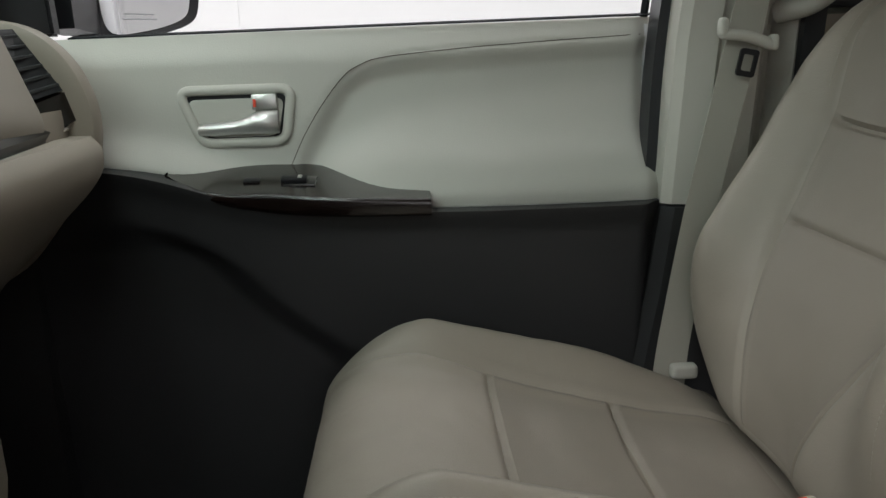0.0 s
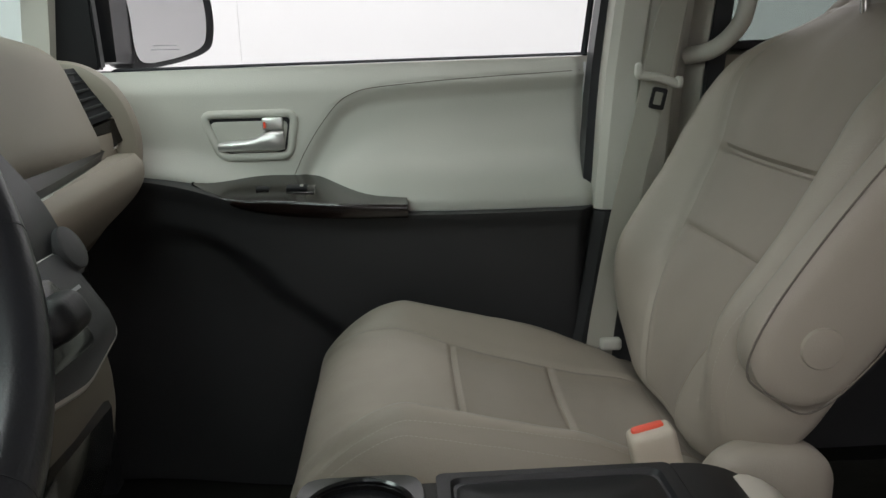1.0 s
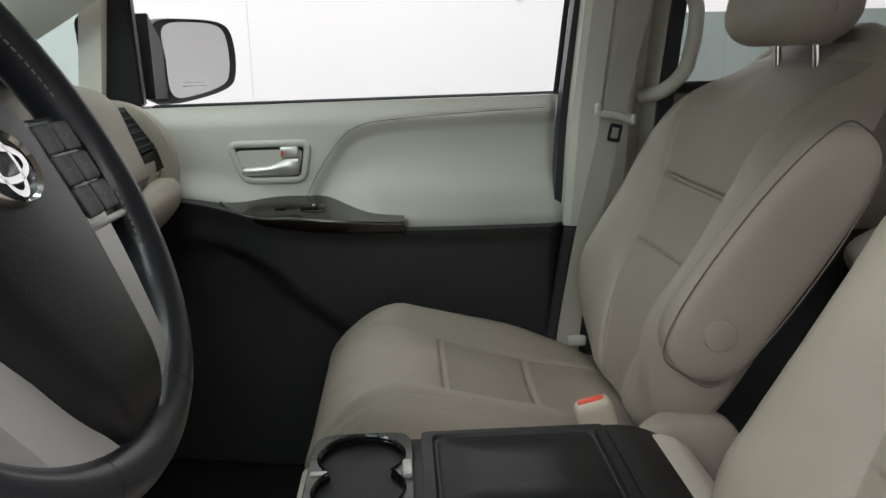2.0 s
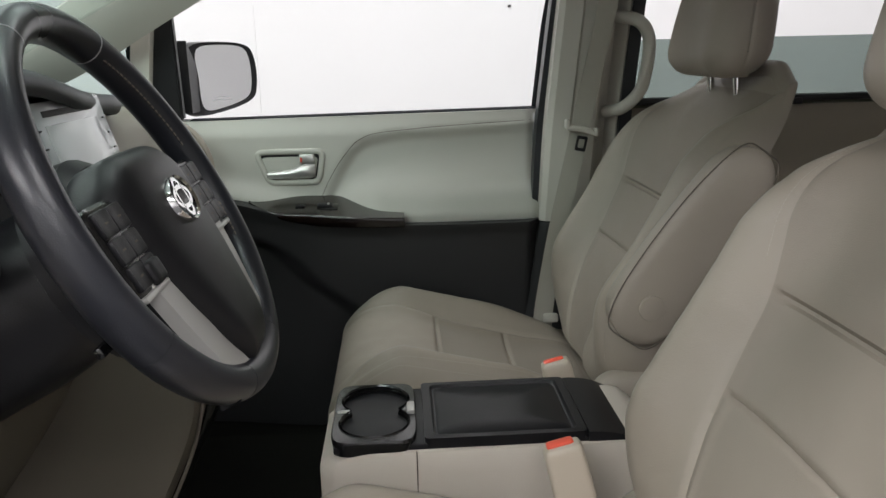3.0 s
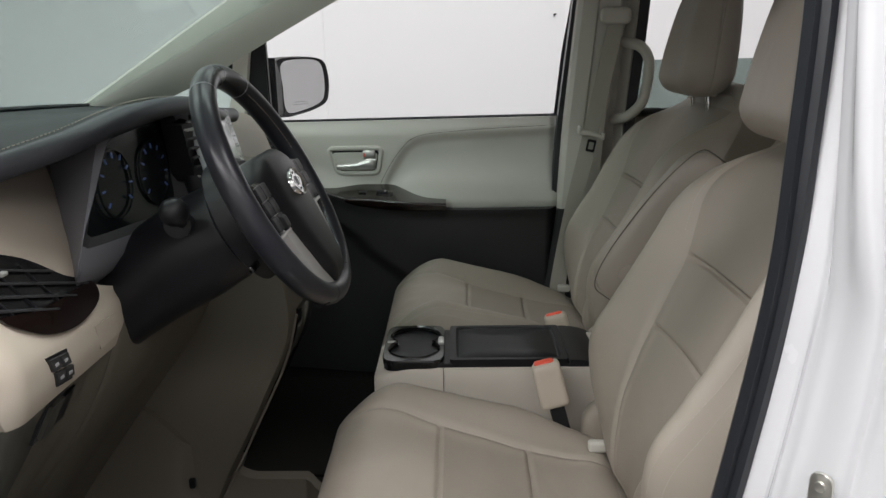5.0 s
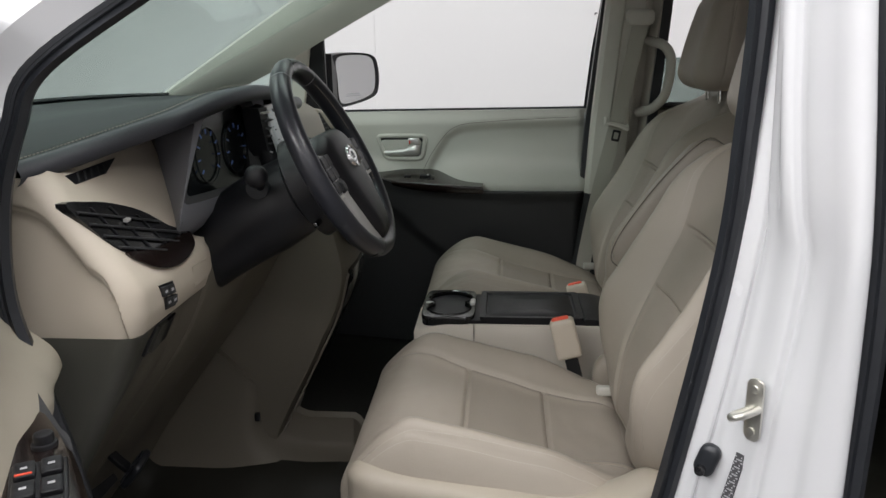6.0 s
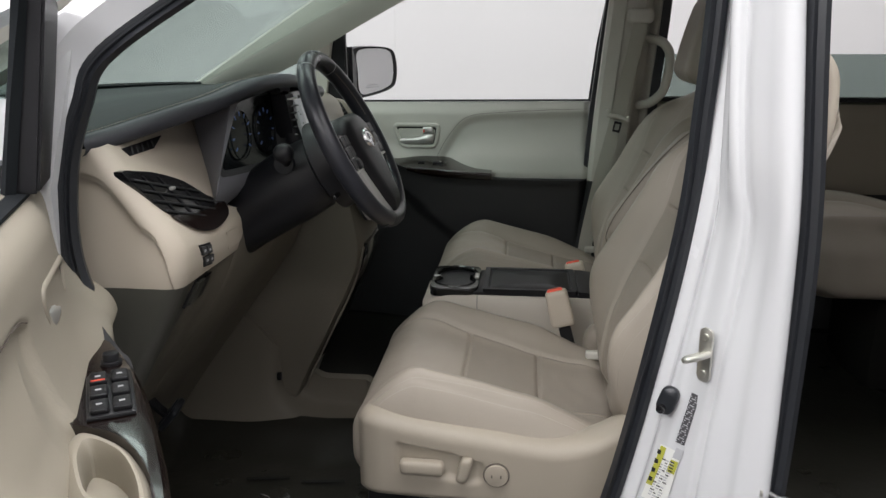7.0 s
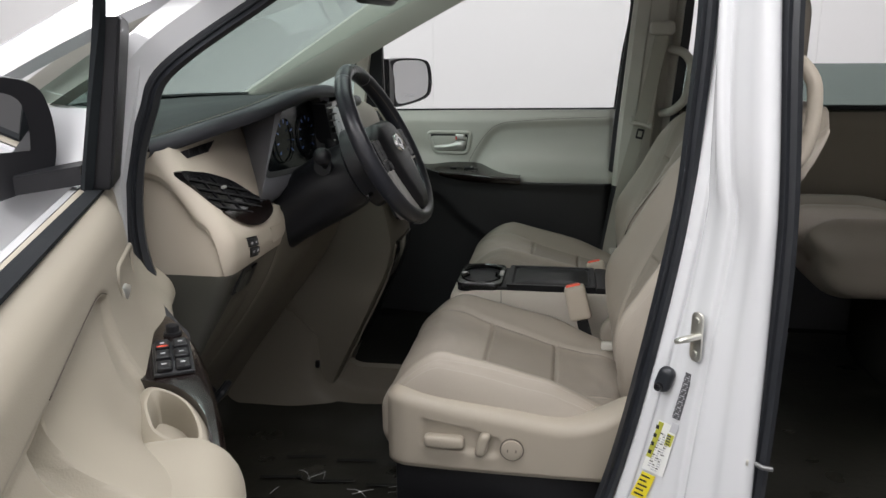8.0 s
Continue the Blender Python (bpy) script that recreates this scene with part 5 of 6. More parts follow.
part("cup_ring", loft([angle_ring(lambda t: eight_r(t) * 1.035, cupx, CY, TOP + 0.001), angle_ring(lambda t: eight_r(t) * 1.02, cupx, CY, TOP + 0.004), angle_ring(lambda t: eight_r(t) * 0.985, cupx, CY, TOP + 0.002)], False), BLACK_GLOSS, con, "glossy cup holder rim")
part("release_tab", moved(box(0.012, 0.034, 0.008, (0, 0, 0), 0.003), Matrix.Translation((0.127, CY + 0.0, TOP + 0.003))), SILVER, con, "silver release tab")
part("clip", moved(box(0.020, 0.008, 0.004, (0, 0, 0), 0.002), Matrix.Translation((0.026, CY, TOP + 0.001))), SILVER, con)
part("top_base", slab(0.016, 0.40, CY - 0.094, CY + 0.094, TOP - 0.020, TOP - 0.008, 0.003), BLACK, con)
tray = part("tray_lid", loft([[(0.145 + x + 0.116, CY + y, z) for x, y in rrect(w, h, r, 5)] for w, h, r, z in ((0.232, 0.190, 0.008, TOP - 0.014), (0.232, 0.190, 0.008, TOP), (0.206, 0.170, 0.010, TOP + 0.0005), (0.200, 0.164, 0.010, TOP - 0.004), (0.194, 0.158, 0.010, TOP - 0.0045), (0.186, 0.150, 0.010, TOP - 0.001), (0.05, 0.05, 0.01, TOP - 0.001))]), BLACK, con, "black sliding tray lid")
part("rear_lid", sheet(lambda u, v: (0.379 + 0.095 * u, CY - 0.095 + 0.19 * v, TOP - 0.002 - 0.035 * u ** 2.5), 10, 8, (0, 0, -0.02)), BLACK, con, "black rear lid")
part("side_joint", box(0.0015, 0.0012, 0.10, (0.133, CY - 0.1065, 0.735)), SEAM_DARK, con)


# ---- steering wheel and column ----
WC, WT = Vector((-0.092, -0.402, 1.199)), radians(27)
WN = Vector((math.cos(WT), 0, math.sin(WT)))
WM = frame_of(WC, (0, 1, 0), Vector((-math.sin(WT), 0, math.cos(WT))))
wheel = thing("steering_wheel", WC - WN * 0.06, "black leather steering wheel with silver lower spoke inlays", "steering wheel")


def rim_at(t):
    r = 0.172
    return Vector((r * math.cos(t), r * math.sin(t) * 1.0 - 0.002 * math.cos(2 * t), 0))


def rim_arc(t0, t1, n, grow=1.0):
    rings = []
    for i in range(n + 1):
        t = t0 + (t1 - t0) * i / n
        c = rim_at(t)
        out = c.normalized()
        rr = 0.0160 * grow
        rings.append([c + out * rr * math.cos(p) + Vector((0, 0, 1.12 * rr * math.sin(p))) for p in [2 * math.pi * k / 18 for k in range(18)]])
    return rings


part("rim", moved(loft(rim_arc(0, 2 * math.pi, 120)[:-1], False, True), WM), RIM_LEATHER, wheel, "black leather rim")
for ang in (62, 118, 208, 332, 250, 290):
    t = radians(ang)
    part("rim_seam", moved(loft(rim_arc(t - 0.004, t + 0.004, 1, 1.015)), WM), PRINT_GREY if ang in (118, 62) else RUBBER, wheel)
for a0, a1 in ((14, 60), (122, 168), (192, 206), (334, 350)):
    path = [WM @ (rim_at(radians(a0 + (a1 - a0) * i / 40)) * (1 - 0.0150 / 0.1765) + Vector((0, 0, 0.008))) for i in range(41)]
    part("stitching", stitches(path, 0.006, 0.0011, WN), SEAM_DARK, wheel, "inner rim stitching")


HUB = WM @ Matrix.Translation((0, -0.036, 0))


def hub(x, y, z):
    t = (y + 0.10) / 0.20
    x *= curve_at([(0.0, 0.42), (0.25, 0.70), (0.6, 1.0), (0.85, 1.04), (1.0, 0.86)], t)
    z += 0.012 * (1 - (x / 0.1) ** 2) if z > 0 else 0
    return (x, y - 0.018, z - 0.014)


part("airbag_cover", moved(softbox((0.090, 0.106, 0.028), (0.040, 0.040, 0.022), (30, 30, 8), hub), HUB), BLACK, wheel, "black airbag cover")
emb = part("emblem", moved(loft([[(0.030 * g * math.cos(t), 0.022 * g * math.sin(t) + 0.030, z) for t in [2 * math.pi * k / 36 for k in range(36)]] for g, z in ((1.0, 0.016), (1.0, 0.027), (0.95, 0.030), (0.86, 0.028), (0.84, 0.023))], False), HUB), CHROME, wheel, "oval chrome emblem")
part("emblem_field", moved(loft([[(0.026 * g * math.cos(t), 0.019 * g * math.sin(t) + 0.030, 0.0245) for t in [2 * math.pi * k / 24 for k in range(24)]] for g in (1.0, 0.1)]), HUB), BLACK_GLOSS, emb)
for sx, hh, wv in ((1.0, 0.011, 0.020), (0.55, 0.019, 0.010)):
    part("emblem_bar", moved(ring_plate([(sx * 0.022 * math.cos(t), hh * math.sin(t) + 0.031) for t in [2 * math.pi * k / 24 for k in range(24)]], [(sx * 0.017 * math.cos(t), (hh - 0.004) * math.sin(t) + 0.031) for t in [2 * math.pi * k / 24 for k in range(24)]], 0.004), HUB @ Matrix.Translation((0, 0, 0.0245))), CHROME, emb)
for sx in (-1, 1):
    # side spoke with button pod
    sp = part("side_spoke", moved(loft([[(sx * x, y + dy, zz) for dy, zz in ((-h, -0.012), (h, -0.012), (h * 0.9, 0.006), (-h * 0.9, 0.006))] for x, y, h in ((0.070, 0.018, 0.034), (0.10, 0.020, 0.031), (0.135, 0.020, 0.028), (0.166, 0.022, 0.026))]), HUB), BLACK, wheel, "black spoke with control buttons")
    pod = part("control_pod", moved(softbox((0.030, 0.038, 0.008), (0.012, 0.012, 0.005), (10, 10, 4)), HUB @ Matrix.Translation((sx * 0.112, 0.022, 0.002))), BLACK_GLOSS, sp)
    for r in range(3):
        for c in range(2):
            part("control_button", moved(softbox((0.0128, 0.0106, 0.004), (0.003, 0.003, 0.002), (6, 6, 4), lambda x, y, z: (x, y, z + 6.0 * x * x)), HUB @ Matrix.Translation((sx * 0.112 + 0.0132 * (2 * c - 1), 0.0440 - 0.0222 * r, 0.0078))), BLACK, sp)
            part("button_mark", moved(box(0.006, 0.0016, 0.0008, (sx * 0.112 + 0.0132 * (2 * c - 1), 0.0440 - 0.0222 * r, 0.0118)), HUB), SEAM_DARK, sp)
    part("control_trim", moved(box(0.056, 0.005, 0.008, (sx * 0.112, -0.0165, 0.008), 0.002), HUB), SILVER, sp)
    # lower spoke with silver inlay
    ls = part("lower_spoke", moved(loft([[(sx * (x + w), y, -0.014), (sx * (x - w), y, -0.014), (sx * (x - w), y, 0.004), (sx * (x + w), y, 0.004)] for x, y, w in ((0.090, -0.005, 0.022), (0.078, -0.05, 0.020), (0.062, -0.10, 0.020), (0.052, -0.150, 0.030), (0.050, -0.168, 0.034))]), WM), BLACK, wheel)
    part("spoke_inlay", moved(loft([[(sx * (x + w), y, 0.0), (sx * (x - w), y, 0.0), (sx * (x - w * 0.8), y, 0.010), (sx * (x + w * 0.8), y, 0.010)] for x, y, w in ((0.112, -0.008, 0.012), (0.102, -0.040, 0.017), (0.086, -0.085, 0.021), (0.068, -0.125, 0.025), (0.056, -0.154, 0.030))]), WM), SILVER, ls, "silver spoke inlay")
part("spoke_bridge", moved(softbox((0.040, 0.022, 0.010), (0.012, 0.008, 0.006), (10, 8, 4)), WM @ Matrix.Translation((0, -0.135, -0.004))), SILVER, wheel, "silver plate between the lower spokes")
part("cruise_stub", moved(softbox((0.013, 0.010, 0.007), (0.005, 0.005, 0.004), (6, 6, 6)), WM @ Matrix.Translation((-0.100, -0.040, 0.009))), BLACK, wheel)
part("wheel_back", moved(loft([[(a * math.cos(t), b * math.sin(t) - 0.02, z) for t in [2 * math.pi * k / 28 for k in range(28)]] for a, b, z in ((0.074, 0.076, -0.028), (0.088, 0.088, -0.040), (0.088, 0.092, -0.075), (0.070, 0.070, -0.085))]), WM), BLACK, wheel, "black rear hub cover")

col = thing("steering_column", (-0.25, -0.40, 1.02), "black steering column cover with a control stalk", "steering column")
part("shroud", moved(loft([[(a * math.cos(t), b * math.sin(t) + dy, z) for t in [2 * math.pi * k / 32 for k in range(32)]] for a, b, dy, z in ((0.064, 0.066, -0.018, -0.086), (0.069, 0.072, -0.022, -0.10), (0.072, 0.076, -0.024, -0.15), (0.073, 0.073, -0.028, -0.21), (0.074, 0.068, -0.036, -0.27), (0.074, 0.066, -0.046, -0.33), (0.074, 0.064, -0.052, -0.42))]), WM), BLACK, col, "black column shroud")
part("stalk", sweep(spline([WM @ Vector((-0.060, 0.020, -0.125)), WM @ Vector((-0.100, 0.032, -0.110)), WM @ Vector((-0.128, 0.040, -0.100))], 5), circle(0.0085, 10), (0, 0, 1)), BLACK, col, "black light stalk")
part("stalk_knob", moved(softbox((0.0185, 0.0185, 0.0185), (0.018, 0.018, 0.018), (12, 12, 12)), Matrix.Translation(WM @ Vector((-0.128, 0.040, -0.098)))), BLACK, col, "round stalk knob")
part("stalk_root", moved(disc(0.019, 0.02, 20, 0.006), frame_of(WM @ Vector((-0.072, 0.022, -0.128)), (0, 0, 1), (1, 0, 0.3))), RUBBER, col)
part("tilt_lever", moved(box(0.036, 0.010, 0.008, (0, 0, 0), 0.003), WM @ Matrix.Translation((-0.088, -0.075, -0.06))), BLACK_GLOSS, col)


# ---- dashboard ----
BLUE = material("blue_gauge_mark", (0.08, 0.15, 0.40), 0.4)
dash = thing("dashboard", (-0.55, 0.0, 0.9), "charcoal and beige dashboard with vents, dark gauges and silver screen", "dashboard")
BROW_X = [(-0.76, -0.462), (-0.70, -0.426), (-0.62, -0.380), (-0.54, -0.322), (-0.44, -0.288), (-0.30, -0.270), (-0.14, -0.268), (0.0, -0.285), (0.12, -0.30), (0.3, -0.42), (0.76, -0.50)]
BROW_Z = [(-0.76, 1.241), (-0.70, 1.253), (-0.62, 1.271), (-0.54, 1.293), (-0.44, 1.315), (-0.34, 1.322), (-0.22, 1.316), (-0.08, 1.290), (0.06, 1.276), (0.12, 1.272), (0.3, 1.25), (0.76, 1.225)]


def brow(y):
    return curve_at(BROW_X, y), curve_at(BROW_Z, y)


def dash_top(u, v):
    y = -0.755 + 1.51 * u
    xe, ze = brow(y)
    x0 = -0.86 - 0.17 * (1 - (y / 0.76) ** 2)
    z0 = 1.238 + 0.015 * (1 - (y / 0.76) ** 2)
    if v <= 0.8:
        t = v / 0.8
        x = x0 + (xe - x0) * t
        z = z0 + (ze - z0) * t ** 1.8
        z -= groove((1 - t) * (xe - x0) - 0.020, 0.003, 0.002)
        return (x, y, z)
    t = (v - 0.8) / 0.2
    a = t * radians(150)
    r = 0.015
    return (xe + r * math.sin(a), y, ze - r + r * math.cos(a))


pad = sheet(dash_top, 110, 60)
pad.faces.ensure_lookup_table()
for k, f in enumerate(pad.faces):
    f.material_index = 1 if k % 60 >= 47 else 0
part("top_pad", pad, None, dash, "charcoal padded dashboard top with slate lip", mats=[DARK_SOFT, BROW])
line = []
for i in range(120):
    y = -0.74 + 0.80 * i / 119
    xe, ze = brow(y)
    line.append((xe - 0.020, y, ze - 0.0002))
part("stitching", stitches(line, 0.006, 0.0008), THREAD, dash, "pale stitching along the dashboard edge")


def face_x(z):
    return curve_at([(0.98, -0.322), (1.0, -0.313), (1.03, -0.306), (1.06, -0.308), (1.09, -0.324), (1.12, -0.346), (1.16, -0.375), (1.20, -0.403), (1.26, -0.445)], z)


LIMIT = [(0.98, -0.38), (1.03, -0.38), (1.06, -0.43), (1.095, -0.512), (1.143, -0.484), (1.206, -0.417), (1.24, -0.392), (1.26, -0.38)]


def cream_panel(u, v):
    """The end cap towards the door, the rounded corner, then across to the gauge housing."""
    z0 = 0.995 - 0.004 * smooth01((u - 0.5) / 0.5)
    r = 0.034
    z = z0 + (1.25 - z0) * v
    for _ in range(3):
        xf = face_x(z)
        yo = -0.752 + 0.012 * (z - 1.1)
        y1 = curve_at(LIMIT, z)
        if u < 0.25:
            x, y = -0.56 + (xf - r + 0.56) * u / 0.25, yo
        elif u < 0.42:
            a = (u - 0.25) / 0.17 * math.pi / 2
            x, y = xf - r + r * math.sin(a), yo + r - r * math.cos(a)
        else:
            t = (u - 0.42) / 0.58
            y = yo + r + (y1 - yo - r) * t
            x = xf - 0.03 * smooth01((t - 0.75) / 0.25) ** 2 * (1 - smooth01((z - 1.04) / 0.04))
        top = min(1.262, brow(y)[1] - 0.014 - 0.004 * smooth01((-0.66 - y) / 0.08))
        z = z0 + (top - z0) * v
    # inset cover on the end, below a curved shut line
    if u < 0.42:
        d = curve_at([(-0.57, 1.192), (-0.468, 1.185), (-0.426, 1.169), (-0.375, 1.105), (-0.335, 1.045), (-0.325, 0.98)], x) - z
        y += (0.007 * smooth01(d / 0.010) + groove(d, 0.003, 0.003)) * (1 - max(0.0, (u - 0.25) / 0.17))
    return (x, y, z)


part("near_panel", sheet(cream_panel, 150, 90), CREAM, dash, "beige plastic dashboard end with air vents")


def on_face(y, z, lift=0.0):
    return Vector((face_x(z) + lift, y, z))


def face_patch(pts, lift, thick, mat, name, parent, label=""):
    """A raised or sunken tile that follows the beige face; pts: (y, z)."""
    top = [on_face(y, z, lift) for y, z in pts]
    bot = [on_face(y, z, lift - thick) for y, z in pts]
    return part(name, loft([bot, top]), mat, parent, label)


# small upper vent
sv = face_patch([(-0.698, 1.219), (-0.547, 1.223), (-0.603, 1.207), (-0.690, 1.206)], 0.0015, 0.02, BLACK, "upper_vent", dash, "small black upper air vent")
for i in range(5):
    y = -0.676 + 0.0185 * i
    part("vent_slat", loft([[on_face(y + dy, z, lf) for dy, z in ((-0.006, 1.2075), (-0.003, 1.2075), (0.009, 1.219), (0.006, 1.219))] for lf in (0.001, 0.004)]), DARK, sv)

# large side vent with burl lip
VENT = [(p.x, p.y) for p in spline([(-0.744, 1.1885, 0), (-0.70, 1.183, 0), (-0.653, 1.172, 0), (-0.592, 1.148, 0), (-0.550, 1.114, 0), (-0.519, 1.095, 0), (-0.640, 1.090, 0), (-0.708, 1.113, 0), (-0.735, 1.155, 0)], 4, True)]
bv = face_patch(VENT, 0.0015, 0.03, BLACK_GLOSS, "side_vent", dash, "black side air vent with slats")


def inside(y, z, poly):
    hit = False
    for (ya, za), (yb, zb) in zip(poly, poly[1:] + poly[:1]):
        if (za > z) != (zb > z) and y < ya + (yb - ya) * (z - za) / (zb - za):
            hit = not hit
    return hit


for i in range(5):
    run = [(y, 1.176 - 0.016 * i - 0.30 * (y + 0.735)) for y in [-0.745 + 0.24 * k / 80 for k in range(81)]]
    run = [p for p in run if inside(p[0], p[1], VENT)][2:-2]
    if len(run) > 6:
        part("vent_slat", loft([[on_face(y, z - 0.0030, 0.001), on_face(y, z - 0.0020, 0.0060), on_face(y, z + 0.0002, 0.0072), on_face(y, z + 0.0014, 0.001)] for y, z in run[::4] + run[-1:]]), DARK, bv)
for y0 in (-0.695, -0.655, -0.612):
    run = [(y0 + 0.25 * (1.15 - z), z) for z in [1.09 + 0.10 * k / 40 for k in range(41)]]
    run = [p for p in run if inside(p[0], p[1], VENT)][2:-2]
    part("vent_vane", loft([[on_face(y - 0.0012, z, 0.001), on_face(y - 0.0012, z, 0.0045), on_face(y + 0.0012, z, 0.0045), on_face(y + 0.0012, z, 0.001)] for y, z in run[::4]]), BLACK, bv)
part("vent_tab", moved(softbox((0.004, 0.006, 0.003), (0.002, 0.002, 0.002), (4, 4, 4)), Matrix.Translation(on_face(-0.652, 1.146, 0.008))), SILVER, bv)
lip = [(p.x, p.y) for p in spline([(-0.708, 1.110, 0), (-0.640, 1.099, 0), (-0.560, 1.097, 0), (-0.516, 1.096, 0), (-0.530, 1.075, 0), (-0.60, 1.065, 0), (-0.665, 1.077, 0)], 4, True)]
face_patch(lip, 0.006, 0.03, WOOD, "vent_lip", dash, "glossy burl vent lip")
for k in range(6):
    face_patch([(-0.728 + 0.006 * k, 1.158 - 0.0065 * k), (-0.724 + 0.006 * k, 1.158 - 0.0065 * k), (-0.724 + 0.006 * k, 1.152 - 0.0065 * k), (-0.728 + 0.006 * k, 1.152 - 0.0065 * k)], 0.0012, 0.002, PRINT, "printed_mark", dash)
sp = face_patch([(-0.682, 1.054), (-0.636, 1.048), (-0.622, 1.004), (-0.662, 1.010)], 0.002, 0.02, BLACK, "switch_block", dash, "black dashboard switch block")
for r in range(2):
    for c in range(2):
        y0, z0 = -0.679 + 0.021 * c + 0.009 * r, 1.033 - 0.0195 * r - 0.003 * c
        face_patch([(y0, z0 + 0.017), (y0 + 0.018, z0 + 0.015), (y0 + 0.023, z0), (y0 + 0.005, z0 + 0.001)], 0.005, 0.006, DARK, "small_switch", sp)
        face_patch([(y0 + 0.007, z0 + 0.010), (y0 + 0.014, z0 + 0.010), (y0 + 0.015, z0 + 0.006), (y0 + 0.008, z0 + 0.006)], 0.0056, 0.002, PRINT_GREY, "switch_mark", sp)
face_patch([(-0.559, 1.047), (-0.498, 1.044), (-0.490, 1.012), (-0.545, 1.010)], 0.0016, 0.004, CREAM, "blank_cover", dash)


# charcoal lower panel and beige knee panel
def lower_dark(u, v):
    """The end panel, its bright corner ridge, then two stepped bands across to the knee panel."""
    z = 0.60 + 0.396 * v
    x = curve_at([(0.60, -0.535), (0.75, -0.445), (0.90, -0.362), (1.0, -0.314)], z)
    yo = -0.748
    r = 0.028
    if u < 0.3:
        return (-0.62 + (x - r + 0.62) * u / 0.3, yo - 0.002 * smooth01((u - 0.24) / 0.03), z)
    if u < 0.48:
        a = (u - 0.3) / 0.18 * math.pi / 2
        return (x - r + r * math.sin(a), yo - 0.002 + r - r * math.cos(a), z)
    t = (u - 0.48) / 0.52
    y = yo + r + (0.072 + 0.085 * smooth01((z - 0.72) / 0.28)) * t
    x -= 0.010 * smooth01((y + 0.712) / 0.006) + groove(y + 0.690, 0.003, 0.004)
    x -= 0.050 * smooth01((t - 0.72) / 0.28) * smooth01((0.985 - z) / 0.06) + 0.016 * t * t
    return (x, y, z)


def low_at(y, z, lift):
    x = curve_at([(0.60, -0.535), (0.75, -0.445), (0.90, -0.362), (1.0, -0.314)], z) - 0.012
    return Vector((x, y, z)) + Vector((0.90, 0, -0.43)) * lift


part("lower_side_panel", sheet(lower_dark, 96, 40), SIDE_GREY, dash, "charcoal plastic lower dashboard panel")
hr = part("release_plate", loft([[low_at(y, z, f) for y, z in ((-0.644, 0.980), (-0.574, 0.982), (-0.580, 0.930), (-0.650, 0.928))] for f in (-0.012, 0.003)]), DARK, dash, "charcoal plate of the release levers")
part("hood_release", loft([[low_at(y, z, f) for y, z in ((-0.639, 0.976), (-0.610, 0.977), (-0.616, 0.936), (-0.645, 0.935))] for f in (0.0, 0.009)]), SIDE_GREY, hr, "charcoal release lever")
part("flap_cover", loft([[low_at(y, z, f) for y, z in ((-0.602, 0.977), (-0.580, 0.978), (-0.585, 0.936), (-0.608, 0.936))] for f in (0.0, 0.007)]), BLACK, hr)


def knee(u, v):
    z = 0.40 + 0.64 * v
    x = curve_at([(0.40, -0.70), (0.55, -0.62), (0.72, -0.50), (0.90, -0.37), (1.0, -0.325), (1.04, -0.32)], z)
    y = -0.725 + 0.605 * u
    x -= 0.05 * smooth01((0.28 - u) / 0.2) * smooth01((1.02 - z) / 0.25)
    x -= groove(y + 0.60, 0.003, 0.004) + groove(y + 0.49, 0.003, 0.003)
    return (x + 0.03 * math.sin(max(0.0, u - 0.3) / 0.7 * math.pi) + 0.05 * smooth01((u - 0.74) / 0.26), y, z)


part("knee_panel", sheet(knee, 90, 40, (-0.01, 0, 0)), SHADED_TAUPE, dash, "taupe plastic knee panel under the column")

# foot brake pedal under the knee panel
brake = thing("parking_brake_pedal", (-0.53, -0.50, 0.70), "black foot operated parking brake pedal on a steel arm", "pedal")
part("arm", sweep(spline([(-0.60, -0.50, 0.80), (-0.57, -0.49, 0.72), (-0.53, -0.465, 0.64), (-0.515, -0.455, 0.615)], 5), rrect(0.012, 0.022, 0.004), (0, 1, 0)), BLACK, brake, "black steel arm")
pad_m = Matrix.Translation((-0.502, -0.450, 0.610)) @ Euler((0, radians(-50), radians(8))).to_matrix().to_4x4()
bp = part("foot_pad", moved(softbox((0.030, 0.036, 0.008), (0.010, 0.010, 0.006), (8, 8, 4)), pad_m), RUBBER, brake, "ribbed black rubber pad")
for i in range(4):
    part("rib", moved(box(0.004, 0.056, 0.004, (-0.020 + 0.0135 * i, 0, 0.009), 0.001), pad_m), RUBBER, bp)

# gauge housing: outer edge, lip, opening and the funnel to the lens
def quad_ring(corners, cut, n=7):
    """A closed curve through four corners with softened corners."""
    pts = []
    for i in range(4):
        p, q, o = Vector(corners[i]), Vector(corners[(i + 1) % 4]), Vector(corners[i - 1])
        pts += [p + (o - p) * cut, p + (o - p) * cut * 0.25 + (q - p) * cut * 0.25, p + (q - p) * cut, p + (q - p) * 0.5]
    return spline(pts, n, True)


rim_skirt = quad_ring([(-0.425, -0.388, 1.250), (-0.33, -0.205, 1.300), (-0.320, -0.215, 1.075), (-0.345, -0.520, 1.078)], 0.05)
rim_out = quad_ring([(-0.378, -0.422, 1.272), (-0.285, -0.205, 1.306), (-0.290, -0.215, 1.090), (-0.330, -0.546, 1.094)], 0.05)
rim_mid = quad_ring([(-0.313, -0.464, 1.284), (-0.276, -0.212, 1.304), (-0.272, -0.222, 1.112), (-0.318, -0.560, 1.118)], 0.08)
rim_in = quad_ring([(-0.306, -0.450, 1.278), (-0.290, -0.235, 1.292), (-0.276, -0.240, 1.128), (-0.316, -0.548, 1.144)], 0.11)
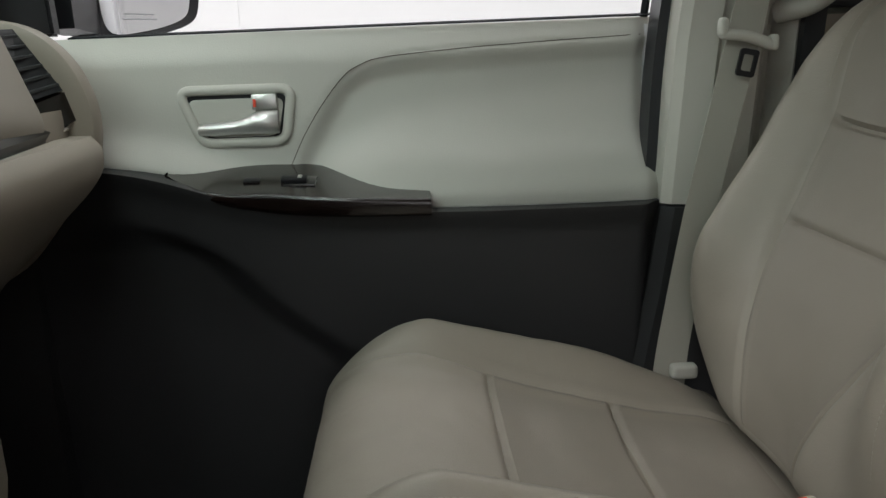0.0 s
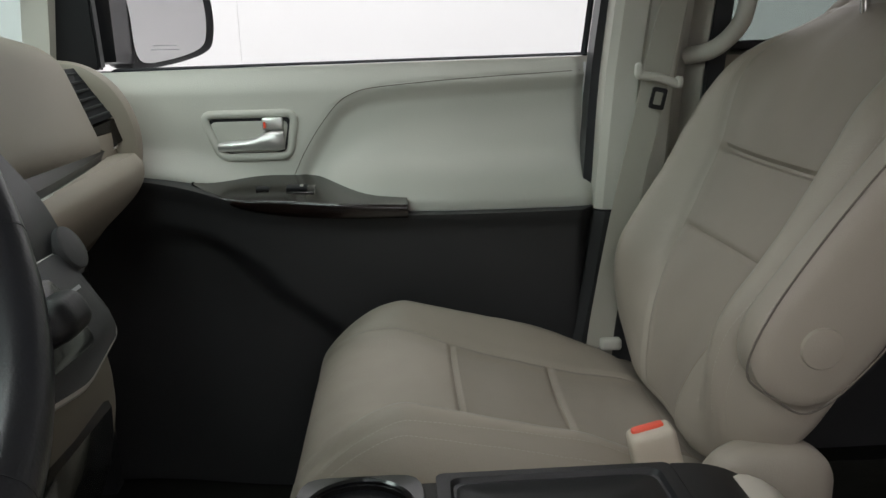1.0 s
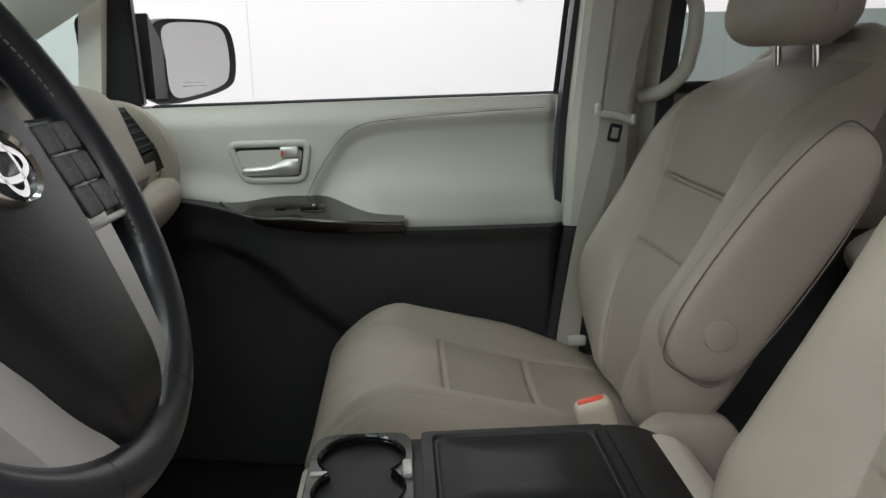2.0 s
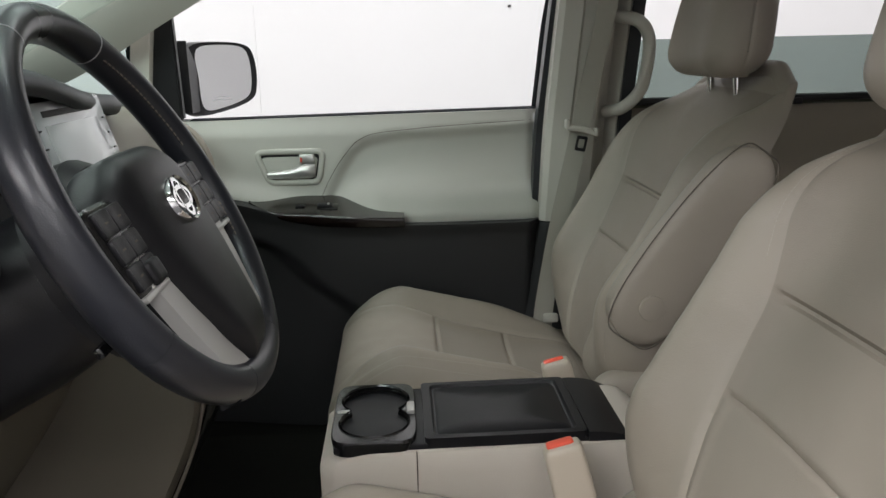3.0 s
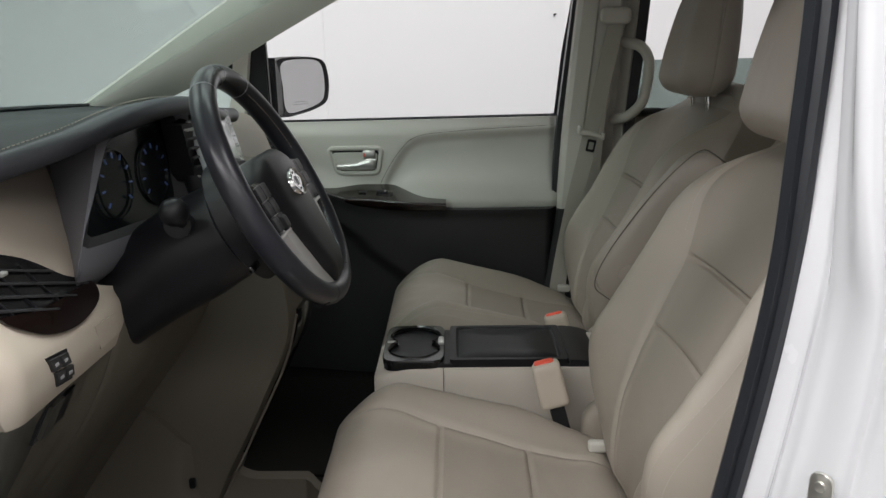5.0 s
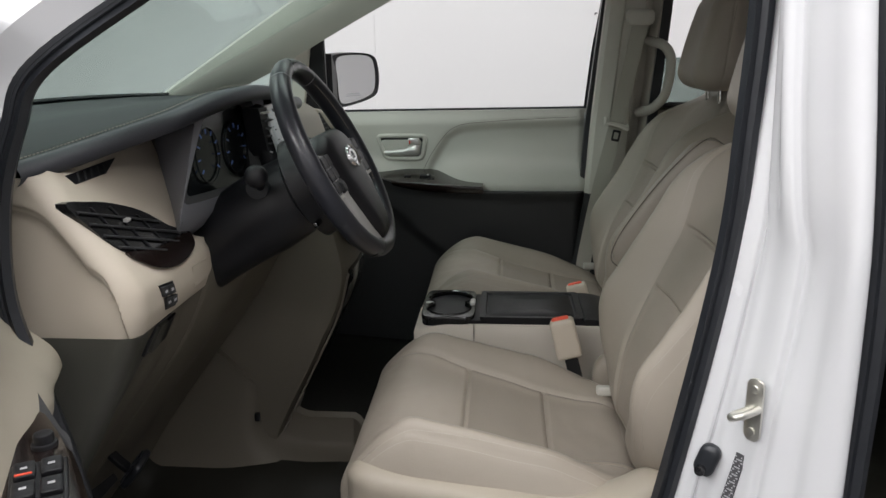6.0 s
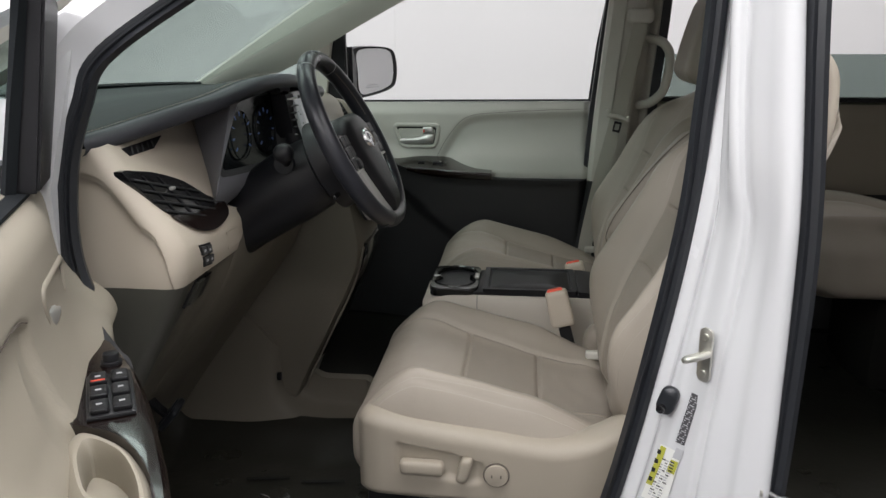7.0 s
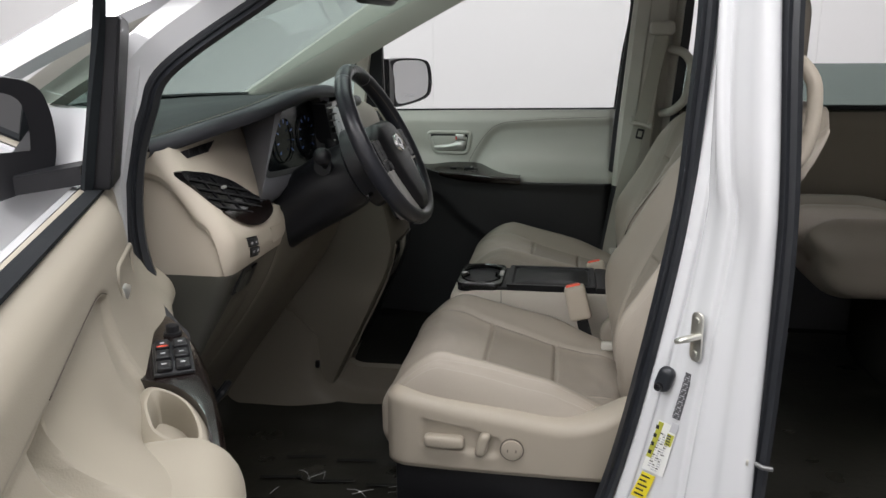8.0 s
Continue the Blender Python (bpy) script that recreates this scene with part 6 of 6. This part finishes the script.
rim_deep = quad_ring([(-0.314, -0.438, 1.272), (-0.308, -0.246, 1.284), (-0.297, -0.252, 1.138), (-0.319, -0.526, 1.154)], 0.12)
part("gauge_hood", loft([rim_skirt, rim_out, rim_mid, rim_in], False), SLATE, dash, "slate grey gauge housing")
part("gauge_funnel", loft([rim_in, rim_deep], False), DARK, dash, "charcoal inner wall of the gauge housing")
gl = part("gauge_lens", loft([rim_deep, [p + Vector((-0.01, 0, 0)) for p in rim_deep]]), LENS, dash, "dark glossy gauge cluster")
GM = frame_of((-0.3085, -0.372, 1.210), (0.05, 1, -0.02), (-0.07, 0, 1))
for cx, rr in ((-0.062, 0.050), (0.062, 0.050)):
    part("gauge_ring", moved(ring_plate([(cx + rr * math.cos(t), rr * math.sin(t)) for t in [2 * math.pi * k / 36 for k in range(36)]], [(cx + rr * 0.94 * math.cos(t), rr * 0.94 * math.sin(t)) for t in [2 * math.pi * k / 36 for k in range(36)]], 0.003), GM), LENS, gl)
    for k in range(9):
        t = radians(220 - 32 * k)
        part("gauge_tick", moved(box(0.008, 0.0022, 0.002, (0, 0, 0)), GM @ Matrix.Translation((cx + 0.040 * math.cos(t), 0.040 * math.sin(t), 0.003)) @ Euler((0, 0, t)).to_matrix().to_4x4()), BLUE, gl)

# narrow centre vent between gauges and screen
cv = part("centre_vent", loft([[(-0.268, -0.272, 1.276), (-0.262, -0.238, 1.276), (-0.258, -0.215, 1.185), (-0.262, -0.245, 1.182)], [(-0.30, -0.272, 1.276), (-0.30, -0.238, 1.276), (-0.30, -0.215, 1.185), (-0.30, -0.245, 1.182)]]), BLACK, dash, "narrow black centre air vent")
for i in range(6):
    t = (i + 0.5) / 6
    a, b = Vector((-0.266, -0.271, 1.275)).lerp(Vector((-0.260, -0.244, 1.183)), t), Vector((-0.260, -0.239, 1.275)).lerp(Vector((-0.256, -0.216, 1.186)), t)
    part("vent_slat", loft([[a + Vector((0, 0, -0.0015)), a + Vector((0.006, 0, -0.0025)), a + Vector((0.006, 0, 0)), a + Vector((0, 0, 0.0015))], [b + Vector((0, 0, -0.0015)), b + Vector((0.006, 0, -0.0025)), b + Vector((0.006, 0, 0)), b + Vector((0, 0, 0.0015))]]), SILVER if i % 5 == 0 else DARK, cv)

# centre stack with screen and shift panel
scr = frame_of((-0.256, -0.126, 1.222), (-0.02, 1, 0), (-0.28, 0, 1))
part("screen_surround", moved(softbox((0.122, 0.074, 0.02), (0.02, 0.02, 0.015), (12, 10, 4)), scr @ Matrix.Translation((0.0, -0.006, -0.024))), BLACK, dash, "black screen surround")
sc = part("screen_frame", moved(box(0.226, 0.120, 0.010, (0, 0, 0), 0.004), scr), SCREEN, dash, "silver grey radio screen")
part("screen", moved(box(0.158, 0.084, 0.004, (0, -0.010, 0.0045), 0.001), scr), material("pale_screen_glass", (0.55, 0.56, 0.57), 0.1, coat=0.5), sc)
part("disc_slot", moved(box(0.15, 0.007, 0.003, (0, 0.045, 0.005), 0.001), scr), PRINT, sc)
for sx in (-1, 1):
    for r in range(4):
        part("screen_button", moved(box(0.008, 0.0022, 0.002, (sx * 0.098, 0.028 - 0.020 * r, 0.006), 0.001), scr), PRINT, sc)


def stack_x(z):
    return curve_at([(0.40, -0.36), (0.55, -0.30), (0.72, -0.215), (0.90, -0.148), (0.98, -0.160), (1.02, -0.170), (1.08, -0.19), (1.15, -0.235), (1.2, -0.25)], z)


rings = []
for i in range(31):
    z = 0.40 + 0.77 * i / 30
    x = stack_x(z)
    w = 0.125 + 0.01 * (1.1 - z)
    rings.append([(x - 0.45, -w, z), (x - 0.03, -w, z), (x - 0.008, -w + 0.008, z), (x, -w + 0.03, z), (x + 0.004, 0.0, z), (x, w - 0.03, z), (x - 0.008, w - 0.008, z), (x - 0.03, w, z), (x - 0.45, w, z)])
part("stack_body", loft(rings), SHADED_TAUPE, dash, "taupe sided centre stack")
def stack_panel(z0, z1, y0, y1):
    rings = []
    for k in range(13):
        z = z0 + (z1 - z0) * k / 12
        x = stack_x(z)
        rings.append([(x + 0.004, y0, z), (x + 0.011, y0 + 0.012, z), (x + 0.011, y1 - 0.012, z), (x + 0.004, y1, z), (x - 0.006, y1 - 0.006, z), (x - 0.006, y0 + 0.006, z)])
    return loft(rings)


part("stack_face", stack_panel(1.03, 1.15, -0.095, 0.098), BLACK, dash, "black control panel under the screen")
part("lower_tray", stack_panel(0.60, 0.905, -0.088, 0.072), BLACK_GLOSS, dash, "gloss black lower panel of the centre stack")
part("stack_edge", sweep(spline([(stack_x(z) + 0.004, -0.104, z) for z in (0.52, 0.66, 0.80, 0.90)], 6), circle(0.0025, 8), (0, 1, 0)), TAUPE, dash, "taupe edge strip")
shp = frame_of((-0.156, 0.0, 0.998), (0, 1, 0), (-0.55, 0, 1))
outline = round_poly([(-0.105, 0.045), (-0.110, -0.036), (-0.02, -0.050), (0.074, -0.036), (0.070, 0.045)], 0.018)
sh = part("shift_plate", moved(plate(outline, 0.016, 0.003), shp), DARK, dash, "charcoal shift plate")
part("shift_trim", moved(sweep([(x, y, 0.010) for x, y in outline], circle(0.0042, 8), (0, 0, 1), True), shp), SILVER, sh, "silver rim of the shift plate")
part("shift_gate", moved(plate(round_poly([(-0.090, 0.032), (-0.090, -0.026), (0.022, -0.030), (0.022, 0.032)], 0.012), 0.003, 0.001), shp @ Matrix.Translation((0, 0, 0.016))), BLACK_GLOSS, sh)
part("shift_mark", moved(box(0.020, 0.003, 0.001, (0.045, 0.012, 0.0168)), shp), PRINT_GREY, sh)
part("shift_lever", sweep([shp @ Vector((-0.06, 0.0, 0.016)), shp @ Vector((-0.06, 0.004, 0.040))], circle(0.008, 10), (0, 1, 0)), BLACK, sh)
part("shift_knob", moved(softbox((0.024, 0.016, 0.020), (0.014, 0.012, 0.014), (10, 10, 10)), shp @ Matrix.Translation((-0.06, 0.006, 0.046))), BLACK, sh)
kb = frame_of((-0.176, 0.080, 1.036), (0, 1, 0), (-0.5, 0, 1))
part("climate_knob", moved(joined(disc(0.024, 0.014, 28, 0.003), moved(disc(0.020, 0.006, 28, 0.002), Matrix.Translation((0, 0, 0.014)))), kb), DARK, dash, "charcoal climate knob")
part("knob_ring", moved(sweep([(0.0255 * math.cos(t), 0.0255 * math.sin(t), 0.004) for t in [2 * math.pi * k / 32 for k in range(32)]], circle(0.0022, 6), (0, 0, 1), True), kb), SILVER, dash)


# passenger side: padded upper box, burl strip, lower glovebox
def far_box(x, y, z):
    t = max(0.0, (y + 0.31) / 0.67)
    x = x - 0.075 * t ** 1.6 - 0.03 * (z / 0.085)
    z = z - 0.03 * t ** 2
    return (x - 0.425, y + 0.290, z + 0.158 + 1.0)


part("upper_box", softbox((0.15, 0.360, 0.092), (0.05, 0.03, 0.045), (16, 40, 18), far_box), LEATHER_INSERT, dash, "taupe padded passenger dashboard box")


def strip_x(y):
    return -0.270 - 0.075 * max(0, (y - 0.02) / 0.62) ** 1.6


ys = [-0.03 + 0.70 * k / 24 for k in range(25)]
SATIN_BURL = material("satin_burl_trim", (0.008, 0.0055, 0.0045), 0.4, coat=0.12, spec=0.25)
part("burl_strip", loft([[(strip_x(y) - 0.06, y, 1.092 - 0.01 * y), (strip_x(y) + 0.004, y, 1.082 - 0.01 * y), (strip_x(y) + 0.016, y, 1.060 - 0.0 * y), (strip_x(y) + 0.010, y, 1.045), (strip_x(y) - 0.06, y, 1.045)] for y in ys]), SATIN_BURL, dash, "dark burl strip")
part("chrome_strip", sweep([(strip_x(y) + 0.014, y, 1.048) for y in ys], circle(0.0035, 8), (0, 0, 1)), CHROME, dash, "chrome line under the burl strip")


def glove(u, v):
    y = 0.12 + 0.62 * u
    z = 0.74 + 0.31 * v
    x = curve_at([(0.74, -0.50), (0.85, -0.42), (0.93, -0.335), (1.0, -0.268), (1.03, -0.262), (1.05, -0.275)], z)
    x -= 0.03 * ((y - 0.12) / 0.62) ** 2 + 0.10 * smooth01((u - 0.9) / 0.1) ** 2
    return (x, y, z)


part("glovebox", sheet(glove, 40, 40, (-0.05, 0, 0)), GLOVE, dash, "taupe lower glovebox")


# rounded end of the dashboard by the passenger door, with its vent and burl corner
END_SIDE = spline([(-0.60, 0, 1.195), (-0.45, 0, 1.198), (-0.372, 0, 1.189), (-0.322, 0, 1.152), (-0.296, 0, 1.092), (-0.298, 0, 1.03), (-0.318, 0, 0.995), (-0.37, 0, 0.925), (-0.44, 0, 0.86), (-0.60, 0, 0.80)], 5)


def end_ring(y, back):
    return [(p.x - back * (1 if p.z < 1.19 else 0.5), y, p.z - 0.25 * back) for p in END_SIDE]


part("far_end", loft([end_ring(y, b) for y, b in ((0.690, 0.055), (0.690, 0.012), (0.693, 0.004), (0.70, 0.0), (0.715, 0.001), (0.735, 0.008), (0.755, 0.022), (0.785, 0.05))]), GLOVE, dash, "taupe rounded dashboard end by the passenger door")
part("end_face", loft([[(p.x - 0.035, y, p.z - 0.008) for p in END_SIDE[20:]] for y in (0.56, 0.692)]), GLOVE, dash)
pv = part("passenger_vent", loft([[(-0.40, 0.625, 1.180), (-0.378, 0.689, 1.184), (-0.328, 0.689, 1.108), (-0.362, 0.640, 1.094)], [(-0.44, 0.625, 1.17), (-0.42, 0.689, 1.174), (-0.38, 0.689, 1.098), (-0.40, 0.640, 1.084)]]), BLACK, dash, "black passenger air vent")
for i in range(6):
    t = (i + 0.5) / 6
    a, b = Vector((-0.400, 0.625, 1.178)).lerp(Vector((-0.362, 0.640, 1.096)), t), Vector((-0.378, 0.688, 1.182)).lerp(Vector((-0.328, 0.688, 1.110)), t)
    part("vent_slat", loft([[a + Vector((-0.004, 0, -0.0015)), a + Vector((0.001, 0, -0.002)), a + Vector((0.001, 0, 0.001)), a + Vector((-0.004, 0, 0.0015))], [b + Vector((-0.004, 0, -0.0015)), b + Vector((0.001, 0, -0.002)), b + Vector((0.001, 0, 0.001)), b + Vector((-0.004, 0, 0.0015))]]), DARK, pv)
part("burl_corner", loft([[(-0.365, 0.60, 1.088), (-0.356, 0.645, 1.090), (-0.326, 0.691, 1.106), (-0.314, 0.693, 1.072), (-0.350, 0.66, 1.050), (-0.362, 0.60, 1.048)], [(-0.42, 0.60, 1.088), (-0.41, 0.645, 1.090), (-0.38, 0.691, 1.106), (-0.37, 0.693, 1.072), (-0.40, 0.66, 1.050), (-0.42, 0.60, 1.048)]]), WOOD, dash, "glossy burl corner under the vent")
part("chrome_corner", sweep([(-0.352, 0.60, 1.050), (-0.343, 0.66, 1.052), (-0.326, 0.686, 1.062)], circle(0.003, 8), (0, 0, 1)), CHROME, dash)
part("chrome_tab", moved(box(0.006, 0.03, 0.010, (0, 0, 0), 0.002), Matrix.Translation((-0.352, 0.648, 1.082))), CHROME, dash)


# tunnel trim beside the footwell, pedal, mats
tr = thing("footwell_trim", (-0.45, -0.10, 0.395), "taupe plastic trim beside the driver footwell", "trim panel")
part("panel", sheet(lambda u, v: (-0.85 + 0.75 * u, -0.145 - 0.06 * (1 - v) ** 2 + 0.05 * smooth01((u - 0.62) / 0.08) * (1 - smooth01((u - 0.93) / 0.06)) * smooth01((v - 0.35) / 0.25), 0.395 + (0.34 - 0.19 * smooth01((u - 0.50) / 0.3)) * v), 60, 24, (0, 0.03, 0)), SHADED_TAUPE, tr)
part("pocket_hole", moved(box(0.012, 0.012, 0.02, (0, 0, 0), 0.003), Matrix.Translation((-0.36, -0.150, 0.57))), BLACK, tr)
ped = thing("brake_pedal", (-0.62, -0.42, 0.50), "black rubber brake pedal on a steel arm", "pedal")
part("pad", moved(box(0.018, 0.085, 0.055, (0, 0, 0), 0.006), Matrix.Translation((-0.60, -0.42, 0.56)) @ Euler((0, radians(-35), 0)).to_matrix().to_4x4()), RUBBER, ped)
part("arm", sweep(spline([(-0.61, -0.42, 0.57), (-0.66, -0.42, 0.70), (-0.68, -0.42, 0.86)], 5), circle(0.009, 8), (0, 1, 0)), STEEL, ped)
FILM = material("clear_mat_film", (0.018, 0.0175, 0.014), 0.30, grain=0.8, grain_scale=40, blotch=0.2, coat=0.2)
structure("floor_mat", sheet(lambda u, v: (-0.72 + 0.78 * u, -0.72 + 0.56 * v, 0.402 + 0.0035 * noise.noise(Vector((u * 9, v * 7, 0))) + 0.10 * smooth01((0.18 - u) / 0.18) + 0.065 * smooth01((v - 0.72) / 0.28) ** 2), 40, 30, (0, 0, -0.006)), FILM, "black floor mat under clear protective film", "floor mat")
structure("rear_floor_mat", sheet(lambda u, v: (0.62 + 1.0 * u, -0.76 + 1.5 * v, 0.402 + 0.004 * noise.noise(Vector((u * 11, v * 12, 3)))), 40, 50, (0, 0, -0.006)), FILM, "dark carpet under clear film behind the front seats", "floor mat")
mat_far = structure("floor_mat_far", sheet(lambda u, v: (-0.72 + 0.72 * u, 0.16 + 0.56 * v, 0.402 + 0.10 * smooth01((0.18 - u) / 0.18)), 12, 10, (0, 0, -0.006)), CARPET, "black carpet floor mat", "floor mat")

pin = thing("door_pin", (0.60, -0.88, 0.76), "small steel guide pin behind the white pillar", "door pin")
part("plate", moved(disc(0.012, 0.004, 16, 0.001), frame_of((0.588, -0.892, 0.775), (0, 0, 1), (0.3, 1, 0))), STEEL, pin)
part("shank", sweep([(0.588, -0.892, 0.775), (0.606, -0.90, 0.768), (0.622, -0.90, 0.766)], circle(0.004, 10), (0, 0, 1)), DULL_STEEL, pin)

# ---- centre pillar fittings: striker, door switch, labels ----
st = thing("door_striker", (0.487, -0.868, 0.955), "bare steel door striker on the white pillar", "door striker")
shut = frame_of((0.506, -0.838, 0.955), (0.62, -0.78, 0.0), (0.0, 0.0, 1.0))
part("striker_plate", moved(plate(rrect(0.022, 0.082, 0.009, 5), 0.004, 0.001), shut), STEEL, st)
part("striker_loop", sweep(spline([shut @ Vector((0.008, 0.004, 0.004)), shut @ Vector((0.006, 0.003, 0.028)), shut @ Vector((0.002, 0.002, 0.038)), shut @ Vector((-0.006, -0.002, 0.038)), shut @ Vector((-0.010, -0.003, 0.028)), shut @ Vector((-0.010, -0.004, 0.004))], 5), circle(0.0048, 10), (0, 0, 1)), STEEL, st)
for dz in (-0.028, 0.028):
    part("screw", moved(disc(0.0055, 0.004, 12, 0.001), shut @ Matrix.Translation((0, dz, 0.003))), STEEL, st)
dsw = thing("door_switch", (0.47, -0.80, 0.855), "black rubber door light switch on the white pillar", "door switch")
sf = frame_of((0.466, -0.797, 0.862), (0.86, -0.50, -0.30), (0.28, -0.1, 1.0)) @ Matrix.Diagonal((0.85, 0.85, 0.85, 1.0))
part("rubber_body", moved(softbox((0.016, 0.027, 0.012), (0.0145, 0.0145, 0.008), (10, 12, 6)), sf), RUBBER, dsw)
part("plunger", moved(disc(0.008, 0.016, 16, 0.002), sf @ Matrix.Translation((-0.002, -0.014, 0.006))), BLACK_GLOSS, dsw)


# labels on the shut face of the centre pillar
def on_shut(s, z, lift=0.0012):
    xf = curve_at([(0.30, 0.30), (0.60, 0.392), (0.79, 0.434), (1.11, 0.486), (1.30, 0.502), (1.70, 0.515)], z)
    xm = curve_at([(0.30, 0.47), (0.90, 0.522), (1.16, 0.545), (1.20, 0.536), (1.70, 0.524)], z)
    a, b = Vector((xf + 0.022, -0.782, z)), Vector((xm - 0.006, -0.833, z))
    nrm = Vector((b.y - a.y, -(b.x - a.x), 0)).normalized()
    if nrm.y > 0:
        nrm = -nrm
    return a + (b - a) * s + nrm * (lift + 0.003)


def shut_label(name, s0, s1, z0, z1, mat, skew=0.0, lift=0.0012, parent=None, label=""):
    return part(name, sheet(lambda u, v: on_shut(s0 + (s1 - s0) * u + skew * v, z0 + (z1 - z0) * v, lift), 4, 6, (0, 0, -0.0003)), mat, parent, label)


LABEL_GREEN = material("olive_label_band", (0.42, 0.42, 0.06), 0.4)
lab = thing("tyre_label", on_shut(0.4, 0.69), "white printed tyre label with olive band on the pillar", "label")
shut_label("paper", 0.08, 0.60, 0.690, 0.786, LABEL_WHITE, 0.10, parent=lab)
shut_label("olive_band", 0.10, 0.24, 0.715, 0.784, LABEL_GREEN, 0.10, 0.0020, lab)
shut_label("olive_box", 0.46, 0.64, 0.748, 0.770, LABEL_GREEN, 0.04, 0.0020, lab)
shut_label("grey_block", 0.52, 0.70, 0.774, 0.792, PRINT_GREY, 0.04, 0.0020, lab)
for k in range(4):
    shut_label("print_bar", 0.13 + 0.01 * k, 0.21 + 0.012 * k, 0.722 + 0.016 * k, 0.729 + 0.016 * k, PRINT, 0.0, 0.0026, lab)
    shut_label("print_bar", 0.50, 0.60, 0.7505 + 0.005 * k, 0.7525 + 0.005 * k, PRINT, 0.0, 0.0026, lab)
for k in range(16):
    for c in range(3):
        if (k * 3 + c * 5) % 7:
            b0 = 0.20 + 0.095 * c + 0.0072 * k
            shut_label("print_bar", b0, b0 + 0.05 + 0.012 * ((k + 2 * c) % 4), 0.695 + 0.0046 * k, 0.6968 + 0.0046 * k, PRINT_GREY if (k + c) % 3 else PRINT, 0.0, 0.0022, lab)
dl = thing("code_label", on_shut(0.6, 0.80), "narrow dark printed code label on the pillar", "label")
shut_label("strip", 0.50, 0.72, 0.80, 0.885, material("dark_code_label", (0.07, 0.07, 0.075), 0.4), 0.12, parent=dl)
for k in range(22):
    for c in range(2):
        b0 = 0.515 + 0.0052 * k + 0.10 * c + 0.02 * ((k * 7 + c) % 3)
        shut_label("print_bar", b0, b0 + 0.03 + 0.015 * (k % 3), 0.802 + 0.0037 * k, 0.8036 + 0.0037 * k, PRINT_GREY, 0.0, 0.0022, dl)
wl = thing("warning_label", on_shut(0.2, 0.64), "small yellow warning label on the pillar", "label")
shut_label("paper", 0.02, 0.34, 0.635, 0.685, LABEL_YELLOW, 0.10, parent=wl)
for k in range(5):
    shut_label("print_bar", 0.08 + 0.012 * k, 0.30 + 0.012 * k - 0.05 * (k % 2), 0.641 + 0.009 * k, 0.644 + 0.009 * k, PRINT, 0.0, 0.0024, wl)

# driver's belt beside the seat
db = thing("driver_belt", (0.50, -0.66, 0.45), "beige webbing seat belt at the near centre pillar", "seat belt")
part("webbing", ribbon(spline([(0.560, -0.640, 1.40), (0.545, -0.655, 1.15), (0.525, -0.668, 0.90), (0.505, -0.675, 0.70), (0.49, -0.675, 0.48)], 6), 0.048, 0.0016, (0.6, -0.6, 0)), WEB, db)
part("belt_guide", moved(softbox((0.008, 0.026, 0.010), (0.005, 0.006, 0.006), (5, 10, 5)), Matrix.Translation((0.520, -0.660, 0.93))), CREAM, db)

rv = thing("rear_view_mirror", (-0.20, 0.0, 1.60), "black interior mirror hung at the top of the windshield", "mirror")
RVM = frame_of((-0.195, 0.0, 1.545), (0.18, 1, 0), (-0.15, 0, 1))
part("housing", moved(softbox((0.115, 0.034, 0.020), (0.030, 0.026, 0.014), (20, 10, 6)), RVM @ Matrix.Translation((0, 0, -0.012))), BLACK, rv)
part("mirror_glass", moved(plate(rrect(0.205, 0.054, 0.02, 5), 0.002), RVM @ Matrix.Translation((0, 0, 0.0075))), MIRROR, rv, "mirror glass")
part("stem", sweep([RVM @ Vector((0, 0.01, -0.03)), RVM @ Vector((0, 0.04, -0.06)), RVM @ Vector((0, 0.075, -0.10))], circle(0.009, 10), (0, 1, 0)), BLACK, rv)

# faint print of the protective film, and pale strands painted as glints on its folds
rngm = random.Random(5)
film = thing("mat_film", (-0.3, -0.42, 0.41), "clear wrinkled protective film with faint print and painted glints on the mat", "film")
PRINT_FILM = material("film_print", (0.006, 0.006, 0.006), 0.5)
for r in range(4):
    for k in range(3):
        part("print_bar", moved(box(0.10, 0.010, 0.0012), Matrix.Translation((-0.42 + 0.13 * k + 0.03 * r, -0.66 + 0.10 * r, 0.4105)) @ Euler((0, 0, radians(8))).to_matrix().to_4x4()), PRINT_FILM, film)
# pale grey stands in for light caught on the clear film's wrinkles
GLINT = material("film_fold_glint", (0.30, 0.30, 0.30), 0.15, coat=1.0)
for k in range(20):
    x, y = -0.36 + 0.36 * rngm.random(), -0.71 + 0.26 * rngm.random()
    a, l = rngm.uniform(0, 3.1), rngm.uniform(0.02, 0.06)
    part("wrinkle", sweep(spline([(x, y, 0.410), (x + l * math.cos(a) * 0.5, y + l * math.sin(a) * 0.5, 0.4145), (x + l * math.cos(a + 0.2), y + l * math.sin(a + 0.2), 0.410)], 4), circle(0.0009, 5), (0, 0, 1)), GLINT, film)
